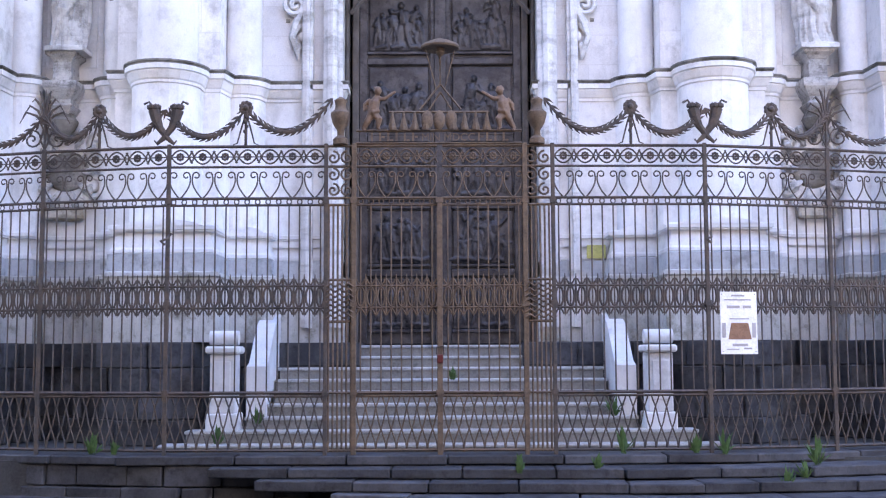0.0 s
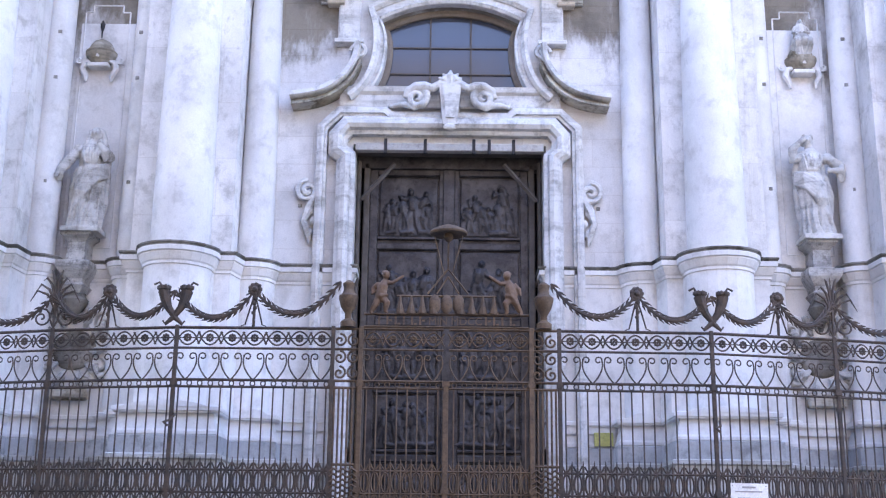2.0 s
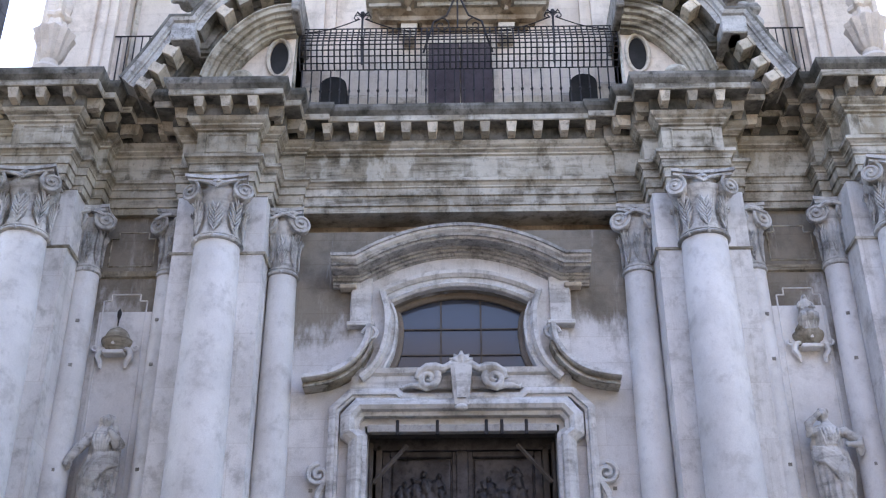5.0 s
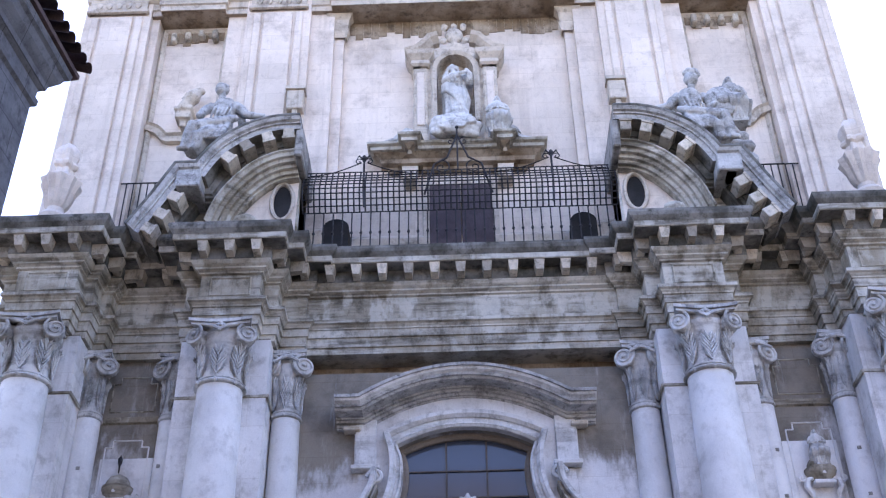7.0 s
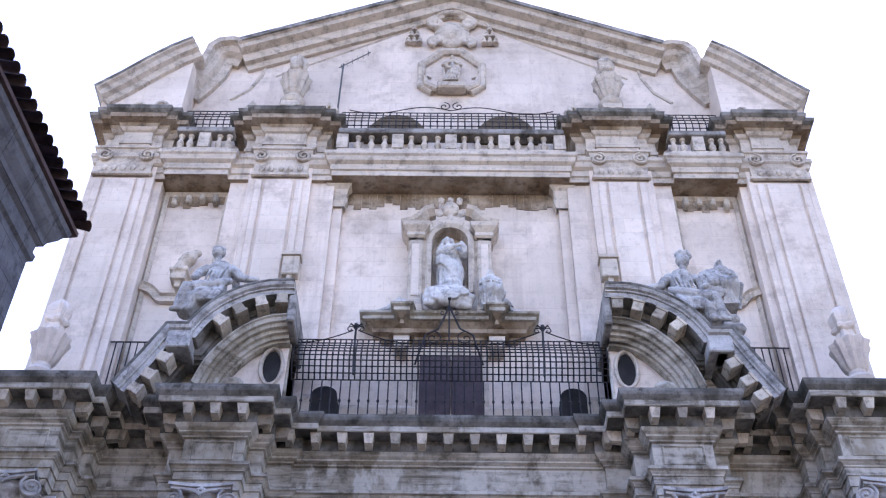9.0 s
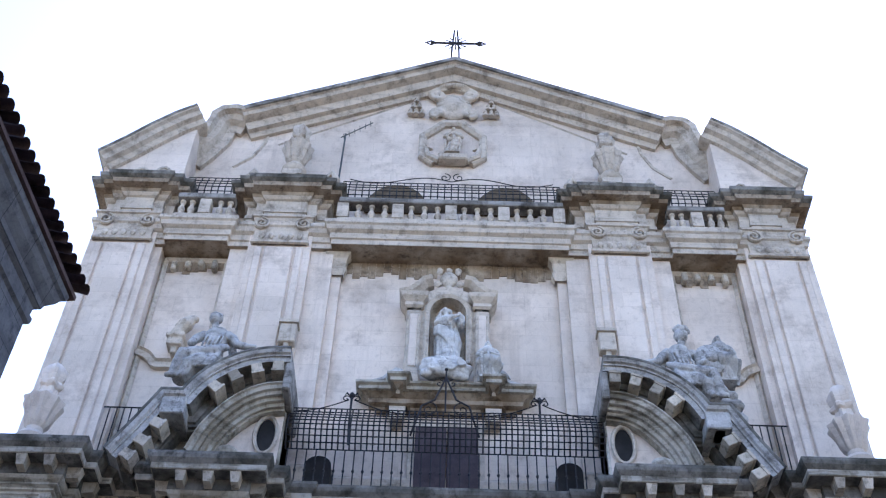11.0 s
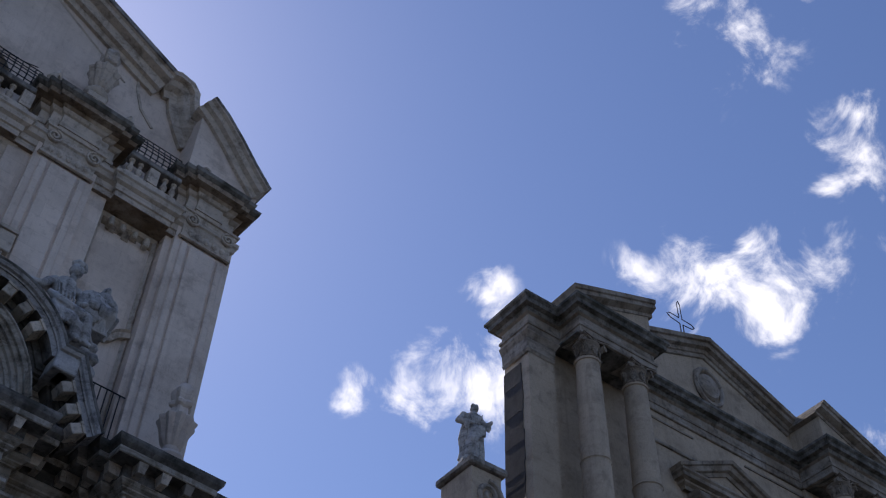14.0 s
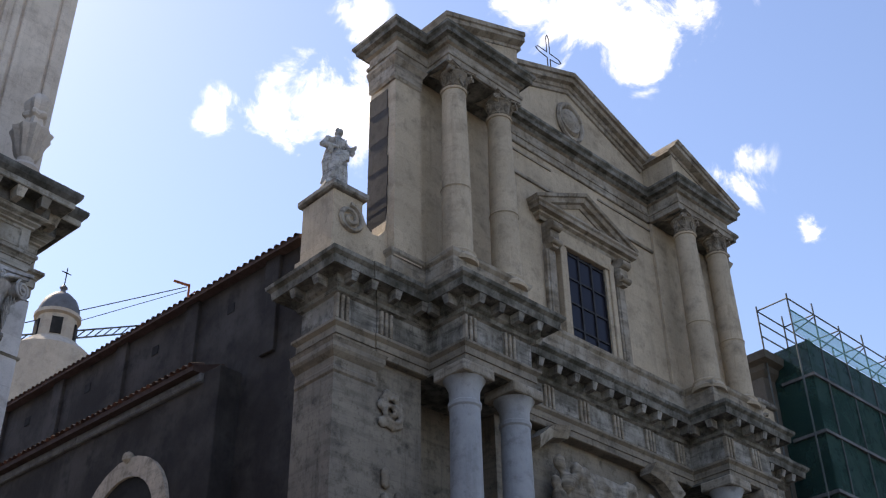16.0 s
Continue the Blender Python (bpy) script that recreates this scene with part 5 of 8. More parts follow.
for s in (-1, 1):
    for x0, x1 in ((3.06, 4.44), (6.52, 7.95)):
        xa, xb = sorted((s * x0, s * x1))
        # raised shaft with sunk flutes
        for a, b in ((xa + .16, xa + .32), (xa + .38, xb - .38), (xb - .32, xb - .16)):
            part("pilaster_shaft", bbox(a, b, 16.84, 16.92, 14.4, 20.05, .02), UPPER_STONE, church)
        cxm = (xa + xb) / 2
        bm = bmesh.new()
        sweep(bm, [(xa + .1, 17.0), (xa + .1, 16.84), (xb - .1, 16.84), (xb - .1, 17.0)], [(0, 20.12), (.05, 20.14), (.05, 20.2), (.0, 20.22), (.02, 20.7), (.08, 20.9), (.12, 20.92), (.12, 20.98), (0, 21.0)], False)
        cap = part("ionic_capital", bm, UPPER_TRIM, church)
        for q in (-1, 1):
            bm = bmesh.new()
            vx = cxm + q * .47
            tube(bm, spiral(vx, 20.72, .17, 1.9, 90, q, 26, 16.76), .03, 6)
            g = bmesh.ops.create_cone(bm, cap_ends=True, segments=16, radius1=.165, radius2=.165, depth=.1)
            bmesh.ops.transform(bm, matrix=Matrix.Translation((vx, 16.82, 20.72)) @ Matrix.Rotation(radians(90), 4, "X"), verts=g["verts"])
            part("volute", bm, UPPER_TRIM, cap, smooth=True)
        for k in range(5):
            bm = bmesh.new()
            ball(bm, (cxm - .42 + .21 * k, 16.82, 20.36), .075, 1, .6, 1.5, 1)
            part("leaf", bm, UPPER_TRIM, cap, smooth=True)
        for k in range(3):
            bm = bmesh.new()
            ball(bm, (cxm - .15 + .15 * k, 16.80, 20.78), .07, 1, .6, 1, 1)
            part("egg", bm, UPPER_TRIM, cap, smooth=True)
    # small bracket capitals beside the central bay
    xa, xb = sorted((s * 2.30, s * 2.62))
    bm = bmesh.new()
    sweep(bm, [(xa, 17.3), (xa, 17.14), (xb, 17.14), (xb, 17.3)], [(0, 19.5), (.06, 19.7), (.02, 19.75), (.05, 20.0), (.12, 20.1), (.12, 20.16)], False)
    part("bracket_capital", bm, UPPER_TRIM, church)
    # sunk side panel
    bm = bmesh.new()
    xa, xb = sorted((s * 4.92, s * 6.30))
    for a, b in ((Vector((xa, 17.34, 14.6)), Vector((xa, 17.34, 20.05))), (Vector((xa, 17.34, 20.05)), Vector((xb, 17.34, 20.05))), (Vector((xb, 17.34, 20.05)), Vector((xb, 17.34, 14.6)))):
        tube(bm, [a, b], .07, 4)
    part("panel_moulding", bm, UPPER_TRIM, church)
    # plain tablet hanging on the pilaster
    bx = s * 3.22
    bm = bbox(bx - .17, bx + .17, 16.7, 16.95, 17.1, 17.6, .02)
    box(bm, bx - .20, bx + .20, 16.66, 16.95, 17.6, 17.68)
    box(bm, bx - .05, bx + .05, 16.74, 16.95, 16.98, 17.1)
    part("tablet", bm, UPPER_TRIM, church)

# brown water-stained courses and broken corbels below the gallery
rb_ = random.Random(31)
for x0, x1, yw in ((-2.3, 2.3, 17.36), (4.98, 6.24, 17.36), (-6.24, -4.98, 17.36)):
    n = max(4, round((x1 - x0) / .17))
    for k in range(n):
        a, b = x0 + (x1 - x0) * k / n, x0 + (x1 - x0) * (k + 1) / n
        part("stained_block", bbox(a, b - .004, yw - .012 - rb_.uniform(0, .01), yw, 19.78 - .08 * math.sin(k * .9) - rb_.uniform(.0, .14), 20.13, .003), BROWN_STONE, church)
    if x1 - x0 < 2:
        for k in range(4):
            xc = x0 + .18 + .3 * k
            part("broken_corbel", bbox(xc - .06, xc + .06, yw - .16 - rb_.uniform(0, .08), yw, 19.62 + rb_.uniform(0, .1), 19.9, .03), MODILLION, church)

# gallery: band, balustrade, pier entablatures
right_band = [(0, 16.80), (2.62, 16.80), (2.62, 16.95), (4.9, 16.95), (4.9, 16.80), (6.3, 16.80), (6.3, 16.95), (7.84, 16.95), (7.84, 19.5)]
band = mirror_x(right_band)[:-1] + right_band[1:]
bm = bmesh.new()
sweep(bm, band, [(-.7, 20.14), (0, 20.14), (0, 20.28), (.04, 20.3), (.04, 20.46), (.12, 20.52), (.14, 20.64), (.18, 20.68), (.18, 20.78), (.0, 20.84), (-.6, 20.86)], False)
part("gallery_band", bm, UPPER_TRIM, church)
# Soffit in a darker brown than the band above.
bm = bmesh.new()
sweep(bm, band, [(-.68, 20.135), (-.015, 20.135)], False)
part("gallery_soffit", bm, BROWN_STONE, church, "brown soffit of the gallery band")
balustrade = new("balustrade")
balustrade.parent = church
for x0, x1 in ((-2.55, 2.55), (4.92, 6.22), (-6.22, -4.92)):
    part("plinth_rail", bbox(x0, x1, 16.72, 16.94, 20.84, 20.96, .012), UPPER_TRIM, balustrade)
    part("top_rail", bbox(x0, x1, 16.66, 16.98, 21.44, 21.60, .02), BLACKENED, balustrade)
    posts = (-2.45, -1.2, 0.0, 1.2, 2.45) if x1 > 2 and x0 < 0 and x1 - x0 > 3 else ((x0 + x1) / 2,)
    for p in posts:
        part("post", bbox(p - .13, p + .13, 16.70, 16.94, 20.96, 21.44, .01), UPPER_TRIM, balustrade)
    n = 17 if x1 - x0 > 3 else 6
    mesh = None
    for k in range(n):
        x = x0 + (x1 - x0) * (k + .5) / n
        if min(abs(x - p) for p in posts) < .16:
            continue
        if mesh is None:
            bm = bmesh.new()
            lathe(bm, [(.07, 20.96), (.07, 21.0), (.045, 21.03), (.08, 21.12), (.085, 21.17), (.04, 21.3), (.05, 21.36), (.07, 21.38), (.07, 21.44)], 0, 0, 10)
            ob = part("baluster", bm, UPPER_TRIM, balustrade, smooth=True)
            mesh = ob.data
        else:
            ob = new("baluster", mesh)
            ob.parent = balustrade
        ob.location = (x, 16.82, 0)
for s in (-1, 1):
    for x0, x1, d in ((3.06, 4.44, 0), (6.56, 7.66, 0)):
        xa, xb = sorted((s * x0, s * x1))
        xm0, xm1 = xa + .22, xb - .22
        pl = [(xa - .22, 18.0), (xa - .22, 17.0), (xa, 17.0), (xa, 16.86), (xm0, 16.86), (xm0, 16.78), (xm1, 16.78), (xm1, 16.86), (xb, 16.86), (xb, 17.0), (xb + .22, 17.0), (xb + .22, 18.0)]
        bm = bmesh.new()
        sweep(bm, pl, [(0, 20.98), (0, 21.1), (.03, 21.1), (.03, 21.2), (0, 21.22), (0, 21.5), (.05, 21.53), (.1, 21.6), (.12, 21.66)], False)
        part("pier_entablature", bm, UPPER_TRIM, church)
        bm = bmesh.new()
        sweep(bm, pl, [(.10, 21.6), (.122, 21.66), (.13, 21.70), (.3, 21.72), (.32, 21.84), (.40, 21.90), (.42, 21.98), (-.3, 22.02)], False)
        part("pier_cornice", bm, BROWN_STONE, church, "brown-stained pier cornice")
        bm = bmesh.new()
        sweep(bm, pl, [(.325, 21.83), (.405, 21.895), (.425, 21.99), (-.3, 22.03)], False)
        part("drip_course", bm, CRUST_SHADE, church, "dark weathered cornice lip")

# gable wall behind the gallery
GY = 17.5
gable = [(-6.35, 20.9), (-6.35, 23.4), (-5.95, 24.1), (-5.85, 24.6), (-5.2, 25.12), (0, 27.55), (5.2, 25.12), (5.85, 24.6), (5.95, 24.1), (6.35, 23.4), (6.35, 20.9)]
bm = bmesh.new()
prism(bm, gable, GY, GY + .8)
part("gable_wall", bm, UPPER_STONE, church)
bm = bmesh.new()
rib(bm, [(-5.3, 25.08), (0, 27.58), (5.3, 25.08)], [(-.45, GY), (-.45, GY - .1), (-.30, GY - .14), (-.28, GY - .26), (-.05, GY - .30), (.0, GY - .5), (.12, GY - .52), (.16, GY - .6), (.22, GY - .6), (.22, GY + 1.0)])
part("raking_cornice", bm, UPPER_TRIM, church)
bm = bmesh.new()
rib(bm, [(-5.3, 25.31), (0, 27.81), (5.3, 25.31)], [(-.06, GY - .625), (-.06, GY + 1.0), (.07, GY + 1.0), (.07, GY - .625)])
part("coping", bm, BLACKENED, church, "dark weathered coping stones")
for s in (-1, 1):
    # scroll that closes the raking cornice
    cv = [(s * 5.2, 25.28), (s * 5.55, 25.42), (s * 5.84, 25.36), (s * 6.0, 25.16), (s * 6.02, 24.95), (s * 6.1, 24.6), (s * 6.35, 24.1), (s * 6.6, 23.7)]
    bm = bmesh.new()
    rib(bm, cv if s > 0 else cv[::-1], [(-.5, GY), (-.5, GY - .12), (-.3, GY - .16), (-.2, GY - .3), (-.05, GY - .36), (.0, GY - .5), (.14, GY - .52), (.14, GY + .9)])
    part("raking_scroll", bm, UPPER_TRIM, church)
    bm = bmesh.new()
    tube(bm, [(s * 4.7, GY, 24.95), (s * 4.75, GY, 24.6), (s * 5.0, GY, 24.0), (s * 5.4, GY, 23.6)], .05, 5)
    tube(bm, [(s * 4.4, GY, 24.55), (s * .2, GY, 27.15)], .035, 4)
    part("inner_moulding", bm, UPPER_TRIM, church)
    # half pediment over the outer pier
    tri = [(s * 6.28, 22.02), (s * 6.28, 24.55), (s * 7.1, 23.85), (s * 8.12, 22.72), (s * 8.18, 22.5), (s * 8.1, 22.02)]
    bm = bmesh.new()
    prism(bm, tri, 16.75, 18.2)
    part("half_pediment", bm, UPPER_STONE, church)
    ln = [(s * 6.26, 24.55), (s * 6.7, 24.22), (s * 7.2, 23.72), (s * 7.7, 23.15), (s * 8.22, 22.62)]
    bm = bmesh.new()
    rib(bm, ln if s > 0 else ln[::-1], [(-.34, 16.76), (-.32, 16.66), (-.18, 16.62), (-.14, 16.5), (-.02, 16.46), (.02, 16.38), (.09, 16.36), (.09, 18.2)])
    part("half_pediment_cornice", bm, UPPER_TRIM, church)
    bm = bmesh.new()
    rib(bm, ln if s > 0 else ln[::-1], [(.06, 16.355), (.06, 18.22), (.13, 18.22), (.13, 16.35)])
    part("half_pediment_coping", bm, BLACKENED, church)
    for x, z in ((6.7, 22.2), (7.2, 22.15)):
        bm = bmesh.new()
        tube(bm, spiral(s * x, z + .1, .16, 1.3, 180, s, 18, 16.66), .05, 6)
        part("acanthus_scroll", bm, UPPER_TRIM, church, smooth=True)
# coat of arms and bust niche on the gable
bm = bmesh.new()
ball(bm, (0, GY - .02, 26.35), .5, .95, .3, 1.15, 3)
ball(bm, (0, GY - .12, 26.38), .3, .9, .35, 1.2, 3)
for s in (-1, 1):
    tube(bm, spiral(s * .42, 26.75, .22, 1.4, 90, -s, 20, GY - .12), .075, 7)
    tube(bm, spiral(s * .42, 25.95, .2, 1.4, 270, s, 20, GY - .12), .07, 7)
    tube(bm, [(s * .2, GY - .1, 27.0), (s * .55, GY - .1, 26.98), (s * .85, GY - .1, 26.86), (s * .98, GY - .1, 26.6)], .05, 6)
tube(bm, [(-.5, GY - .12, 27.02), (-.25, GY - .16, 27.14), (.25, GY - .16, 27.14), (.5, GY - .12, 27.02)], .09, 8, [.05, .1, .1, .05])
sculpt("heraldic_shield", bm, UPPER_TRIM, .035, church, 7)
for s in (-1, 1):
    for k, n in enumerate((1, 2, 3)):
        for i in range(n):
            bm = bmesh.new()
            lathe(bm, [(.02, .26), (.05, .22), (.06, .17), (.04, .14), (.09, .04), (.08, .0)], s * .98 + .15 * (i - (n - 1) / 2), GY - .1, 8)
            ob = part("tassel", bm, UPPER_TRIM, church, smooth=True)
            ob.location.z = 26.42 - .27 * k
bm = bmesh.new()
octo = [(-.48, 23.85), (-.80, 24.15), (-.80, 25.0), (-.52, 25.3), (-.26, 25.6), (.26, 25.6), (.52, 25.3), (.80, 25.0), (.80, 24.15), (.48, 23.85)]
rib(bm, octo, [(-.14, GY), (-.14, GY - .08), (-.06, GY - .14), (.02, GY - .15), (.06, GY - .1), (.06, GY)])
part("bust_frame", bm, UPPER_TRIM, church)
for s in (-1, 1):
    bm = bmesh.new()
    tube(bm, [(s * .34, GY - .14, 23.92), (s * .62, GY - .14, 24.1), (s * .66, GY - .14, 24.4), (s * .5, GY - .14, 24.36)], .08, 7, [.1, .09, .07, .03])
    part("bust_scroll", bm, UPPER_TRIM, church, smooth=True)
statue("stone_bust", "weathered stone bust in the gable", Matrix.Translation((0, GY - .18, 24.1)), 1.1, 5, UPPER_TRIM)
part("bust_console", bbox(-.36, .36, GY - .3, GY, 23.85, 24.08, .04), UPPER_TRIM, church)

# roof and nave behind the front, so that the sun stays behind the wall
bm = bmesh.new()
prism(bm, [(-7.7, .2), (-7.7, 21.4), (-6.2, 22.0), (-5.6, 24.8), (0, 27.6), (5.6, 24.8), (6.2, 22.0), (7.7, 21.4), (7.7, .2)], 18.2, 44)
part("nave", bm, UPPER_STONE, church)

# niche of the upper storey with its shelf
aed = new("aedicule")
aed.parent = church
NY = 17.36
nl = [(-.40, 16.86), (-.40, 18.3)] + [(-.40 * math.cos(math.pi * k / 10), 18.3 + .45 * math.sin(math.pi * k / 10)) for k in range(1, 10)] + [(.40, 18.3), (.40, 16.86)]
n_out = [(-.60, 16.28), (-.60, 18.5), (-.45, 18.92), (0, 19.15), (.45, 18.92), (.60, 18.5), (.60, 16.28)]
bm = bmesh.new()
vo = [bm.verts.new((x, NY - .34, z)) for x, z in n_out]
vi = [bm.verts.new((x, NY - .34, z)) for x, z in nl]
vb = [bm.verts.new((x * .9, NY - .02, z)) for x, z in nl]
vw = [bm.verts.new((x, NY, z)) for x, z in n_out]
bmesh.ops.triangle_fill(bm, use_beauty=True, edges=[bm.edges.new((c[i], c[(i + 1) % len(c)])) for c in (vo, vi) for i in range(len(c))])
for f, g_ in ((vi, vb), (vo, vw)):
    for i in range(len(f)):
        j = (i + 1) % len(f)
        bm.faces.new((f[i], f[j], g_[j], g_[i]))
bm.faces.new(vb)
part("niche", bm, UPPER_TRIM, aed)
bm = bmesh.new()
rib(bm, nl, [(-.02, NY - .3), (-.02, NY - .38), (.06, NY - .42), (.1, NY - .38), (.1, NY - .3)])
part("niche_arch", bm, UPPER_TRIM, aed)
for s in (-1, 1):
    xa, xb = sorted((s * .56, s * .86))
    part("side_pilaster", bbox(xa, xb, NY - .40, NY, 16.3, 18.35, .03), UPPER_TRIM, aed)
    part("pilaster_panel", bbox(xa + .07, xb - .07, NY - .43, NY - .39, 16.75, 18.2, .015), UPPER_STONE, aed)
    part("pilaster_foot", bbox(xa - .03, xb + .03, NY - .46, NY, 16.28, 16.5, .02), UPPER_TRIM, aed)
    bm = bmesh.new()
    sweep(bm, [(xa - .0, NY), (xa, NY - .44), (xb, NY - .44), (xb, NY)], [(0, 18.35), (.05, 18.4), (.03, 18.5), (.12, 18.62), (.14, 18.72), (0, 18.74)], True)
    part("side_entablature", bm, UPPER_TRIM, aed)
    hl = [(s * 1.02, 18.74), (s * .80, 18.80), (s * .62, 18.98), (s * .50, 19.15), (s * .34, 19.2)]
    bm = bmesh.new()
    rib(bm, hl if s < 0 else hl[::-1], [(-.1, NY), (-.1, NY - .36), (.0, NY - .5), (.08, NY - .54), (.08, NY)])
    part("broken_hood", bm, UPPER_TRIM, aed)
bm = bmesh.new()
ball(bm, (0, NY - .2, 19.45), .2, 1, .5, 1.2, 2)
for s in (-1, 0, 1):
    ball(bm, (s * .2, NY - .2, 19.72), .08, 1, .7, 1.6, 1)
    ball(bm, (s * .24, NY - .22, 19.3), .1, 1, .6, 1, 1)
part("crown", bm, UPPER_TRIM, aed, smooth=True)
SH = 16.27
pl = [(-1.72, NY), (-1.72, NY - .45), (-1.1, NY - .45), (-1.1, NY - .72), (-.75, NY - .72), (-.75, NY - .45), (.75, NY - .45), (.75, NY - .72), (1.1, NY - .72), (1.1, NY - .45), (1.72, NY - .45), (1.72, NY)]
# Moulding in a darker brown than the shelf.
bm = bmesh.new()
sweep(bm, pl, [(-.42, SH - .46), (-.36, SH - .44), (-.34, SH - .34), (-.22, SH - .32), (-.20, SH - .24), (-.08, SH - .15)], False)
part("shelf_moulding", bm, BROWN_STONE, aed, "brown moulding under the shelf")
bm = bmesh.new()
sweep(bm, pl, [(-.08, SH - .152), (-.02, SH - .14), (-.02, SH - .06), (.04, SH - .03), (.05, SH + .02), (-.5, SH + .05)], False)
part("shelf", bm, WEATHERED, aed, "weathered projecting stone shelf")
for s in (-1, 1):
    bm = bmesh.new()
    prism(bm, [(s * .80, SH - .8), (s * 1.06, SH - .8), (s * 1.10, SH - .3), (s * .76, SH - .3)], NY - .3, NY)
    tube(bm, spiral(s * .93, SH - .7, .12, 1.4, 90, s, 18, NY - .32), .04, 6)
    part("console", bm, UPPER_TRIM, aed)
    bm = bmesh.new()
    tube(bm, spiral(s * 1.0, SH + .28, .2, 1.4, 0, s, 20, NY - .3), .07, 6)
    tube(bm, [(s * 1.5, NY - .3, SH + .1), (s * 1.25, NY - .3, SH + .2), (s * 1.0, NY - .3, SH + .46), (s * .85, NY - .3, SH + .4)], .06, 6)
    part("scroll_ornament", bm, STATUE, aed, smooth=True)
# upper doorway and the two little arched openings on the terrace
updoor = new("balcony_door")
updoor.parent = church
part("door_frame", bbox(-.70, .76, 17.26, 17.40, ZT, 15.62, .02), UPPER_TRIM, updoor)
part("door_leaf", bbox(-.56, .03, 17.2, 17.28, ZT, 15.44, .01), WOOD_DOOR, updoor)
part("door_leaf", bbox(.05, .64, 17.2, 17.28, ZT, 15.44, .01), WOOD_DOOR, updoor)
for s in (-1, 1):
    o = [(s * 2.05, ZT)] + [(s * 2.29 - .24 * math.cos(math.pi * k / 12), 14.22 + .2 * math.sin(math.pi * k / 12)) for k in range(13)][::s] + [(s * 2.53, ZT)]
    # Solid slab; the opening's shade is only its near-black colour.
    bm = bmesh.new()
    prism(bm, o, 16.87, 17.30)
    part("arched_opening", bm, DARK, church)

# broken curved pediments on the main cornice
for s in (-1, 1):
    wing = new("curved_pediment")
    wing.parent = church
    ln = [(2.86, 15.74), (3.3, 15.72), (3.75, 15.58), (4.2, 15.28), (4.48, 14.94), (4.62, 14.68), (4.99, 14.68), (5.14, 14.38), (5.33, 14.0), (5.52, 13.66), (5.68, 13.38)]
    ln = [(s * x, z) for x, z in ln]
    fine = curve_through(ln[:6], 4) + curve_through(ln[6:], 4)
    path = fine if s > 0 else fine[::-1]
    # The curve's underside has its shade painted in, along with the crust.
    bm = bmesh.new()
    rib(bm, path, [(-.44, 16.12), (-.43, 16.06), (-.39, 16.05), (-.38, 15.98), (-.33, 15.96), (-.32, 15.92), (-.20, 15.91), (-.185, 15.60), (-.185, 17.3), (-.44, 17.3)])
    part("curved_soffit", bm, CRUST_SHADE, wing, "black-crusted curved soffit, shade painted in")
    bm = bmesh.new()
    rib(bm, path, [(-.18, 15.92), (-.18, 15.60), (-.08, 15.59), (-.08, 15.555), (-.05, 15.55), (-.03, 15.50), (.03, 15.47), (.03, 17.3), (-.18, 17.3)])
    part("curved_cornice", bm, STATUE_GREY, wing)
    bm = bmesh.new()
    rib(bm, path, [(.032, 15.465), (.06, 15.46), (.09, 15.47), (.09, 17.3), (.032, 17.3)])
    part("curved_lip", bm, CRUST_SHADE, wing)
    for (ax, az), (bx, bz) in zip(ln, ln[1:]):
        if (Vector((ax, az)) - Vector((bx, bz))).length < .3:
            continue
        d = Vector((bx - ax, bz - az))
        dn = d.normalized()
        nn = Vector((-dn.y, dn.x))
        if nn.y > 0:
            nn = -nn
        c = Vector(((ax + bx) / 2, (az + bz) / 2)) + nn * .30
        bm = bbox(-.10, .10, 15.58, 15.95, -.14, .10, .012)
        box(bm, -.115, .115, 15.56, 15.95, .06, .11)
        ob = part("modillion", bm, MODILLION, wing)
        ob.matrix_world = Matrix.Translation((c.x, 0, c.y)) @ Matrix.Rotation(-math.atan2(dn.y, dn.x), 4, "Y")
    part("break_block", bbox(*sorted((s * 4.56, s * 5.0)), 15.52, 16.5, 14.24, 14.60, .02), STATUE_GREY, wing)
    # tympanum with an inner arch and an oval opening
    ty = [(2.9, ZT - .1), (2.9, 15.45), (3.4, 15.4), (3.9, 15.15), (4.4, 14.7), (4.6, 14.4), (4.9, 14.3), (5.2, 13.7), (5.3, ZT - .1)]
    bm = bmesh.new()
    prism(bm, [(s * x, z) for x, z in ty], 16.35, 17.2)
    part("tympanum", bm, WEATHERED, wing)
    ia = [(2.95, 15.12), (3.3, 15.06), (3.66, 14.86), (3.98, 14.52), (4.24, 14.1), (4.40, 13.6)]
    ia = [(s * x, z) for x, z in ia]
    bm = bmesh.new()
    fia = curve_through(ia, 4)
    rib(bm, fia if s > 0 else fia[::-1], [(-.3, 16.3), (-.3, 16.1), (-.26, 16.09), (-.26, 16.02), (-.2, 16.0), (-.19, 15.93), (-.12, 15.92), (-.12, 15.84), (-.06, 15.82), (-.05, 15.76), (.02, 15.74), (.04, 15.70), (.06, 15.70), (.06, 16.35)])
    part("inner_arch", bm, WEATHERED, wing)
    bm = bmesh.new()
    prism(bm, [(s * 2.96, ZT)] + [(x - s * .02, z - .28) for x, z in ia] + [(s * 4.2, ZT)], 16.26, 16.36)
    part("conch", bm, UPPER_STONE, wing, "pale hollow field under the inner arch")
    bm = bmesh.new()
    prism(bm, [(s * (3.20 + .16 * math.cos(a)), 14.36 + .36 * math.sin(a)) for a in np.linspace(0, 2 * math.pi, 19)[:-1]], 16.24, 16.30)
    part("oval_opening", bm, DARK, wing)
    bm = bmesh.new()
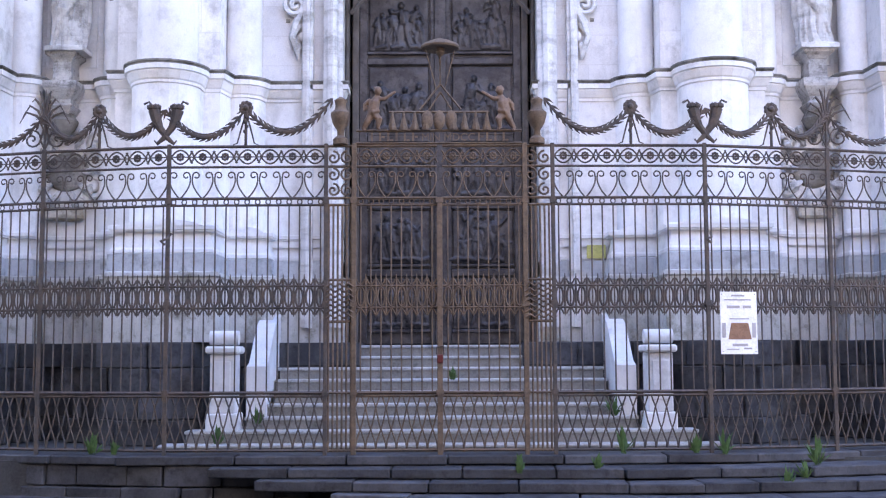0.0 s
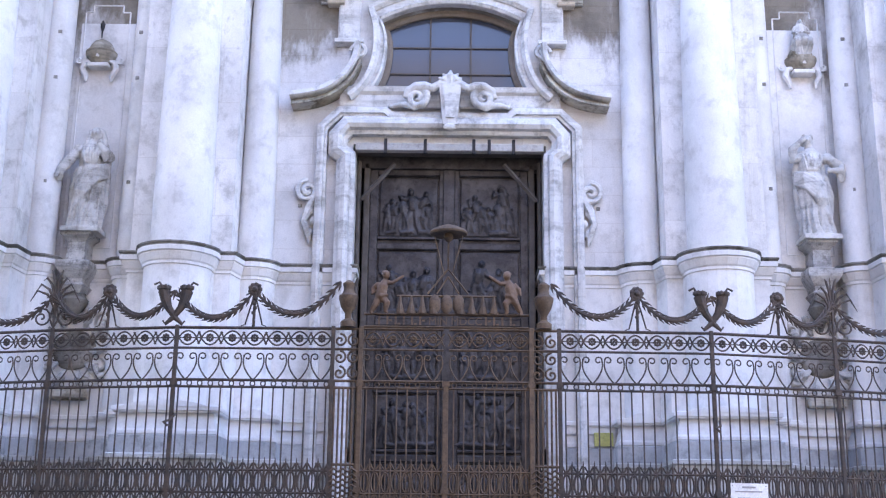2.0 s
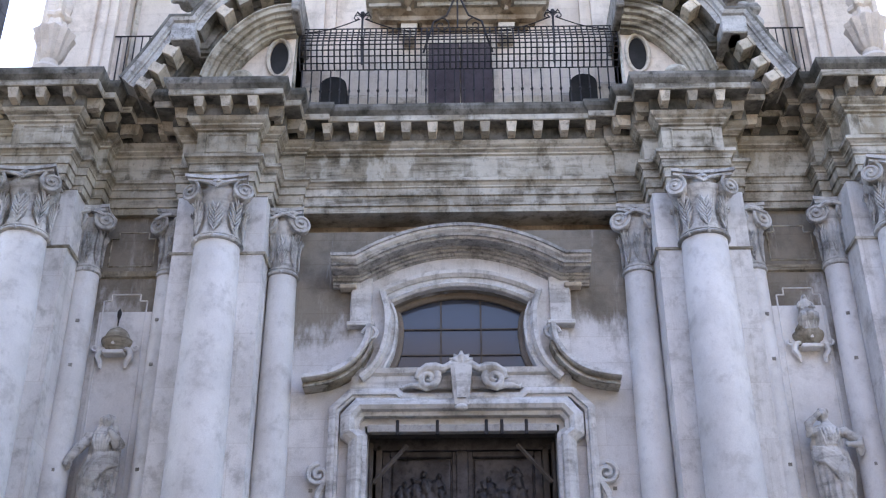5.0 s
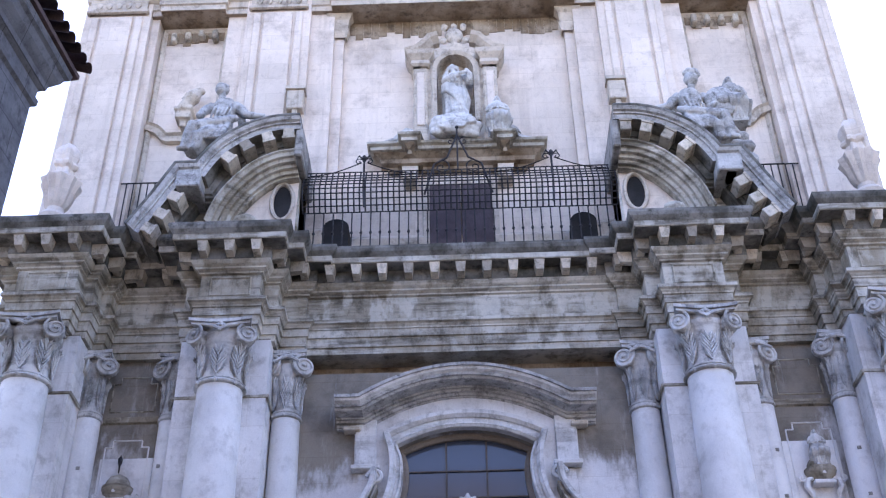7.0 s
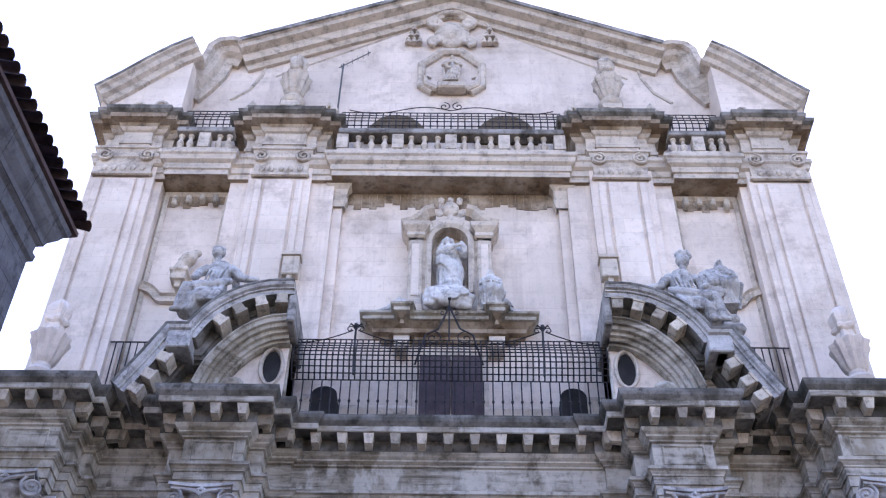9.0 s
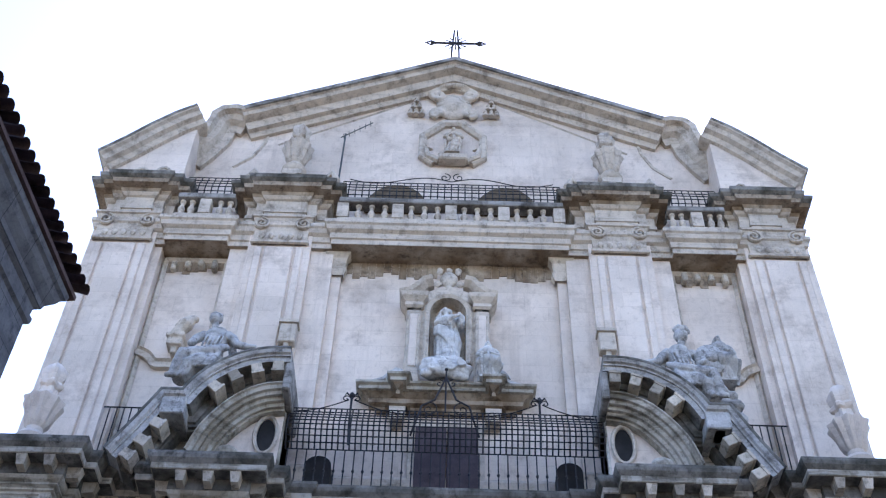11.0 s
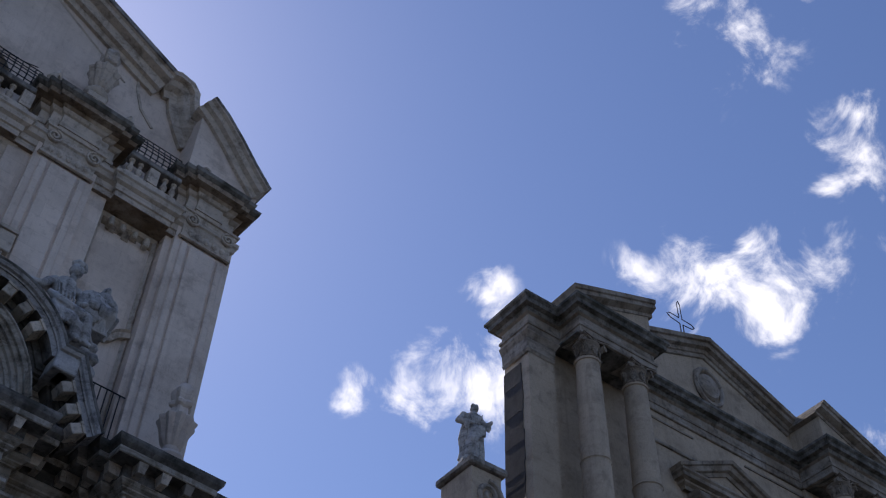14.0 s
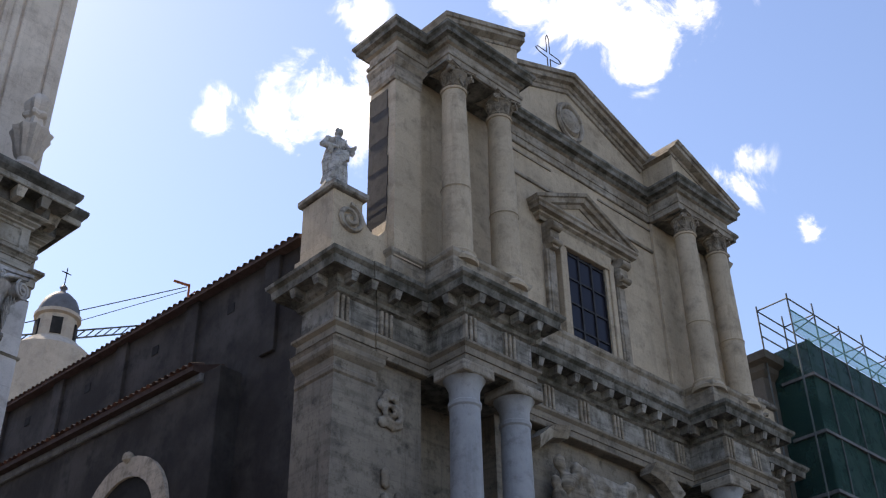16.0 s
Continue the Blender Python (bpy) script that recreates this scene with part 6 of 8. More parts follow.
    tube(bm, [(s * (3.20 + .20 * math.cos(a)), 16.22, 14.36 + .41 * math.sin(a)) for a in np.linspace(0, 2 * math.pi, 25)], .04, 6)
    part("oval_frame", bm, UPPER_TRIM, wing, smooth=True)
    bm = bmesh.new()
    lathe(bm, [(.42, 13.42), (.44, 13.5), (.34, 13.58), (.2, 13.7), (.05, 13.72)], s * 3.6, 16.35, 18)
    part("corbel_shell", bm, UPPER_TRIM, wing, smooth=True)
    bm = bbox(s * 3.78 - .3, s * 3.78 + .3, 15.75, 16.2, ZT - .02, ZT + .16, .03)
    ball(bm, (s * 3.78, 15.95, ZT + .3), .17, 1.2, .8, .8, 2)
    part("acanthus_block", bm, WEATHERED, wing)
    # Dark stone here paints the shading of the cornice's end face.
    part("cornice_return", bbox(*sorted((s * 2.80, s * 2.95)), 15.62, 17.1, 14.95, 15.6, .03), BLACKENED, wing)
    part("side_pier", bbox(*sorted((s * 2.90, s * 3.0)), 16.28, 17.1, ZT - .05, 14.95, .02), WEATHERED, wing)
    # chest-high attic volute behind
    bm = bmesh.new()
    vl = [(s * x, z) for x, z in curve_through([(4.98, 17.28), (5.14, 17.12), (5.36, 16.96)], 4) + curve_through([(5.40, 16.94), (5.84, 16.94)], 2) + curve_through([(5.88, 16.96), (6.06, 17.16), (6.31, 17.28)], 4)]
    rib(bm, vl if s > 0 else vl[::-1], [(-.14, 17.36), (-.14, 17.24), (-.02, 17.22), (.02, 17.16), (.04, 17.36)])
    part("wall_moulding", bm, UPPER_TRIM, church)

# ---- statues, brackets and urns of the church ----
for s, label in ((-1, "veiled stone saint, a hand at her neck, on a bracket"), (1, "robed stone saint, one arm raised, on a bracket")):
    x = s * 5.60
    br = thing("statue_bracket", "moulded stone bracket below a saint", "bracket", "statue brackets")
    bm = bmesh.new()
    sweep(bm, [(x - .2, 16.95), (x - .2, 16.5), (x + .2, 16.5), (x + .2, 16.95)], [(-.14, 5.14), (-.08, 5.2), (-.02, 5.28), (-.06, 5.32), (-.06, 5.38), (.0, 5.46), (.04, 5.52), (.05, 5.56), (.05, 5.64), (-.06, 5.67), (-.07, 5.94), (-.03, 6.0), (.03, 6.04), (.03, 6.10), (-.2, 6.12)], True)
    part("corbel", bm, STATUE_GREY, br)
    bm = bmesh.new()
    lathe(bm, [(.01, 4.84), (.06, 4.86), (.14, 4.93), (.19, 5.02), (.2, 5.08), (.16, 5.13), (.15, 5.18)], x, 16.74, 18)
    part("pendant", bm, CRUST_SHADE, br, "blackened pendant boss", smooth=True)
    if s < 0:
        arms = [[(-.11, .0, .78), (-.19, -.03, .66), (-.25, -.06, .56), (-.27, -.09, .51)], [(.12, .0, .78), (.19, -.02, .70), (.16, -.08, .74), (.10, -.10, .82)]]
    else:
        arms = [[(-.09, .0, .79), (-.20, -.04, .75), (-.20, -.05, .84), (-.10, -.06, .94)], [(.13, .0, .77), (.25, -.03, .68), (.22, -.09, .62), (.10, -.12, .62)]]
    saint("statue", label, Matrix.Translation((x + (.06 if s < 0 else .0), 16.66, 6.14)), 1.66, 3 + s, STATUE, arms, -s, s < 0, s)
    # carved cartouche below
    ca = thing("wall_cartouche", "carved stone cartouche with scrolls and leaves", "cartouche", "wall cartouches")
    bm = bmesh.new()
    ball(bm, (x, 16.93, 4.35), .3, 1.1, .3, 1.0, 3)
    roughen(bm, .02, 6)
    part("shield", bm, BLACKENED, ca, smooth=True)
    for q in (-1, 1):
        for (px, pz, r, f) in ((.42, 4.75, .2, 1), (.40, 4.1, .17, -1), (.22, 3.85, .12, -1)):
            bm = bmesh.new()
            tube(bm, spiral(x + q * px, pz, r, 1.5, 90, q * f, 22, 16.86), .045, 6)
            ball(bm, (x + q * px, 16.88, pz), .05, sub=1)
            part("scroll", bm, PORTAL_MARBLE, ca, smooth=True)
        for k in range(6):
            a = radians(-70 + 32 * k)
            bm = bmesh.new()
            b0, d0 = Vector((x + q * .26 * math.cos(a), 16.86, 4.38 + .36 * math.sin(a))), Vector((q * math.cos(a), -.25, math.sin(a)))
            tube(bm, [b0, b0 + d0 * .12, b0 + d0 * .24 + Vector((0, -.06, .05)), b0 + d0 * .3 + Vector((0, -.1, 0))], .05, 6, [.03, .07, .06, .015])
            part("leaf", bm, STATUE_GREY, ca, smooth=True)
    part("cartouche_base", bbox(x - .28, x + .28, 16.75, 16.95, 3.6, 3.8, .03), WEATHERED, ca)
    # small hooded shell bracket above the saint
    bk = thing("wall_bust_bracket", "small carved shell bracket on the wall", "bracket", "shell brackets")
    part("slab", bbox(x - .17, x + .17, 16.74, 16.95, 8.88, 8.95, .015), MARBLE, bk)
    for q in (-1, 1):
        bm = bmesh.new()
        tube(bm, [(x + q * .14, 16.86, 9.02), (x + q * .24, 16.86, 8.98), (x + q * .27, 16.86, 8.86), (x + q * .21, 16.86, 8.76), (x + q * .2, 16.86, 8.66)], .04, 6, [.03, .05, .05, .045, .02])
        tube(bm, spiral(x + q * .33, 9.02, .06, 1.3, 180 if q > 0 else 0, q, 14, 16.86), .02, 5)
        part("scroll_foot", bm, MARBLE, bk, smooth=True)
    bm = bmesh.new()
    ball(bm, (x, 16.78, 9.07), .085, 1, 1, .8, 2)
    part("knob", bm, MARBLE, bk, smooth=True)
    bm = bmesh.new()
    lathe(bm, [(.13, 8.96), (.2, 9.02), (.25, 9.12), (.25, 9.17), (.2, 9.19), (.19, 9.26), (.14, 9.34), (.06, 9.39), (.01, 9.4)], x, 16.92, 18)
    part("shell", bm, WEATHERED, bk, smooth=True)
    if s < 0:
        bm = bmesh.new()
        lathe(bm, [(.01, 9.40), (.015, 9.52), (.035, 9.58), (.04, 9.64), (.0, 9.72)], x, 16.84, 8)
        part("finial", bm, BLACK_IRON, bk, smooth=True)
statue("putto_statue", "small chubby stone cherub on a shell bracket", Matrix.Translation((5.60, 16.8, 9.2)), .62, 9, STATUE, seated=True)
saint("niche_statue", "robed stone figure with clasped hands in the niche", Matrix.Translation((.02, 17.08, 16.88)), 1.62, 21, STATUE, [[(-.11, .0, .78), (-.15, -.05, .68), (-.04, -.12, .70), (.13, -.12, .78)], [(.11, .0, .78), (.19, -.03, .68), (.17, -.10, .74), (.13, -.12, .80)]], -1, True, 1)
statue("angel_statue", "small kneeling stone angel beside the niche", Matrix.Translation((.80, 16.84, 16.34)), 1.0, 23, STATUE, seated=True)
bm = bmesh.new()
for k in range(22):
    ball(bm, (-.40 + .8 * ((k * 7) % 22) / 21, 16.74 + .10 * ((k * 3) % 4) / 3, 16.38 + .46 * ((k * 5) % 9) / 8 * (1 - .5 * abs(-.40 + .8 * ((k * 7) % 22) / 21) / .4)), .115 + .03 * ((k * 2) % 3), 1.15, .8, .75, 2)
for k in range(4):
    tube(bm, spiral(-.3 + .2 * k, 16.5 + .1 * (k % 2), .1, 1.3, 90, -1 if k < 2 else 1, 16, 16.64), .035, 6)
tagged(sculpt("cloud_carving", bm, STATUE, .022, None, 8), "carved stone clouds at the figure's feet", "carving")
for s, lab in ((-1, "reclining stone figure on the curved pediment"), (1, "helmeted stone figure with a shield on the curved pediment")):
    reclining(lab, s, .12 if s < 0 else 0.0, s > 0, STATUE_GREY)
statue("putto_statue", "small stone cherub beside a shield", Matrix.Translation((5.22, 16.06, 15.72)), 1.2, 44, STATUE_GREY, seated=True)
bm = bmesh.new()
ball(bm, (4.93, 15.82, 16.10), .30, 1, .35, 1.25, 3)
ball(bm, (4.95, 15.74, 16.10), .13, 1, .7, 1.1, 2)
tagged(part("stone_shield", bm, STATUE_GREY, smooth=True), "oval stone shield leaning on the figure", "shield")
bm = bmesh.new()
for k in range(14):
    ball(bm, (5.2 + .12 * math.sin(k * 2.3), 16.15 + .08 * math.cos(k * 1.7), 14.3 + .1 * k), .24 - .006 * k, 1, .9, .8, 1)
tagged(sculpt("carved_rock", bm, STATUE_GREY, .035), "rough carved rock below the cherub on the pediment", "carving")
bm = bmesh.new()
box(bm, -5.74, -5.36, 17.0, 17.36, 17.46, 17.54)
box(bm, -5.70, -5.40, 17.04, 17.36, 17.26, 17.48)
box(bm, -5.62, -5.48, 17.12, 17.36, 17.10, 17.28)
tube(bm, [(-5.56, 17.12, 17.5), (-5.50, 17.08, 17.66), (-5.40, 17.06, 17.80), (-5.34, 17.1, 17.98)], .12, 9, [.16, .13, .17, .12])
ball(bm, (-5.30, 17.12, 18.02), .12, 1.2, .8, .8, 2)
tube(bm, [(-5.60, 17.1, 17.78), (-5.48, 17.04, 17.92), (-5.30, 17.06, 17.86)], .05, 7)
tagged(sculpt("broken_bust", bm, UPPER_TRIM, .022, None, 6), "broken stone bust on a wall bracket", "bust")
for s in (-1, 1):
    urn("flaming stone urn on the corner of the main cornice", Matrix.Translation((s * 7.12, 15.75, 13.42)), 2.05, UPPER_STONE, .66)
    part_root = urn("flaming stone urn on the gallery pier", Matrix.Translation((s * 3.75, 16.9, 22.42)), 2.15, UPPER_TRIM, .66)
    bm = bmesh.new()
    lathe(bm, [(.62, -.42), (.60, -.34), (.46, -.26), (.36, -.12), (.34, .0)], 0, 0, 20)
    part("mound", bm, UPPER_TRIM, part_root, smooth=True)
    # curling stone brackets beside the gallery urn
    for q in (-1, 1):
        bm = bmesh.new()
        tube(bm, [(q * .35, 0, .0), (q * .75, 0, -.22), (q * 1.25, 0, -.24), (q * 1.55, 0, .08), (q * 1.38, 0, .30), (q * 1.22, 0, .16)], .12, 8, [.16, .14, .17, .17, .12, .06])
        part("side_scroll", bm, UPPER_TRIM, part_root, smooth=True)

# thin television aerial behind the west pier
aerial = thing("television_aerial", "thin grey television aerial on a pole", "aerial")
bm = bmesh.new()
tube(bm, [(-2.72, 17.2, 21.9), (-2.70, 17.2, 24.7)], .022, 6)
part("pole", bm, STEEL, aerial)
bm = bmesh.new()
tube(bm, [(-2.80, 17.2, 24.55), (-2.05, 17.2, 25.2)], .014, 5)
part("boom", bm, STEEL, aerial)
for k in range(6):
    bm = bmesh.new()
    t = .08 + .17 * k
    c = Vector((-2.80 + .75 * t, 17.2, 24.55 + .65 * t))
    tube(bm, [c + Vector((0, -.08, 0)), c + Vector((0, .08, 0))], .007, 4)
    part("element", bm, STEEL, aerial)

# iron cross on the gable
cross = thing("iron_cross", "black wrought-iron cross with rays on the gable", "cross")
CY = GY - .1
for x in (-.1, .1):
    bm = bmesh.new()
    tube(bm, [(x * 1.2, CY, 27.8), (x, CY, 29.0), (x * .4, CY, 30.05)], .028, 5)
    part("upright", bm, BLACK_IRON, cross)
bm = bmesh.new()
tube(bm, [(-.7, CY, 29.38), (.75, CY, 29.38)], .035, 6)
for q in (-1, 1):
    tube(bm, [(q * .55, CY, 29.38), (q * .68, CY, 29.48), (q * .85, CY, 29.38), (q * .68, CY, 29.28), (q * .55, CY, 29.38)], .025, 5)
part("crossbar", bm, BLACK_IRON, cross)
bm = bmesh.new()
for k in range(12):
    a = 2 * math.pi * k / 12
    tube(bm, [(0, CY, 29.38), (.34 * math.cos(a), CY, 29.38 + .34 * math.sin(a))], .02, 4)
part("rays", bm, BLACK_IRON, cross)
def iron_mesh(root, x0, x1, y, z0, z1, belly, step, finial=True):
    """A belly-fronted lattice of flat iron bars."""
    rows = max(3, round((z1 - z0) / step))
    n = round((x1 - x0) / step)

    def out(t):
        return y - belly * math.sin(math.pi * min(1, t * 1.05)) ** 1.2 * (1 - .35 * t)
    for k in range(n + 1):
        x = x0 + (x1 - x0) * k / n
        bm = bmesh.new()
        tube(bm, [(x, out(i / 6), z0 + (z1 - z0) * i / 6) for i in range(7)], .015, 4)
        part("bar", bm, BLACK_IRON, root)
    for i in range(rows + 1):
        t = i / rows
        bm = bmesh.new()
        tube(bm, [(x0, out(t), z0 + (z1 - z0) * t), (x1, out(t), z0 + (z1 - z0) * t)], .015, 4)
        part("rail", bm, BLACK_IRON, root)


balcony = thing("balcony_railing", "black belly-fronted wrought-iron balcony railing with lattice", "railing")
iron_mesh(balcony, -2.85, 2.88, 16.42, 14.22, 15.16, .24, .104)
for k in range(34):
    x = -2.8 + 5.65 * k / 33
    bm = bmesh.new()
    tube(bm, [(x, 16.42, 13.4), (x, 16.42, 13.72), (x, 16.42, 13.76), (x, 16.42, 13.80), (x, 16.42, 14.22)], .013, 5, [.013, .013, .03, .013, .013])
    part("bar", bm, BLACK_IRON, balcony)
for s in (-1, 1):
    bm = bmesh.new()
    tube(bm, [(s * 1.70, 16.1, 14.1), (s * 1.74, 16.28, 14.7), (s * 1.75, 16.38, 15.1), (s * 1.75, 16.38, 15.5)], .022, 5)
    for q in (-1, 1):
        tube(bm, [(s * 1.75, 16.38, 15.42), (s * 1.75 + q * .1, 16.38, 15.52), (s * 1.75 + q * .14, 16.38, 15.44)], .018, 5, [.01, .022, .006])
    ball(bm, (s * 1.75, 16.38, 15.47), .05, 1, 1, 1.5, 1)
    for q in (-1, 1):
        tube(bm, spiral(s * 1.75 + q * .1, 15.38, .08, 1.2, 0 if q < 0 else 180, -q, 14, 16.38), .012, 4)
    part("finial", bm, BLACK_IRON, balcony)
    for q in (-1, 1):
        bm = bmesh.new()
        tube(bm, [(s * 1.75 + q * 1.0 * t, 16.38, 15.38 - .32 * math.sin(math.pi * t * .5)) for t in np.linspace(.05, 1, 9)], .014, 4)
        part("swag_bar", bm, BLACK_IRON, balcony)
bm = bmesh.new()
for s in (-1, 1):
    tube(bm, [(s * .62, 16.3, 14.5), (s * .44, 16.3, 15.2), (s * .2, 16.3, 15.35), (0, 16.3, 15.9)], .02, 5)
    tube(bm, spiral(s * .3, 15.12, .16, 1.3, 90, s, 16, 16.3), .014, 4)
    tube(bm, spiral(s * .12, 15.75, .09, 1.2, 90, s, 14, 16.3), .012, 4)
tube(bm, [(0, 16.3, 15.05), (0, 16.3, 16.1)], .018, 5)
ball(bm, (0, 16.3, 16.1), .04, sub=1)
part("centre_crest", bm, BLACK_IRON, balcony)
gallery = thing("gallery_mesh", "black iron lattice guard above the stone balustrade", "railing")
for x0, x1 in ((-2.55, 2.55), (4.95, 6.2), (-6.2, -4.95)):
    iron_mesh(gallery, x0, x1, 17.0, 21.62, 22.55, .16, .16)
bm = bmesh.new()
for s in (-1, 1):
    tube(bm, [(2.4 * s * t, 16.98, 22.62 + .12 * math.sin(math.pi * t * 2)) for t in np.linspace(0, 1, 14)], .015, 4)
    tube(bm, spiral(s * .16, 22.78, .14, 1.4, 90, s, 16, 16.98), .014, 4)
part("crest", bm, BLACK_IRON, gallery)
for s in (-1, 1):
    bm = bmesh.new()
    prism(bm, [(s * 1.3 + .75 * math.cos(a), 22.0 + .95 * math.sin(a)) for a in np.linspace(0, math.pi, 12)], 17.38, 17.52)
    tagged(part("gable_lunette", bm, BRUSH, smooth=True), "dark lunette opening behind the gallery lattice", "opening", "gable lunettes", "structure")
    rail = thing("terrace_railing", "plain thin black iron railing on the terrace", "railing", "terrace railings")
    xa, xb = sorted((s * 5.3, s * 6.82))
    for k in range(12):
        x = xa + (xb - xa) * k / 11
        bm = bmesh.new()
        tube(bm, [(x, 17.0, 14.2), (x, 17.0, 15.53)], .013, 4)
        part("bar", bm, BLACK_IRON, rail)
    bm = bmesh.new()
    tube(bm, [(xa, 17.0, 15.53), (xb, 17.0, 15.53)], .02, 4)
    part("handrail", bm, BLACK_IRON, rail)

# ---- wrought-iron fence and gate ----
Z_BOT, Z_LOW, Z_MID0, Z_MID1, Z_B0, Z_B1, Z_C, Z_TOP = .50, 1.17, 2.05, 2.43, 3.33, 3.41, 3.78, 4.02


def on(path, s, z):
    p, d = path_point(path, s)
    return Vector((p.x, p.y, z))


def heart(bm, c, d, w, h, r=.009):
    for q in (-1, 1):
        pts = []
        for t in np.linspace(0, 1, 9):
            x = .5 * w * (math.sin(math.pi * t * .62) ** .9)
            pts.append((x, -h * .5 + h * .82 * t))
        for a in np.linspace(10, 330, 9):
            rr = .19 * w * (1 - .5 * a / 330)
            pts.append((.30 * w + rr * math.cos(radians(a)), h * .30 + rr * math.sin(radians(a))))
        tube(bm, [c + d * (q * x) + Vector((0, 0, z)) for x, z in pts], r, 4)


def rosette(bm, c, d, r):
    for k in range(8):
        a = 2 * math.pi * k / 8
        ball(bm, c + d * (r * .55 * math.cos(a)) + Vector((0, -.01, r * .55 * math.sin(a))), r * .3, sub=1)
    ball(bm, c + Vector((0, -.02, 0)), r * .3, sub=1)


def fence_panel(a, b, mat, label, gate=False):
    """One bay of the fence between two plan points, with all its bars, ovals, hearts and rosettes."""
    root = thing("fence_bay" if not gate else "gate_leaf", label, "fence" if not gate else "gate", "fence bays" if not gate else "gate leaves")
    a, b = Vector(a), Vector(b)
    L = (b - a).length
    d2 = (b - a).normalized()
    d = Vector((d2.x, d2.y, 0))
    P = lambda s, z: Vector((a.x + d2.x * s, a.y + d2.y * s, z))
    for z, h in ((Z_BOT + .02, .018), (Z_LOW, .02), (Z_LOW - .04, .014), (2.14, .014), (2.39, .014), (Z_B0, .014), (Z_B1, .016), (Z_C, .014), (Z_TOP, .018)):
        bm = bmesh.new()
        tube(bm, [P(0, z), P(L, z)], h, 4)
        part("rail", bm, mat, root)
    n = max(2, round(L / .125))
    for k in range(n):
        s = L * (k + .5) / n
        bm = bmesh.new()
        tube(bm, [P(s, Z_LOW), P(s, Z_B0)], .0095, 5)
        part("bar", bm, mat, root)
        bm = bmesh.new()
        s2 = L * k / n
        if k:
            tube(bm, [P(s2, 2.04), P(s2, 2.10), P(s2, 2.44), P(s2, 2.53)], .009, 5, [.004, .014, .014, .004])
        # oval ring and hook under the rail
        tube(bm, [P(s, 2.266) + d * (.044 * math.cos(t)) + Vector((0, 0, .112 * math.sin(t))) for t in np.linspace(0, 2 * math.pi, 13)], .013, 4, cap=False)
        for q in (-1, 1):
            tube(bm, [P(s, 2.06) + d * (q * .05), P(s, 2.10) + d * (q * .03), P(s, 2.14)], .010, 4)
            tube(bm, [P(s, 2.47) + d * (q * .05), P(s, 2.43) + d * (q * .03), P(s, 2.39)], .010, 4)
        part("oval", bm, mat, root)
        bm = bmesh.new()
        # crossing diamonds at the foot
        w = L / n
        for q in (-1, 1):
            pts = [P(s, Z_BOT) + d * (-q * w * .52), P(s, .62) + d * (-q * w * .40), P(s, .82) + d * (q * w * .18), P(s, 1.0) + d * (q * w * .50), P(s, Z_LOW - .03) + d * (q * w * .10)]
            tube(bm, pts, .009, 4)
        part("lattice", bm, mat, root)
        bm = bmesh.new()
        tube(bm, [P(s, Z_B0 + .04) + d * (.028 * math.cos(t)) + Vector((0, 0, .03 * math.sin(t))) for t in np.linspace(0, 2 * math.pi, 9)], .008, 4, cap=False)
        part("ring", bm, mat, root)
    m = max(1, round(L / .265))
    for k in range(m):
        s = L * (k + .5) / m
        bm = bmesh.new()
        heart(bm, P(s, 3.58), d, L / m * .92, .34)
        part("heart_scroll", bm, mat, root)
        bm = bmesh.new()
        rosette(bm, P(s, 3.90), d, .062)
        tube(bm, [P(s, 3.90) + d * (-L / m * .5), P(s, 3.90) + d * (L / m * .5)], .007, 4)
        part("rosette", bm, mat, root)
        bm = bmesh.new()
        for q in (-1, 1):
            tube(bm, [P(s, 3.90) + d * (L / m * (t - .5)) + Vector((0, 0, q * .10 * math.copysign(abs(math.cos(math.pi * (t - .5) * 1.18)) ** .7, math.cos(math.pi * (t - .5) * 1.18)) - q * .018)) for t in np.linspace(-.04, 1.04, 13)], .010, 4)
        part("guilloche", bm, mat, root)
    return root


def fence_post(x, y, mat=IRON, top=Z_TOP + .03, r=.023):
    root = thing("fence_post", "square rusted wrought-iron fence post", "post", "fence posts")
    part("shaft", bbox(x - r, x + r, y - r, y + r, Z_BOT - .04, top, .006), mat, root)
    for z in (1.17, 2.18, 3.38):
        part("collar", bbox(x - r - .012, x + r + .012, y - r - .012, y + r + .012, z - .03, z + .03, 0), mat, root)
    return root


for i, (a, b) in enumerate(zip(FENCE, FENCE[1:])):
    if a[0] == -1.33:
        continue
    fence_panel(a, b, IRON, "rusted wrought-iron fence bay with hearts and rosettes")
for x, y in FENCE:
    fence_post(x, y)
for s in (-1, 1):
    for x in (.99,):
        fence_post(s * x - .015, 13.1, GATE_IRON, 4.05, .028)
fence_post(-.015, 13.08, GATE_IRON, 3.4, .032)


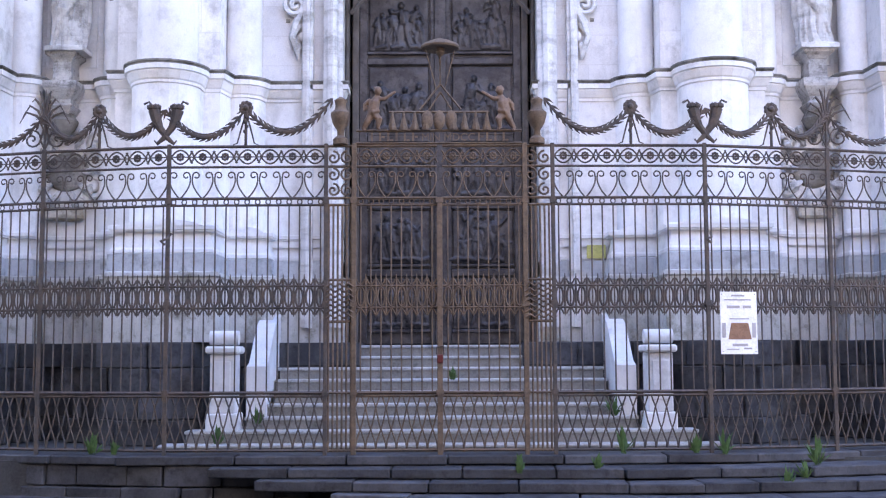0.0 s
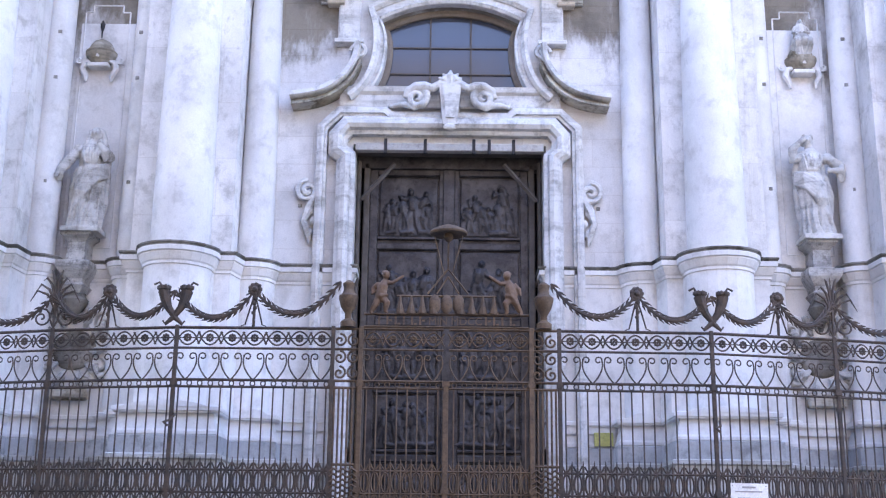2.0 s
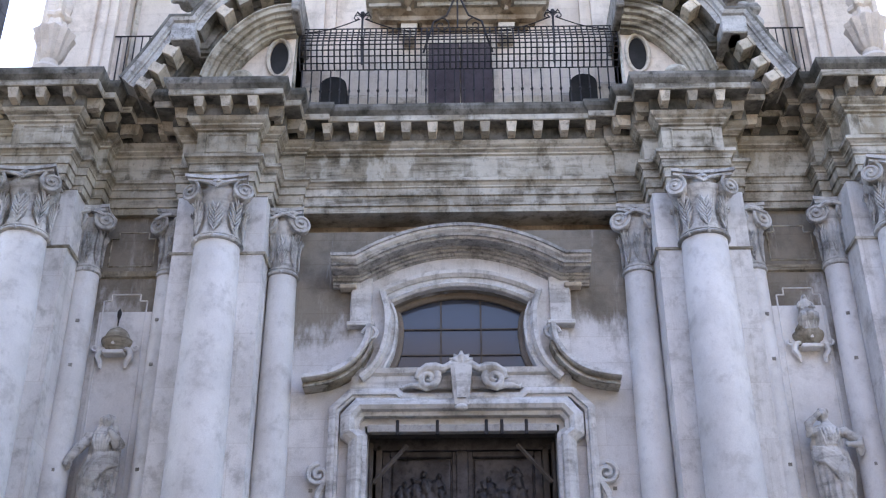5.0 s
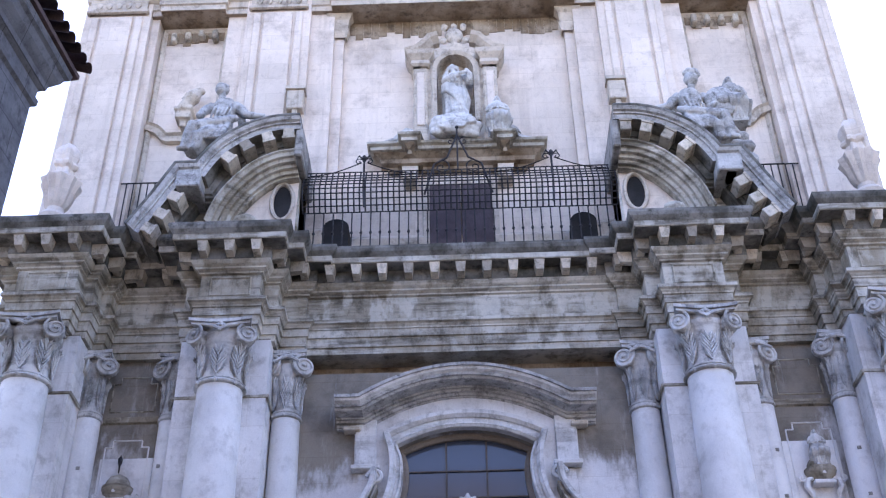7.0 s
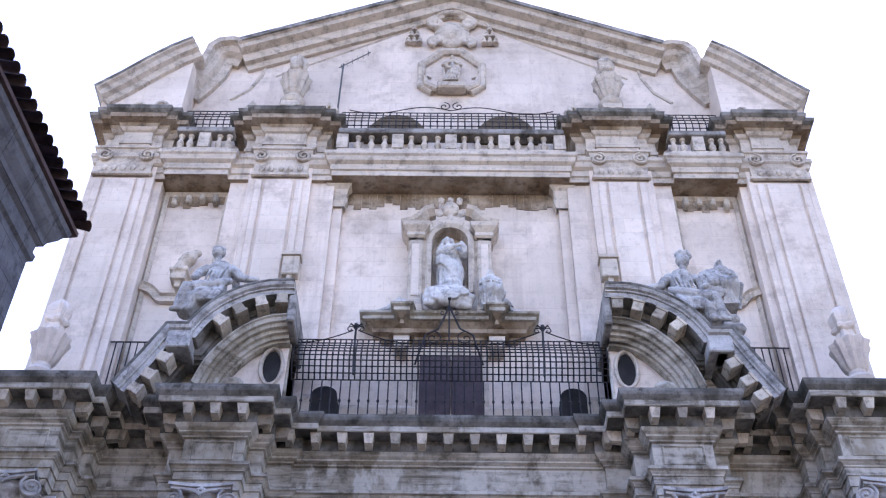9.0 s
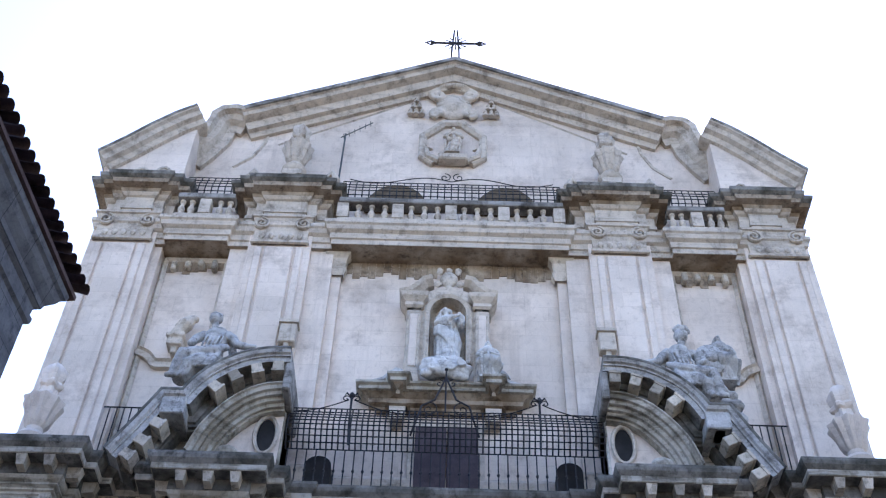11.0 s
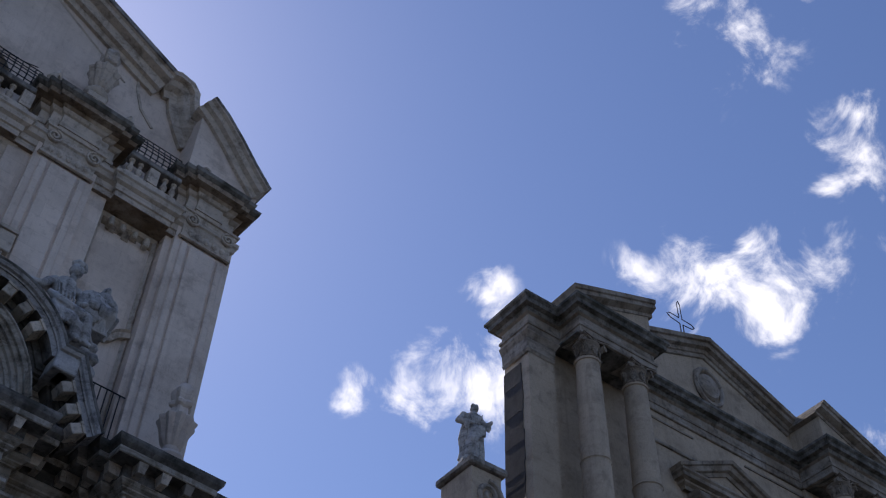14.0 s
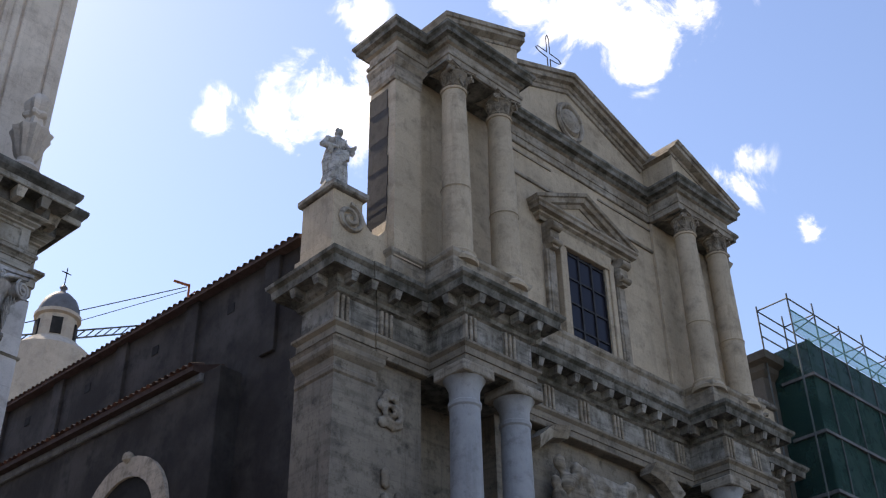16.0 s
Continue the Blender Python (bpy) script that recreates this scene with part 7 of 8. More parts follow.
def gate_side(x0, x1):
    root = thing("gate_pier", "narrow iron pier of thin bars with a chevron panel", "gate", "gate piers")
    for k in range(6):
        x = x0 + (x1 - x0) * (k + .5) / 6
        bm = bmesh.new()
        tube(bm, [(x, 13.1, Z_BOT), (x, 13.1, Z_B0)], .013, 5)
        part("bar", bm, GATE_IRON, root)
    for k in range(7):
        z = 2.02 + .06 * k
        bm = bmesh.new()
        tube(bm, [(x0 + (x1 - x0) * t, 13.07, z + (.035 if j % 2 else 0)) for j, t in enumerate(np.linspace(0, 1, 7))], .013, 4)
        part("chevron", bm, GATE_IRON, root)
    for z in (Z_BOT + .02, 1.17, 1.98, 2.46, Z_B0, Z_B1, Z_C, Z_TOP):
        bm = bmesh.new()
        tube(bm, [(x0, 13.1, z), (x1, 13.1, z)], .016, 4)
        part("rail", bm, GATE_IRON, root)
    for q in (-1, 1):
        for z in (3.5, 3.68, 3.88):
            bm = bmesh.new()
            tube(bm, spiral((x0 + x1) / 2 + q * .08, z, .075, 1.4, 90, q, 16, 13.08), .013, 4)
            part("scroll", bm, GATE_IRON, root)
    xm = (x0 + x1) / 2
    # urn of the pier, from which the garland hangs
    bm = bmesh.new()
    lathe(bm, [(.09, 4.04), (.09, 4.1), (.04, 4.14), (.04, 4.2), (.09, 4.28), (.115, 4.38), (.115, 4.41), (.07, 4.45), (.06, 4.50), (.075, 4.56), (.02, 4.6)], xm, 13.1, 16)
    part("urn", bm, GATE_IRON, root, smooth=True)
    return root


gate_side(-1.32, -1.01)
gate_side(.97, 1.28)
for a, b in (((-.985, 13.1), (-.045, 13.1)), ((.02, 13.1), (.96, 13.1))):
    leaf = fence_panel(a, b, GATE_IRON, "brown wrought-iron gate leaf, closed", True)
# crest of the gate: band of letters, tassels, cherubs and a lamp
crest = thing("gate_crest", "brown iron gate crest with tassels and worn letters", "gate crest")
bm = bmesh.new()
for z in (4.05, 4.20):
    tube(bm, [(-.98, 13.1, z), (.95, 13.1, z)], .016, 4)
part("rail", bm, GATE_IRON, crest)
for k in range(17):
    x = -.80 + .096 * k
    if 5 < k < 13:
        continue
    bm = bbox(x - .012, x + .012, 13.08, 13.1, 4.075, 4.175, 0)
    if k % 3:
        box(bm, x + .02, x + .055, 13.08, 13.1, 4.075 + .04 * (k % 2), 4.095 + .04 * (k % 2))
    part("letter_bar", bm, GATE_IRON, crest)
txt = bpy.data.curves.new("inscription", "FONT")
txt.body, txt.size, txt.extrude, txt.align_x = "MIN MDCC", .125, .008, "CENTER"
txt_ob = new("inscription", txt)
dg = bpy.context.evaluated_depsgraph_get()
txt_me = bpy.data.meshes.new_from_object(txt_ob.evaluated_get(dg))
bpy.data.objects.remove(txt_ob)
txt_me.materials.append(GATE_IRON)
ins = new("inscription", txt_me)
ins.parent = crest
ins.matrix_world = Matrix.Translation((.09, 13.09, 4.08)) @ Matrix.Rotation(radians(90), 4, "X")
for k in range(8):
    x = (-.56, -.43, -.30, -.17, .15, .28, .41, .54)[k]
    bm = bmesh.new()
    lathe(bm, [(.012, 4.42), (.02, 4.36), (.03, 4.3), (.055, 4.22), (.05, 4.2)], x, 13.09, 8)
    part("tassel", bm, GATE_IRON, crest, smooth=True)
for k in range(3):
    bm = bmesh.new()
    ball(bm, (-.155 + .14 * k, 13.08, 4.32), .075, .95, .4, 1.6, 2)
    part("oval_shield", bm, GATE_IRON, crest, smooth=True)
bm = bmesh.new()
tube(bm, [(-.6, 13.1, 4.42), (.57, 13.1, 4.42)], .014, 4)
for s in (-1, 1):
    tube(bm, [(s * .24, 13.1, 4.45), (0, 13.1, 4.75), (0, 13.1, 5.1)], .012, 4)
    tube(bm, [(s * .13, 13.1, 4.45), (0, 13.1, 4.66)], .01, 4)
    tube(bm, [(s * .17, 13.1, 5.16), (s * .05, 13.1, 4.7)], .008, 4)
part("stay", bm, GATE_IRON, crest)
for s in (-1, 1):
    bm = bmesh.new()
    x = s * .76 - .02
    tube(bm, [(x + s * .02, 13.06, 4.38), (x, 13.055, 4.45), (x - s * .02, 13.05, 4.53), (x - s * .035, 13.05, 4.60)], .06, 9, [.062, .068, .062, .03])
    ball(bm, (x - s * .05, 13.04, 4.66), .05, .95, 1, 1.12, 2)
    for k in range(5):
        ball(bm, (x - s * .04 + .028 * math.cos(k * 1.3), 13.05, 4.685 + .022 * math.sin(k * 1.3)), .022, sub=1)
    tube(bm, [(x - s * .05, 13.05, 4.57), (x - s * .13, 13.03, 4.56), (x - s * .20, 13.03, 4.61), (x - s * .26, 13.03, 4.65)], .03, 7, [.03, .028, .022, .016])
    tube(bm, [(x + s * .03, 13.06, 4.56), (x + s * .10, 13.06, 4.50), (x + s * .11, 13.05, 4.42)], .028, 7, [.032, .026, .017])
    tube(bm, [(x - s * .01, 13.06, 4.38), (x - s * .07, 13.02, 4.32), (x - s * .05, 13.04, 4.22), (x - s * .08, 13.02, 4.20)], .04, 8, [.05, .042, .026, .016])
    tube(bm, [(x + s * .03, 13.06, 4.38), (x + s * .07, 13.05, 4.30), (x + s * .12, 13.06, 4.21), (x + s * .10, 13.03, 4.19)], .04, 8, [.05, .042, .026, .016])
    tube(bm, [(x + s * .06, 13.07, 4.46), (x - s * .0, 13.0, 4.40), (x - s * .07, 13.03, 4.42)], .025, 6)
    tagged(sculpt("cherub_statue", bm, COPPER, .011, None, s), "brown metal cherub standing on the gate", "statue", "gate cherubs")
lamp = thing("gate_lamp", "flat round brown metal lamp over the gate", "lamp")
bm = bmesh.new()
lathe(bm, [(.01, 5.30), (.10, 5.27), (.21, 5.22), (.23, 5.19), (.22, 5.17), (.10, 5.18), (.01, 5.19)], 0, 13.1, 24)
part("shade", bm, GATE_IRON, lamp, smooth=True)
bm = bmesh.new()
lathe(bm, [(.05, 5.18), (.06, 5.13), (.03, 5.09), (.01, 5.08)], 0, 13.1, 10)
part("socket", bm, GATE_IRON, lamp, smooth=True)
lock = thing("gate_lock", "rusty red padlock and chain on the gate", "padlock")
part("body", bbox(-.05, .02, 13.02, 13.06, 1.5, 1.6, .008), LOCK_RED, lock)
bm = bmesh.new()
tube(bm, [(-.05, 13.04, 1.6), (-.05, 13.04, 1.68), (.02, 13.04, 1.70), (.03, 13.04, 1.6)], .012, 5)
part("shackle", bm, IRON, lock)


def garland(p, q, sag):
    """A hanging iron garland of overlapping leaves between two points."""
    p, q = Vector(p), Vector(q)
    root = thing("iron_garland", "iron garland of leaves hanging above the fence", "garland", "fence garlands")
    n = 15
    pts = [p.lerp(q, i / n) - Vector((0, 0, sag * (1 - (2 * i / n - 1) ** 2))) for i in range(n + 1)]
    bm = bmesh.new()
    tube(bm, pts, .02, 6, [.012 + .013 * math.sin(math.pi * i / n) for i in range(n + 1)])
    part("stem", bm, IRON, root)
    for i in range(n):
        d = (pts[i + 1] - pts[i]).normalized()
        nrm = Vector((-d.z, 0, d.x))
        for s in (-1, 1):
            bm = bmesh.new()
            c = pts[i]
            tube(bm, [c, c + d * .05 + nrm * s * .028, c + d * .11 + nrm * s * .05], .02, 5, [.008, .016, .003])
            part("leaf", bm, IRON, root)
    return root


def fz(x):
    """Depth of the fence line at x."""
    for (ax, ay), (bx, by) in zip(FENCE, FENCE[1:]):
        if ax <= x <= bx:
            return ay + (by - ay) * (x - ax) / (bx - ax)
    return 13.1


def rosette_finial(x):
    y = fz(x)
    root = thing("fence_finial", "iron rosette finial with spread leaves on the fence", "finial", "fence finials")
    bm = bmesh.new()
    for k in range(9):
        a = 2 * math.pi * k / 9
        ball(bm, (x + .06 * math.cos(a), y - .01, 4.48 + .06 * math.sin(a)), .032, sub=1)
    ball(bm, (x, y - .03, 4.48), .04, sub=1)
    sculpt("rosette", bm, IRON, .007, root)
    bm = bmesh.new()
    tube(bm, [(x, y, 4.44), (x, y, 4.03)], .018, 5)
    for q in (-1, 1):
        tube(bm, [(x, y, 4.42), (x + q * .05, y, 4.25), (x + q * .10, y, 4.06), (x + q * .15, y, 4.04)], .010, 5, [.012, .011, .009, .006])
    for k in range(4):
        ball(bm, (x + .012 * (-1) ** k, y - .01, 4.38 - .06 * k), .03 - .003 * k, 1, 1, 1.3, 1)
    part("stem", bm, IRON, root)


def horn_finial(x):
    y = fz(x)
    root = thing("fence_finial", "pair of crossed iron cornucopias on the fence", "finial", "cornucopia finials")
    for s in (-1, 1):
        bm = bmesh.new()
        pts = [(x - s * .13, y, 4.10), (x - s * .10, y, 4.06), (x - s * .02, y, 4.13), (x + s * .07, y, 4.25), (x + s * .115, y, 4.36), (x + s * .135, y, 4.46)]
        tube(bm, pts, .04, 8, [.01, .02, .032, .045, .062, .075])
        part("horn", bm, IRON, root, smooth=True)
        bm = bmesh.new()
        for k in range(6):
            ball(bm, (x + s * .135 + .05 * math.cos(k * 1.05), y - .02 + .04 * math.sin(k * 1.05), 4.49), .04, sub=1)
        tube(bm, [(x + s * .16, y, 4.5), (x + s * .2, y, 4.56), (x + s * .26, y, 4.53)], .014, 4)
        part("fruit", bm, IRON, root, smooth=True)


def lyre_finial(x):
    y = fz(x)
    root = thing("fence_finial", "tall iron palmette finial with drooping leaves and scrolls on the fence", "finial", "palmette finials")
    for s in (-1, 1):
        bm = bmesh.new()
        tube(bm, spiral(x + s * .15, 4.17, .11, 1.5, 90, s, 18, y), .012, 5)
        tube(bm, [(x, y, 4.05), (x + s * .05, y, 4.16), (x + s * .02, y, 4.30), (x + s * .06, y, 4.38)], .012, 5)
        part("scroll", bm, IRON, root)
        for k, (dx, top, end) in enumerate(((.30, 4.50, 4.36), (.24, 4.58, 4.48), (.16, 4.66, 4.62), (.07, 4.72, 4.76))):
            bm = bmesh.new()
            tube(bm, [(x, y, 4.34), (x + s * dx * .35, y - .01, 4.34 + (top - 4.34) * .75), (x + s * dx * .75, y - .02, top), (x + s * dx, y - .02, end)], .014, 5, [.01, .017, .015, .004])
            part("leaf", bm, IRON, root)
    bm = bmesh.new()
    tube(bm, [(x, y, 4.03), (x, y, 4.34), (x, y, 4.78)], .014, 5, [.014, .02, .004])
    part("stem", bm, IRON, root)


# the sequence of finials along each wing, and garlands between them
for s, xs in ((-1, (1.16, 2.27, 3.21, 4.03, 4.72, 5.9)), (1, (1.11, 2.22, 3.10, 3.92, 4.62, 5.8))):
    kinds = (None, rosette_finial, horn_finial, rosette_finial, lyre_finial, horn_finial)
    for k, fn in zip(xs, kinds):
        if fn:
            fn(s * k)
    for a, b in zip(xs, xs[1:]):
        garland((s * a + (.0 if a > 1.2 else s * .1), fz(s * a) - .02, 4.46 if a > 1.2 else 4.58), (s * b, fz(s * b) - .02, 4.46), .33 if b - a > .9 else .3)

# poster and small plates
poster = thing("poster", "white printed paper notice with a brown picture tied to the fence", "poster")
poster.matrix_world = Matrix.Translation((3.22, 13.155, 0)) @ Matrix.Rotation(radians(11.7), 4, "Z")
part("sheet", bbox(0, .455, -.006, .004, 1.59, 2.31, 0), PAPER, poster)
bm = bmesh.new()
prism(bm, [(.09, 1.76), (.38, 1.76), (.34, 1.95), (.13, 1.95)], -.011, -.0075)
part("picture", bm, PRINT, poster)
for x0, x1, z, h in ((.14, .30, 2.255, .02), (.05, .38, 2.21, .014), (.08, .24, 2.12, .03), (.28, .38, 2.12, .03), (.11, .35, 1.99, .014), (.14, .33, 1.68, .03), (.07, .22, 1.64, .012), (.28, .38, 1.645, .02), (.015, .06, 1.78, .17), (.39, .435, 1.78, .17)):
    part("print_bar", bbox(x0, x1, -.0105, -.0075, z, z + h, 0), INK, poster)
for x, z in ((.02, 2.28), (.43, 2.28), (.02, 1.62), (.43, 1.62)):
    bm = bmesh.new()
    tube(bm, [(x, -.01, z), (x, .03, z)], .006, 5)
    part("wire_tie", bm, STEEL, poster)
tagged(part("wall_plate", bbox(2.18, 2.46, 16.94, 16.985, 3.02, 3.22, .006), YELLOW), "faded yellow plate on the church wall", "plate")
for s in (-1, 1):
    hook = thing("wall_lantern_hook", "small dark iron hook on the fence post", "hook", "fence hooks")
    bm = bmesh.new()
    x = s * 3.12
    tube(bm, [(x, 13.1, 3.0), (x - .02, 12.98, 2.93), (x - .08, 12.94, 2.90), (x - .03, 12.95, 2.86)], .016, 5)
    part("hook", bm, IRON, hook)

# stair newels and side walls
for s in (-1, 1):
    nw = thing("stair_newel", "white marble newel block with scroll at the stair foot", "newel", "stair newels")
    x = s * 2.88
    part("base", bbox(x - .21, x + .21, 15.02, 15.48, .40, .84, .02), MARBLE, nw)
    part("die", bbox(x - .165, x + .165, 15.06, 15.44, .84, 1.62, .015), MARBLE, nw)
    part("sunk_panel", bbox(x - .11, x + .11, 15.03, 15.06, 1.0, 1.52, .01), MARBLE, nw)
    part("cap", bbox(x - .22, x + .22, 15.0, 15.5, 1.62, 1.72, .025), MARBLE, nw)
    bm = bmesh.new()
    g = bmesh.ops.create_cone(bm, cap_ends=True, segments=16, radius1=.095, radius2=.095, depth=.38)
    bmesh.ops.transform(bm, matrix=Matrix.Translation((x, 15.2, 1.83)) @ Matrix.Rotation(radians(90), 4, "Y"), verts=g["verts"])
    part("scroll", bm, MARBLE, nw, smooth=True)
    sw = thing("stair_side_wall", "pale marble wall sloping up beside the steps", "parapet", "stair side walls")
    bm = bmesh.new()
    xa, xb = sorted((s * 2.36, s * 2.62))
    o = [(15.4, .4), (16.8, .4), (16.8, 2.2), (16.3, 2.05), (15.9, 1.75), (15.6, 1.5), (15.4, 1.45)]
    lo = [bm.verts.new((xa, y, z)) for y, z in o]
    hi = [bm.verts.new((xb, y, z)) for y, z in o]
    bm.faces.new(lo)
    bm.faces.new(hi)
    for i in range(len(o)):
        j = (i + 1) % len(o)
        bm.faces.new((lo[i], lo[j], hi[j], hi[i]))
    part("side_slab", bm, MARBLE, sw)
# dark masonry joints of the plinth and weeds
rw = random.Random(17)


def weed(x, y, z, size, label="green weed growing from the stone joints"):
    root = thing("weed", label, "weed", "weeds")
    for k in range(int(16 + 20 * size)):
        bm = bmesh.new()
        a, t = rw.uniform(0, 6.28), rw.uniform(.2, 1)
        tip = Vector((x + math.cos(a) * size * .45 * t, y + math.sin(a) * size * .25 * t, z + size * rw.uniform(.3, 1) * (1.1 - .5 * t)))
        b0 = Vector((x + rw.uniform(-.03, .03), y, z))
        w = rw.uniform(.012, .035)
        mid = b0.lerp(tip, .6) + Vector((0, 0, .04 * size))
        sd = Vector((-math.sin(a), math.cos(a) * .4, .3)) * w
        v = [bm.verts.new(q) for q in (b0, mid + sd, tip, mid - sd)]
        bm.faces.new(v)
        part("leaf", bm, LEAF, root)


for x, y, z, s_ in ((-4.0, 13.2, .47, .32), (-3.75, 13.2, .47, .2), (2.05, 13.0, .47, .4), (.85, 12.6, .3, .28), (3.2, 13.0, .46, .34), (4.15, 12.75, .36, .42), (3.95, 12.55, .24, .3), (3.7, 12.35, .12, .34), (1.7, 12.6, .34, .22),
                    (2.3, 15.3, .75, .4), (-2.9, 14.9, .42, .35), (.15, 15.3, 1.26, .2), (2.9, 13.1, .47, .28), (-2.4, 15.0, .7, .3)):
    weed(x, y, z, s_)

# ---- tiled building on the street's other corner ----
left_house = thing("corner_house", "grey ashlar house with moulded eaves and clay tiles", "house", at=Matrix.Translation((-5.97, 11.68, 0)) @ Matrix.Rotation(radians(-5.7), 4, "Z"))
part("wall", bbox(-3.5, 0, -18, 0, 0, 12.95, .02), GREY_WALL, left_house)
bm = bmesh.new()
sweep(bm, [(0, -18), (0, 0), (-3.5, 0)], [(0.0, 12.62), (.05, 12.66), (.06, 12.76), (.02, 12.8), (.03, 12.95), (.10, 13.0), (.12, 13.08), (.22, 13.22), (.26, 13.32), (.31, 13.36), (.33, 13.46), (-.3, 13.5)], False)
part("eaves_moulding", bm, GREY_WALL, left_house)
bm = bmesh.new()
v = [bm.verts.new(p) for p in ((.38, -18, 13.56), (.38, .42, 13.56), (-3.5, .42, 14.95), (-3.5, -18, 14.95), (.38, -18, 13.48), (.38, .42, 13.48), (-3.5, .42, 13.48), (-3.5, -18, 13.48))]
for f in ((0, 1, 2, 3), (4, 5, 6, 7), (0, 1, 5, 4), (1, 2, 6, 5), (2, 3, 7, 6), (3, 0, 4, 7)):
    bm.faces.new([v[i] for i in f])
roof = part("roof", bm, TILE, left_house, "dark clay tile roof")
tile_mesh = None
for k in range(50):
    y = .36 - .21 * k
    for j in range(2):
        if tile_mesh is None:
            bm = bmesh.new()
            lathe(bm, [(.085, 0), (.10, .45)], 0, 0, 10, 0, 180, False)
            bmesh.ops.solidify(bm, geom=bm.faces[:], thickness=.018)
            bmesh.ops.transform(bm, matrix=Matrix.Rotation(radians(90), 4, "X"), verts=bm.verts)
            ob = part("tile", bm, TILE, roof, smooth=True)
            tile_mesh = ob.data
        else:
            ob = new("tile", tile_mesh)
            ob.parent = roof
        ob.matrix_basis = Matrix.Translation((.10 - .38 * j, y, 13.78 + .13 * j)) @ Matrix.Rotation(radians(90), 4, "Z") @ Matrix.Rotation(radians(20), 4, "X") @ Matrix.Rotation(rw.uniform(-.06, .06), 4, "Y")

# ---- the second church ----
A2 = radians(-5.4)
M2W = Matrix.Translation((19.94, 16.68, 0)) @ Matrix.Rotation(A2, 4, "Z")
ch2 = thing("second_church", "beige baroque church with paired columns, pediment and dark side wall", "church", at=M2W)
UC = 6.62                     # its axis


def part2(name, bm, mat, label="", smooth=False, parent=None):
    ob = part(name, bm, mat, parent or ch2, label, smooth)
    return ob


def both(path):
    """A plan path from its axis outward (u measured from the axis), mirrored to the full front."""
    r = [(UC + u, y) for u, y in path]
    l = [(UC - u, y) for u, y in reversed(path)]
    return l + r


# lower storey: wall, corner piers, column ressauts
low = both([(4.2, 1.2), (4.25, 2.1), (7.1, 2.1), (7.1, 1.0), (8.75, 1.0), (8.75, .9), (10.02, .9), (10.02, 2.45), (9.6, 2.45)])
bm = bmesh.new()
sweep(bm, low, [(0, 0), (0, 15.4)], False)
part2("lower_wall", bm, LOW_STONE)
low_e = both([(4.45, .85), (4.45, -.5), (6.95, -.5), (6.95, .82), (8.75, .82), (8.75, .86), (10.02, .86), (10.02, 2.3), (9.5, 2.3)])
bm = bmesh.new()
sweep(bm, low_e, [(-1.2, 15.0), (0, 15.0), (.04, 15.02), (.04, 15.2), (.08, 15.21), (.08, 15.4), (.18, 15.48), (.18, 15.55), (0, 15.58)], False)
part2("architrave", bm, LOW_STONE)
bm = bmesh.new()
sweep(bm, low_e, [(0, 15.575), (0, 16.35), (.1, 16.4)], False)
part2("frieze", bm, BLACKENED, "soot-blackened frieze")
# The overhang's shade is coloured into this soffit.
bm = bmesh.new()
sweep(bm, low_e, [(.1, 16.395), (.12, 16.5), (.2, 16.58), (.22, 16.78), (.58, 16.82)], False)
part2("cornice_soffit", bm, CRUST_SHADE, "black-crusted cornice soffit, shade painted in")
bm = bmesh.new()
sweep(bm, low_e, [(.58, 16.8), (.61, 17.01), (.71, 17.09), (.73, 17.19), (-.4, 17.27)], False)
part2("cornice_lip", bm, CRUST_SHADE, "dark weathered cornice lip")
# Added dark plates that paint the shadow under the beams.
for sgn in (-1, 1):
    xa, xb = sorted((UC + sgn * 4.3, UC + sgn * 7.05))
    part2("beam_soffit", bbox(xa, xb, -.46, 2.2, 14.985, 15.05, 0), CRUST_SHADE)
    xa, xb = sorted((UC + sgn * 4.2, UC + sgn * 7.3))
    part2("beam_soffit", bbox(xa, xb, -.36, .92, 25.035, 25.1, 0), CRUST_SHADE)
ln = offset_path(low_e, .2)
for i in range(len(ln) - 1):
    a, b = ln[i], ln[i + 1]
    d = b - a
    if d.length < .5 or i in (0, len(ln) - 2):
        continue
    n = max(1, min(16, round(d.length / .75)))
    for k in range(n):
        p = a + d * ((k + .5) / n)
        ob = modillion(ch2, 0, 0, 0, 0, .24, .26, .36, BLACKENED)
        ob.matrix_world = M2W @ Matrix.Translation((p.x, p.y, 16.80)) @ Matrix.Rotation(math.atan2(d.y, d.x), 4, "Z")
        # fluted triglyph below on the frieze
        if abs(d.y) < .01 and k % 2 == 0:
            q = a + d * ((k + .5) / n)
            for w in (-.16, 0, .16):
                part2("triglyph", bbox(q.x + w - .05, q.x + w + .05, q.y + .10, q.y + .24, 15.62, 16.33, .02), TRIM2)
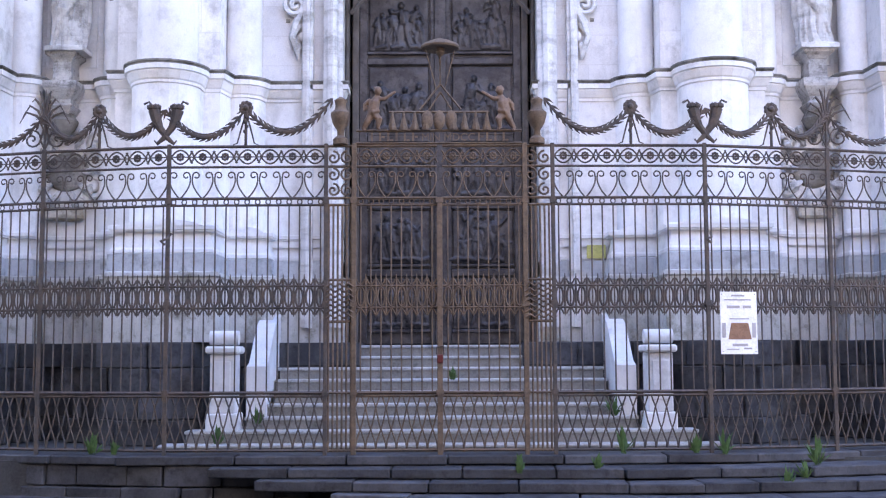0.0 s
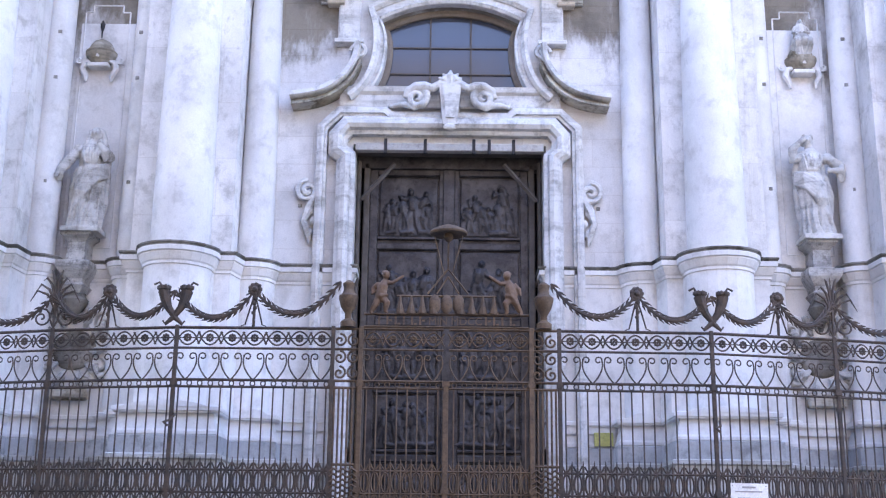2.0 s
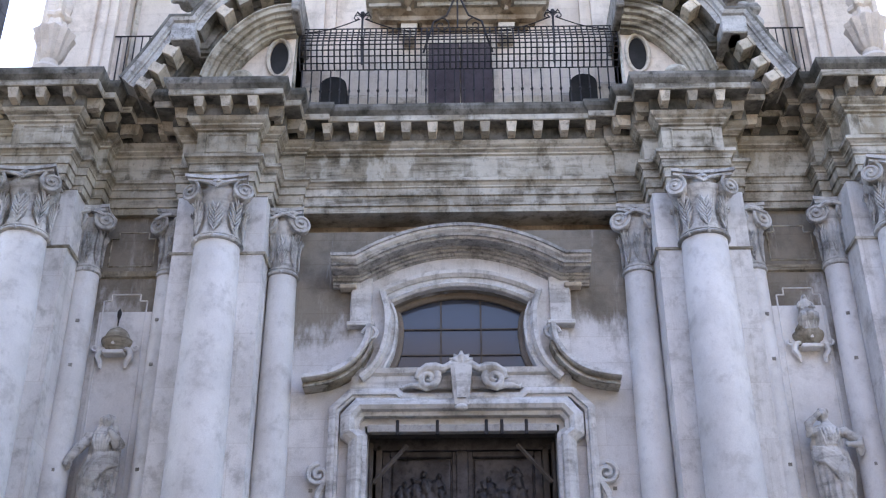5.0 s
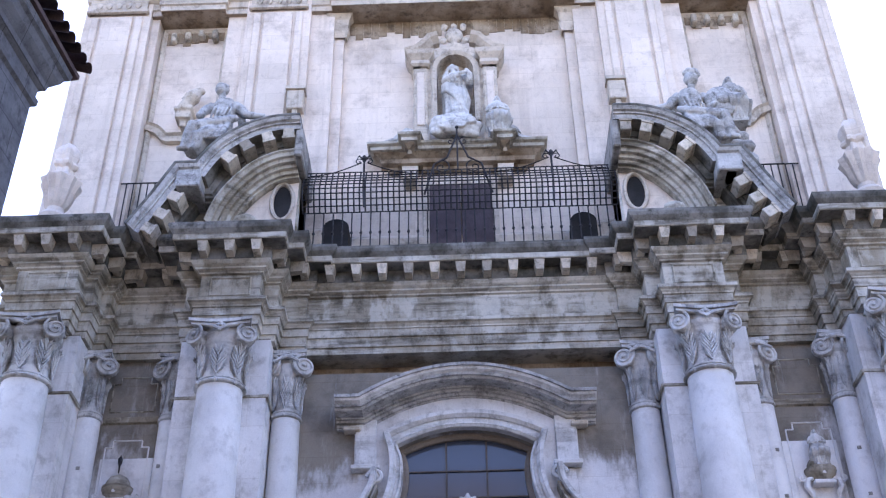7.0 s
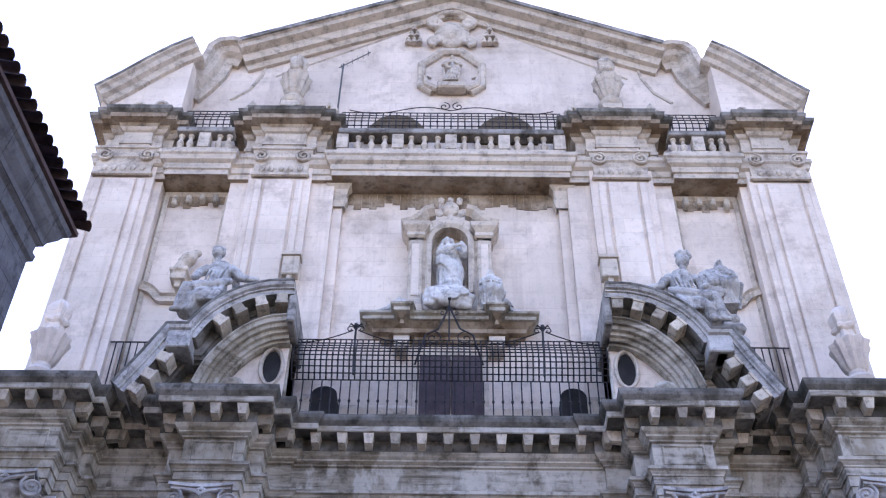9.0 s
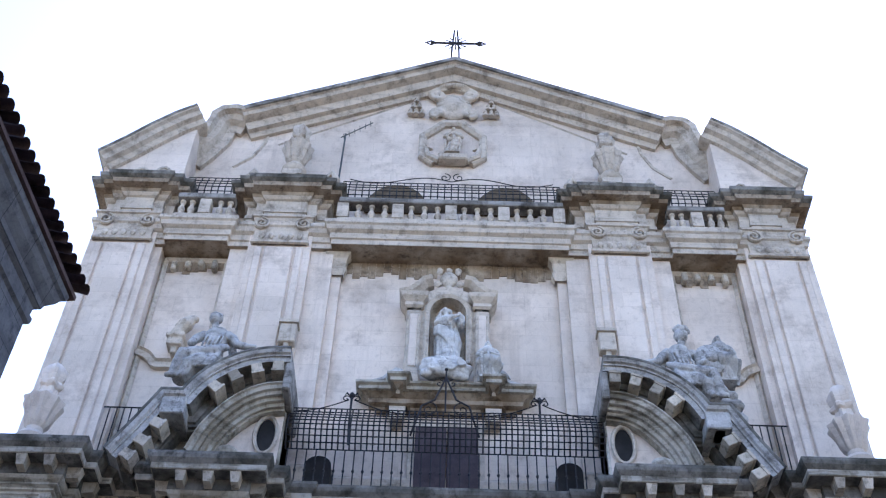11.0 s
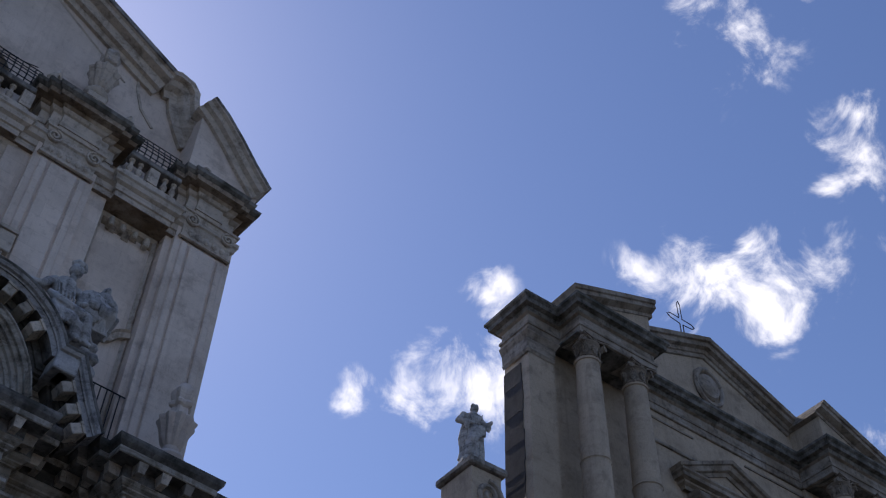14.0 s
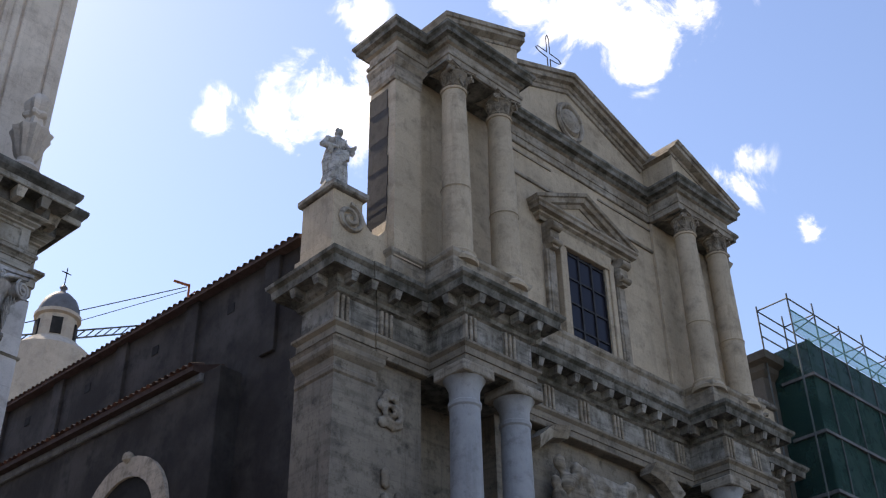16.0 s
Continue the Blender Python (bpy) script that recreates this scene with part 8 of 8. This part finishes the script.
# capital band of the corner piers
for sgn in (-1, 1):
    xa, xb = sorted((UC + sgn * 8.75, UC + sgn * 10.02))
    bm = bmesh.new()
    sweep(bm, [(xa, 2.4), (xa, .9), (xb, .9), (xb, 2.4)], [(0, 14.2), (.05, 14.25), (.06, 14.35), (.03, 14.4), (.04, 14.6), (.16, 14.72), (.2, 14.8), (.2, 14.92), (.25, 15.02), (0, 15.05)], False)
    part2("pier_capital", bm, LOW_STONE)
    bm = bmesh.new()
    for k in range(12):
        ball(bm, (UC + sgn * 8.15 + .3 * math.cos(k * 1.9), .95, 13.75 + .42 * math.sin(k * 1.3)), .17, 1, .5, 1, 1)
    tube(bm, spiral(UC + sgn * 8.15, 13.7, .36, 1.6, 90, sgn, 20, .9), .07, 6)
    sculpt("relief_ornament", bm, TRIM2, .03, ch2, 2)["label"] = "carved stone relief ornament"
    bm = bmesh.new()
    for k in range(9):
        ball(bm, (UC + sgn * 8.15 + .3 * math.cos(k * 2.1), .95, 11.6 + .5 * math.sin(k * 1.7)), .17, 1, .5, 1, 1)
    sculpt("relief_ornament", bm, TRIM2, .03, ch2, 3)
    # paired columns of the lower storey
    for u in (4.78, 6.6):
        cx = UC + sgn * u
        col = new("column")
        col.parent = ch2
        bm = bmesh.new()
        lathe(bm, [(.62, 1.0), (.62, 1.3), (.52, 1.45), (.45, 1.6)] + [(.45 - .06 * t ** 1.5, 1.6 + 12.3 * t) for t in np.linspace(0, 1, 9)] + [(.43, 13.95), (.43, 14.05), (.39, 14.08), (.4, 14.4), (.5, 14.62), (.55, 14.68)], cx, -.08, 28)
        part("shaft", bm, GREY_MARBLE, col, smooth=True)
        part("abacus", bbox(cx - .56, cx + .56, -.64, .48, 14.68, 14.99, .03), TRIM2, col)
# doorway aedicule ornament between the columns
bm = bmesh.new()
ra = random.Random(5)
for k in range(40):
    ball(bm, (UC + ra.uniform(-2.3, 2.3), .8, 13.2 + ra.uniform(-1.2, .9)), ra.uniform(.15, .32), 1, .7, 1.2, 1)
ball(bm, (UC, 1.0, 13.2), 1.0, 2.2, .25, 1.1, 2)
sculpt("portal_carving", bm, TRIM2, .06, ch2, 5)["label"] = "crowded carved stone group over the portal"
for arc_ in ([(UC - 3.2, 14.3), (UC - 2.6, 14.8), (UC - 1.9, 14.95)], [(UC + 1.9, 14.95), (UC + 2.6, 14.8), (UC + 3.2, 14.3)]):
    bm = bmesh.new()
    rib(bm, arc_, [(-.2, 1.0), (-.2, .6), (0, .45), (.12, .4), (.12, 1.0)])
    part2("broken_pediment", bm, TRIM2)
# attic over the corner pier with statue and scroll
for sgn in (-1, 1):
    xa, xb = sorted((UC + sgn * 9.3, UC + sgn * 10.3))
    part2("attic_base", bbox(xa - .1, xb + .12, .72, 2.3, 17.2, 17.75, .05), PLASTER2)
    part2("attic_block", bbox(xa, xb, .85, 2.2, 17.7, 19.5, .03), PLASTER2)
    part2("attic_cap", bbox(xa - .12, xb + .12, .7, 2.32, 19.5, 19.72, .05), BLACKENED)
    o = [(9.4, 17.2), (9.4, 19.3), (9.25, 19.1), (9.1, 18.8), (8.9, 18.65), (8.7, 18.7), (8.5, 18.95), (8.42, 19.4), (8.36, 20.2), (8.2, 20.4), (8.2, 17.2)]
    bm = bmesh.new()
    prism(bm, [(UC + sgn * u, z) for u, z in o], .9, 1.5)
    part2("scroll_wall", bm, PLASTER2)
    bm = bmesh.new()
    tube(bm, spiral(UC + sgn * 9.75, 18.75, .42, 2.0, 90, sgn, 34, .82), .075, 6)
    part2("volute", bm, TRIM2, "", True)
saint("roof_statue", "weathered stone saint on the corner of the second church", M2W @ Matrix.Translation((UC - 9.98, 1.3, 19.83)) @ Matrix.Rotation(radians(-15), 4, "Z"), 2.1, 52, STATUE_GREY, [[(-.11, .0, .78), (-.19, -.03, .66), (-.10, -.10, .60), (-.02, -.12, .60)], [(.11, .0, .78), (.16, -.05, .65), (.20, -.10, .63), (.23, -.13, .67)]], 1, False, -1)
# pedestal course and upper storey
ped = both([(4.3, .6), (4.3, -.5), (7.3, -.5), (7.3, .6), (8.5, .6), (8.5, 2.0)])
bm = bmesh.new()
sweep(bm, ped, [(0, 17.2), (0, 17.45), (-.06, 17.5), (-.06, 18.1), (.02, 18.2), (.04, 18.3), (-.3, 18.35)], False)
part2("pedestal_course", bm, TRIM2)
upw = both([(4.1, .98), (4.1, .86), (7.4, .86), (7.4, .62), (8.4, .62), (8.4, 1.75), (4.0, 1.75)])
bm = bmesh.new()
sweep(bm, upw, [(0, 18.1), (0, 26)], False)
part2("upper_wall", bm, PLASTER2)
for sgn in (-1, 1):
    for u in (4.75, 6.68):
        cx = UC + sgn * u
        col = new("column")
        col.parent = ch2
        bm = bmesh.new()
        lathe(bm, [(.56, 18.1), (.58, 18.2), (.5, 18.35), (.52, 18.42), (.44, 18.5)] + [(.43 - .07 * t ** 1.5, 18.5 + 5.7 * t) for t in np.linspace(0, 1, 8)] + [(.40, 24.22), (.4, 24.3), (.36, 24.32)], cx, -.05, 26)
        for z in (20.6,):
            lathe(bm, [(.43, z), (.45, z + .03), (.43, z + .06)], cx, -.05, 26, cap=False)
        part("shaft", bm, PLASTER2, col, smooth=True)
        capital(col, cx, -.05, 24.3, 25.05, .36, TRIM2)
    xa, xb = sorted((UC + sgn * 7.45, UC + sgn * 8.45))
    bm = bmesh.new()
    sweep(bm, [(xa, 1.75), (xa, .6), (xb, .6), (xb, 1.75)], [(0, 24.3), (.06, 24.4), (.03, 24.45), (.06, 24.8), (.16, 25.0), (.16, 25.05)], False)
    part2("pilaster_capital", bm, TRIM2)
# dark lava flank of the upper storey
rf = random.Random(21)
for k in range(16):
    part2("flank_stone", bbox(UC - 8.43 + rf.uniform(-.004, .004), UC - 8.39, .90 + rf.uniform(0, .07), 1.76, 18.4 + .356 * k, 18.757 + .356 * k, 0), LAVA_WALL, "dark lava rubble of the flank" if k == 0 else "")
ent2 = both([(4.1, .93), (4.1, -.4), (7.2, -.4), (7.2, .52), (8.45, .52), (8.45, 1.8), (4.0, 1.8)])
bm = bmesh.new()
sweep(bm, ent2, [(-1.0, 25.05), (0, 25.05), (.03, 25.07), (.03, 25.3), (.07, 25.32), (.07, 25.42), (0, 25.45), (0, 25.75), (.1, 25.8), (.14, 25.92)], False)
part2("upper_entablature", bm, TRIM2)
# Crusted lip; the same black paints shade on the underside.
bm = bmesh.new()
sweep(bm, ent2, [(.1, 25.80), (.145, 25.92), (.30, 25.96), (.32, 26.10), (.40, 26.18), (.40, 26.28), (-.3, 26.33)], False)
part2("upper_cornice", bm, CRUST_SHADE, "black-crusted upper cornice, soffit shade painted in")
# pediment, breaking forward over the columns
bm = bmesh.new()
prism(bm, [(UC - 7.3, 26.2), (UC, 29.2), (UC + 7.3, 26.2)], .95, 1.9)
part2("pediment", bm, PLASTER2)
bm = bmesh.new()
rib(bm, [(UC - 4.15, 27.78), (UC, 29.42), (UC + 4.15, 27.78)], [(-.55, .95), (-.53, .88), (-.40, .86), (-.38, .80), (-.26, .76), (-.22, .60), (-.06, .57), (-.04, .48), (.08, .44), (.1, .44), (.1, 1.9), (-.55, 1.9)])
part2("raking_cornice", bm, TRIM2)
for sgn in (-1, 1):
    l2 = [(UC + sgn * 7.62, 26.44), (UC + sgn * 4.05, 27.86)]
    bm = bmesh.new()
    rib(bm, l2 if sgn < 0 else l2[::-1], [(-.36, -.38), (-.34, -.44), (-.24, -.46), (-.22, -.54), (-.17, -.70), (-.04, -.72), (-.02, -.78), (.1, -.82), (.1, .98), (-.36, .98)])
    part2("forward_cornice", bm, TRIM2)
    o = [(UC + sgn * 7.45, 26.2), (UC + sgn * 4.1, 26.2), (UC + sgn * 4.1, 27.6)]
    bm = bmesh.new()
    prism(bm, o, -.4, .97)
    part2("forward_tympanum", bm, PLASTER2)
bm = bmesh.new()
ball(bm, (UC, .9, 27.5), .5, 1, .3, 1.2, 2)
tube(bm, spiral(UC, 27.5, .7, 1.2, 90, 1, 26, .86), .1, 6)
tube(bm, [(UC + .62 * math.cos(a), .88, 27.45 + .74 * math.sin(a)) for a in np.linspace(.4, 6.6, 20)], .09, 6)
part2("medallion", bm, TRIM2, "carved stone medallion", True)
crs = thing("filigree_cross", "open wrought-iron cross on the pediment of the second church", "cross")
cc = M2W @ Matrix.Translation((UC - .62, 1.1, 29.35)) @ Matrix.Scale(1.12, 4)
bm = bmesh.new()
for x in (-.07, .07):
    tube(bm, [(x, 0, -.1), (x, 0, .85)], .025, 4)
    tube(bm, [(x, 0, 1.1), (x, 0, 1.75)], .02, 4)
    tube(bm, [(x + math.copysign(.42, x), 0, .9), (x, 0, .85)], .02, 4)
    tube(bm, [(x + math.copysign(.42, x), 0, 1.1), (x, 0, 1.1)], .02, 4)
    tube(bm, [(math.copysign(.49, x), 0, .9), (math.copysign(.62, x), 0, 1.0), (math.copysign(.49, x), 0, 1.1)], .02, 4)
tube(bm, [(-.07, 0, 1.75), (0, 0, 1.9), (.07, 0, 1.75)], .02, 4)
cxo = part("cross_frame", bm, BLACK_IRON, crs)
crs.matrix_world = cc
# window with triangular pediment on brackets
w0, w1, WY = UC - .92, UC + .98, .98
win2 = new("window")
win2.parent = ch2
part("dark_room", bbox(w0, w1, WY + .02, WY + .06, 17.6, 21.72, 0), DARK, win2)
part("pane", bbox(w0, w1, WY - .05, WY - .044, 17.6, 21.72, 0), DARK_GLASS, win2, "dark glass")
for k in range(4):
    x = w0 + (w1 - w0) * k / 3
    part("glazing_bar", bbox(x - .04, x + .04, WY - .10, WY - .054, 17.6, 21.72, 0), BLACK_IRON, win2)
for k in range(5):
    z = 18.0 + 3.6 * k / 4
    part("glazing_bar", bbox(w0, w1, WY - .09, WY - .056, z - .035, z + .035, 0), BLACK_IRON, win2)
for sgn in (-1, 1):
    for a, b, yf in ((.95, 1.12, .80), (1.12, 1.34, .74), (1.5, 1.95, .82), (1.58, 1.87, .78)):
        xa, xb = sorted((UC + .03 + sgn * a, UC + .03 + sgn * b))
        part("side_frame" if a < 1.4 else "side_strip", bbox(xa, xb, WY - (WY - yf), WY, 17.6, 21.75 if a < 1.4 else 21.3, .02), PLASTER2 if a < 1.4 else TRIM2, win2)
    bm = bmesh.new()
    cx = UC + .03 + sgn * 1.72
    prism(bm, [(cx - .2, 22.3), (cx - .2, 21.6), (cx - .12, 21.3), (cx + .12, 21.3), (cx + .2, 21.6), (cx + .2, 22.3)], .62, WY)
    for z, r in ((22.1, .16), (21.5, .11)):
        g = bmesh.ops.create_cone(bm, cap_ends=True, segments=14, radius1=r, radius2=r, depth=.44)
        bmesh.ops.transform(bm, matrix=Matrix.Translation((cx, .60, z)) @ Matrix.Rotation(radians(90), 4, "Y"), verts=g["verts"])
    part("bracket", bm, TRIM2, win2)
part("head_frame", bbox(w0 - .42, w1 + .42, .74, WY, 21.72, 22.0, .02), PLASTER2, win2)
part("head_frieze", bbox(w0 - .42, w1 + .42, .82, WY, 22.0, 22.36, .01), PLASTER2, win2)
bm = bmesh.new()
sweep(bm, [(UC - 2.15, WY), (UC - 2.15, .8), (UC + 2.2, .8), (UC + 2.2, WY)], [(-.02, 22.32), (.02, 22.42), (.12, 22.48), (.12, 22.56), (.26, 22.60), (.27, 22.72), (.33, 22.78), (.33, 22.85), (0, 22.9)], False)
part("window_cornice", bm, TRIM2, win2)
bm = bmesh.new()
rib(bm, [(UC - 2.5, 22.88), (UC, 24.05), (UC + 2.55, 22.88)], [(-.3, WY), (-.3, .84), (-.18, .80), (-.16, .66), (-.02, .60), (.0, .52), (.1, .48), (.1, WY)])
part("window_pediment", bm, TRIM2, win2)
bm = bmesh.new()
prism(bm, [(UC - 2.3, 22.85), (UC + 2.35, 22.85), (UC, 23.9)], .9, WY)
part("pediment_field", bm, PLASTER2, win2)
bm = bmesh.new()
ball(bm, (UC, .86, 23.12), .2, 1.2, .4, .9, 2)
part("pediment_boss", bm, TRIM2, win2, smooth=True)
for xa, xb in ((UC - 4.1, UC - 1.2), (UC + 1.2, UC + 4.1)):
    part2("string_course", bbox(xa, xb, .90, .99, 23.75, 23.88, .02), TRIM2)
    part2("panel_edge", bbox(xa, xb, .93, .99, 24.72, 24.80, .01), TRIM2)

# dark flank of the nave, its lower aisle, tiled roofs and round-arched window
side = new("side_wall")
side.parent = ch2
side.matrix_basis = Matrix.Translation((UC - 9.77, 2.4, 0)) @ Matrix.Rotation(radians(4.3), 4, "Z")
part("nave_wall", bbox(0, 6, 0, 34, 0, 18.92, .02), LAVA_WALL, side)
for k in range(8):
    part("buttress", bbox(-.12, .05, 1.2 + 3.6 * k, 1.8 + 3.6 * k, 15.9, 19.05, .02), LAVA_WALL, side)
    part("vent", bbox(-.02, .03, 3.2 + 3.6 * k, 3.5 + 3.6 * k, 17.9, 18.2, 0), DARK, side)
bm = bmesh.new()
prism(bm, [(-.3, 18.87), (-.3, 19.0), (4.2, 20.42), (4.2, 18.87)], 0.2, 34)
roof2 = part("nave_roof", bm, TILE, side, "dark clay tile roof")
bm = bmesh.new()
v = [bm.verts.new(p) for p in ((-1.0, 3.4, 15.9), (-1.0, 34, 15.9), (.1, 34, 16.35), (.1, 3.4, 16.35), (-1.0, 3.4, 15.75), (-1.0, 34, 15.75), (.1, 34, 15.75), (.1, 3.4, 15.75))]
for f in ((0, 1, 2, 3), (4, 5, 6, 7), (0, 1, 5, 4), (1, 2, 6, 5), (2, 3, 7, 6), (3, 0, 4, 7)):
    bm.faces.new([v[i] for i in f])
aisle_roof = part("aisle_roof", bm, TILE, side)
part("aisle_wall", bbox(-.7, 0.1, 2.6, 34, 0, 15.75, .02), LAVA_WALL, side)
part("aisle_cornice", bbox(-.82, 0.0, 3.3, 34, 15.45, 15.73, .03), GREY_WALL, side)
for k in range(72):
    for parent, y, x, z, lim in ((roof2, .3 + .27 * k, .14, 19.08, 72), (aisle_roof, 3.5 + .27 * k, -.56, 16.05, 72)):
        ob = new("tile", tile_mesh)
        ob.parent = parent
        ob.matrix_basis = Matrix.Translation((x - .06, y, z)) @ Matrix.Rotation(radians(-90), 4, "Z") @ Matrix.Rotation(radians(20), 4, "X")
bm = bmesh.new()
al = [(-1.8, 9.6), (-1.8, 12.2)] + [(-1.8 * math.cos(math.pi * k / 14), 12.2 + 1.8 * math.sin(math.pi * k / 14)) for k in range(1, 14)] + [(1.8, 12.2), (1.8, 9.6)]
rib(bm, al, [(-.28, .3), (-.28, -.12), (.28, -.12), (.28, .3)])
ball(bm, (0, -.1, 14.3), .2, sub=1)
arch = part("arched_window_surround", bm, UPPER_TRIM, side, "pale stone round-arched window surround")
arch.matrix_basis = Matrix.Translation((-.7, 6.25, -.15)) @ Matrix.Rotation(radians(-90), 4, "Z")
bm = bmesh.new()
prism(bm, [(x * .82, z) for x, z in al], -.04, .02)
aw = part("arched_window", bm, DARK, side)
aw.matrix_basis = Matrix.Translation((-.7, 6.25, -.15)) @ Matrix.Rotation(radians(-90), 4, "Z")

# ---- house in scaffolding beyond ----
sc = thing("scaffolded_house", "house wrapped in green netting and steel scaffolding", "house", at=M2W @ Matrix.Translation((16.9, 0, .6)))
part("wall", bbox(.4, 16, 1.2, 12, -.6, 21.4, .02), DARK_HOUSE, sc)
bm = bmesh.new()
sweep(bm, [(.4, 12), (.4, 1.2), (16, 1.2)], [(0, 20.6), (.2, 20.8), (.25, 21.0), (.5, 21.1), (.55, 21.4), (0, 21.45)], False)
part("cornice", bm, DARK_HOUSE, sc)
for k in range(3):
    part("window", bbox(.36, .42, 2.2 + 2.2 * k, 3.2 + 2.2 * k, 16.5, 19.2, 0), DARK, sc)
bm = bmesh.new()
box(bm, 1.2, 16, -.4, -.36, 0, 21.8)
bmesh.ops.subdivide_edges(bm, edges=bm.edges[:], cuts=10, use_grid_fill=True)
roughen(bm, .08, .6)
part("netting", bm, NET, sc, "green scaffold netting")
part("netting", bbox(1.18, 1.2, -.4, 1.2, 0, 21.8, 0), NET, sc)
for z in (13.4, 15.7, 18.0, 20.3):
    part("deck", bbox(1.1, 16, -.5, .9, z, z + .12, 0), GREY_WALL, sc)
def steel(a, b, r=.03):
    bm = bmesh.new()
    tube(bm, [a, b], r, 5)
    part("steel_tube", bm, STEEL, sc)


for k in range(9):
    x = .3 + 1.9 * k
    for y in (-.45, .9):
        steel((x, y, -.6), (x, y, 23.5 + .3 * (k % 2)), .035)
    steel((x, -.45, 23.3), (x, .9, 23.3))
    steel((x, -.45, 21.8), (x + 1.9, -.45, 23.2), .028)
for z in (12.9, 22.2, 22.8, 23.3):
    for y in (-.45, .9):
        steel((.3, y, z), (15.5, y, z))
part("top_sheet", bbox(.3, 16, -.49, -.47, 21.8, 22.8, 0), TEAL_SHEET, sc)

# ---- far lantern dome, crane and cables ----
lantern = thing("lantern_tower", "distant plastered lantern tower with lead dome and cross", "tower", at=Matrix.Translation((31.6, 60, 8.6)) @ Matrix.Diagonal((.76, .76, .78, 1)))
bm = bmesh.new()
lathe(bm, [(1.65, 30), (1.65, 38.0), (1.95, 38.1), (1.95, 38.4), (1.7, 38.5)], 0, 0, 16)
part("drum", bm, PINK_WALL, lantern)
bm = bmesh.new()
lathe(bm, [(3.4, 22), (3.4, 34.6), (3.0, 35.0), (2.4, 35.4), (2.2, 35.7), (1.7, 35.9)], 0, 0, 20)
part("base_drum", bm, PINK_WALL, lantern)
bm = bmesh.new()
lathe(bm, [(1.75, 38.5), (1.7, 39.0), (1.4, 39.8), (.85, 40.4), (.3, 40.65), (.2, 41.0), (.35, 41.2), (.1, 41.5)], 0, 0, 20)
part("dome", bm, DOME_LEAD, lantern, smooth=True)
for a in (-118, -40, 170):
    bm = bbox(-.45, .45, -1.72, -1.5, 36.1, 37.6, .02)
    ob = part("window", bm, DARK, lantern)
    ob.matrix_basis = Matrix.Rotation(radians(a + 90), 4, "Z")
bm = bmesh.new()
tube(bm, [(0, 0, 41.4), (0, 0, 43.2)], .05, 5)
tube(bm, [(-.45, 0, 42.7), (.45, 0, 42.7)], .05, 5)
part("cross", bm, BLACK_IRON, lantern)
crane = thing("tower_crane", "distant orange tower crane with lattice jib", "crane")
bm = bmesh.new()
for x, y in ((40.9, 60), (41.9, 60), (41.4, 61)):
    tube(bm, [(x, y, 0), (41.4, 60.3, 45.6)], .09, 4)
for k in range(14):
    tube(bm, [(40.95, 60, 31 + k), (41.75, 60, 32 + k)], .06, 4)
tube(bm, [(39.9, 60, 45.1), (41.4, 60.3, 45.5)], .12, 4)
part("mast", bm, CRANE_RED, crane)
bm = bmesh.new()
for z in (0, .55):
    tube(bm, [(26, 60, 34.1 + z), (41.4, 60, 41.8 + z)], .06, 4)
for k in range(24):
    x, z = 26 + 15.4 * k / 24, 34.1 + 7.7 * k / 24
    tube(bm, [(x, 60, z), (x + .64, 60, z + .87)], .04, 4)
part("jib", bm, STEEL, crane)
bm = bmesh.new()
tube(bm, [(26, 60, 34.9), (41.2, 60.3, 45.3)], .035, 4)
tube(bm, [(30, 60, 36.6), (41.2, 60.3, 45.0)], .025, 4)
part("tie_cable", bm, BLACK_IRON, crane)
# plain unseen house fronts added behind the viewer to shade the church's foot
for x0, x1, h in ((-14, 2, 18.0), (2, 16, 15.0), (16, 44, 8.0)):
    tagged(part("street_front", bbox(x0 + .01, x1, -6, -2.2, 0, h, .02), SHADING_WALL), "plain unseen house front added to shade the church", "house", kind="structure")
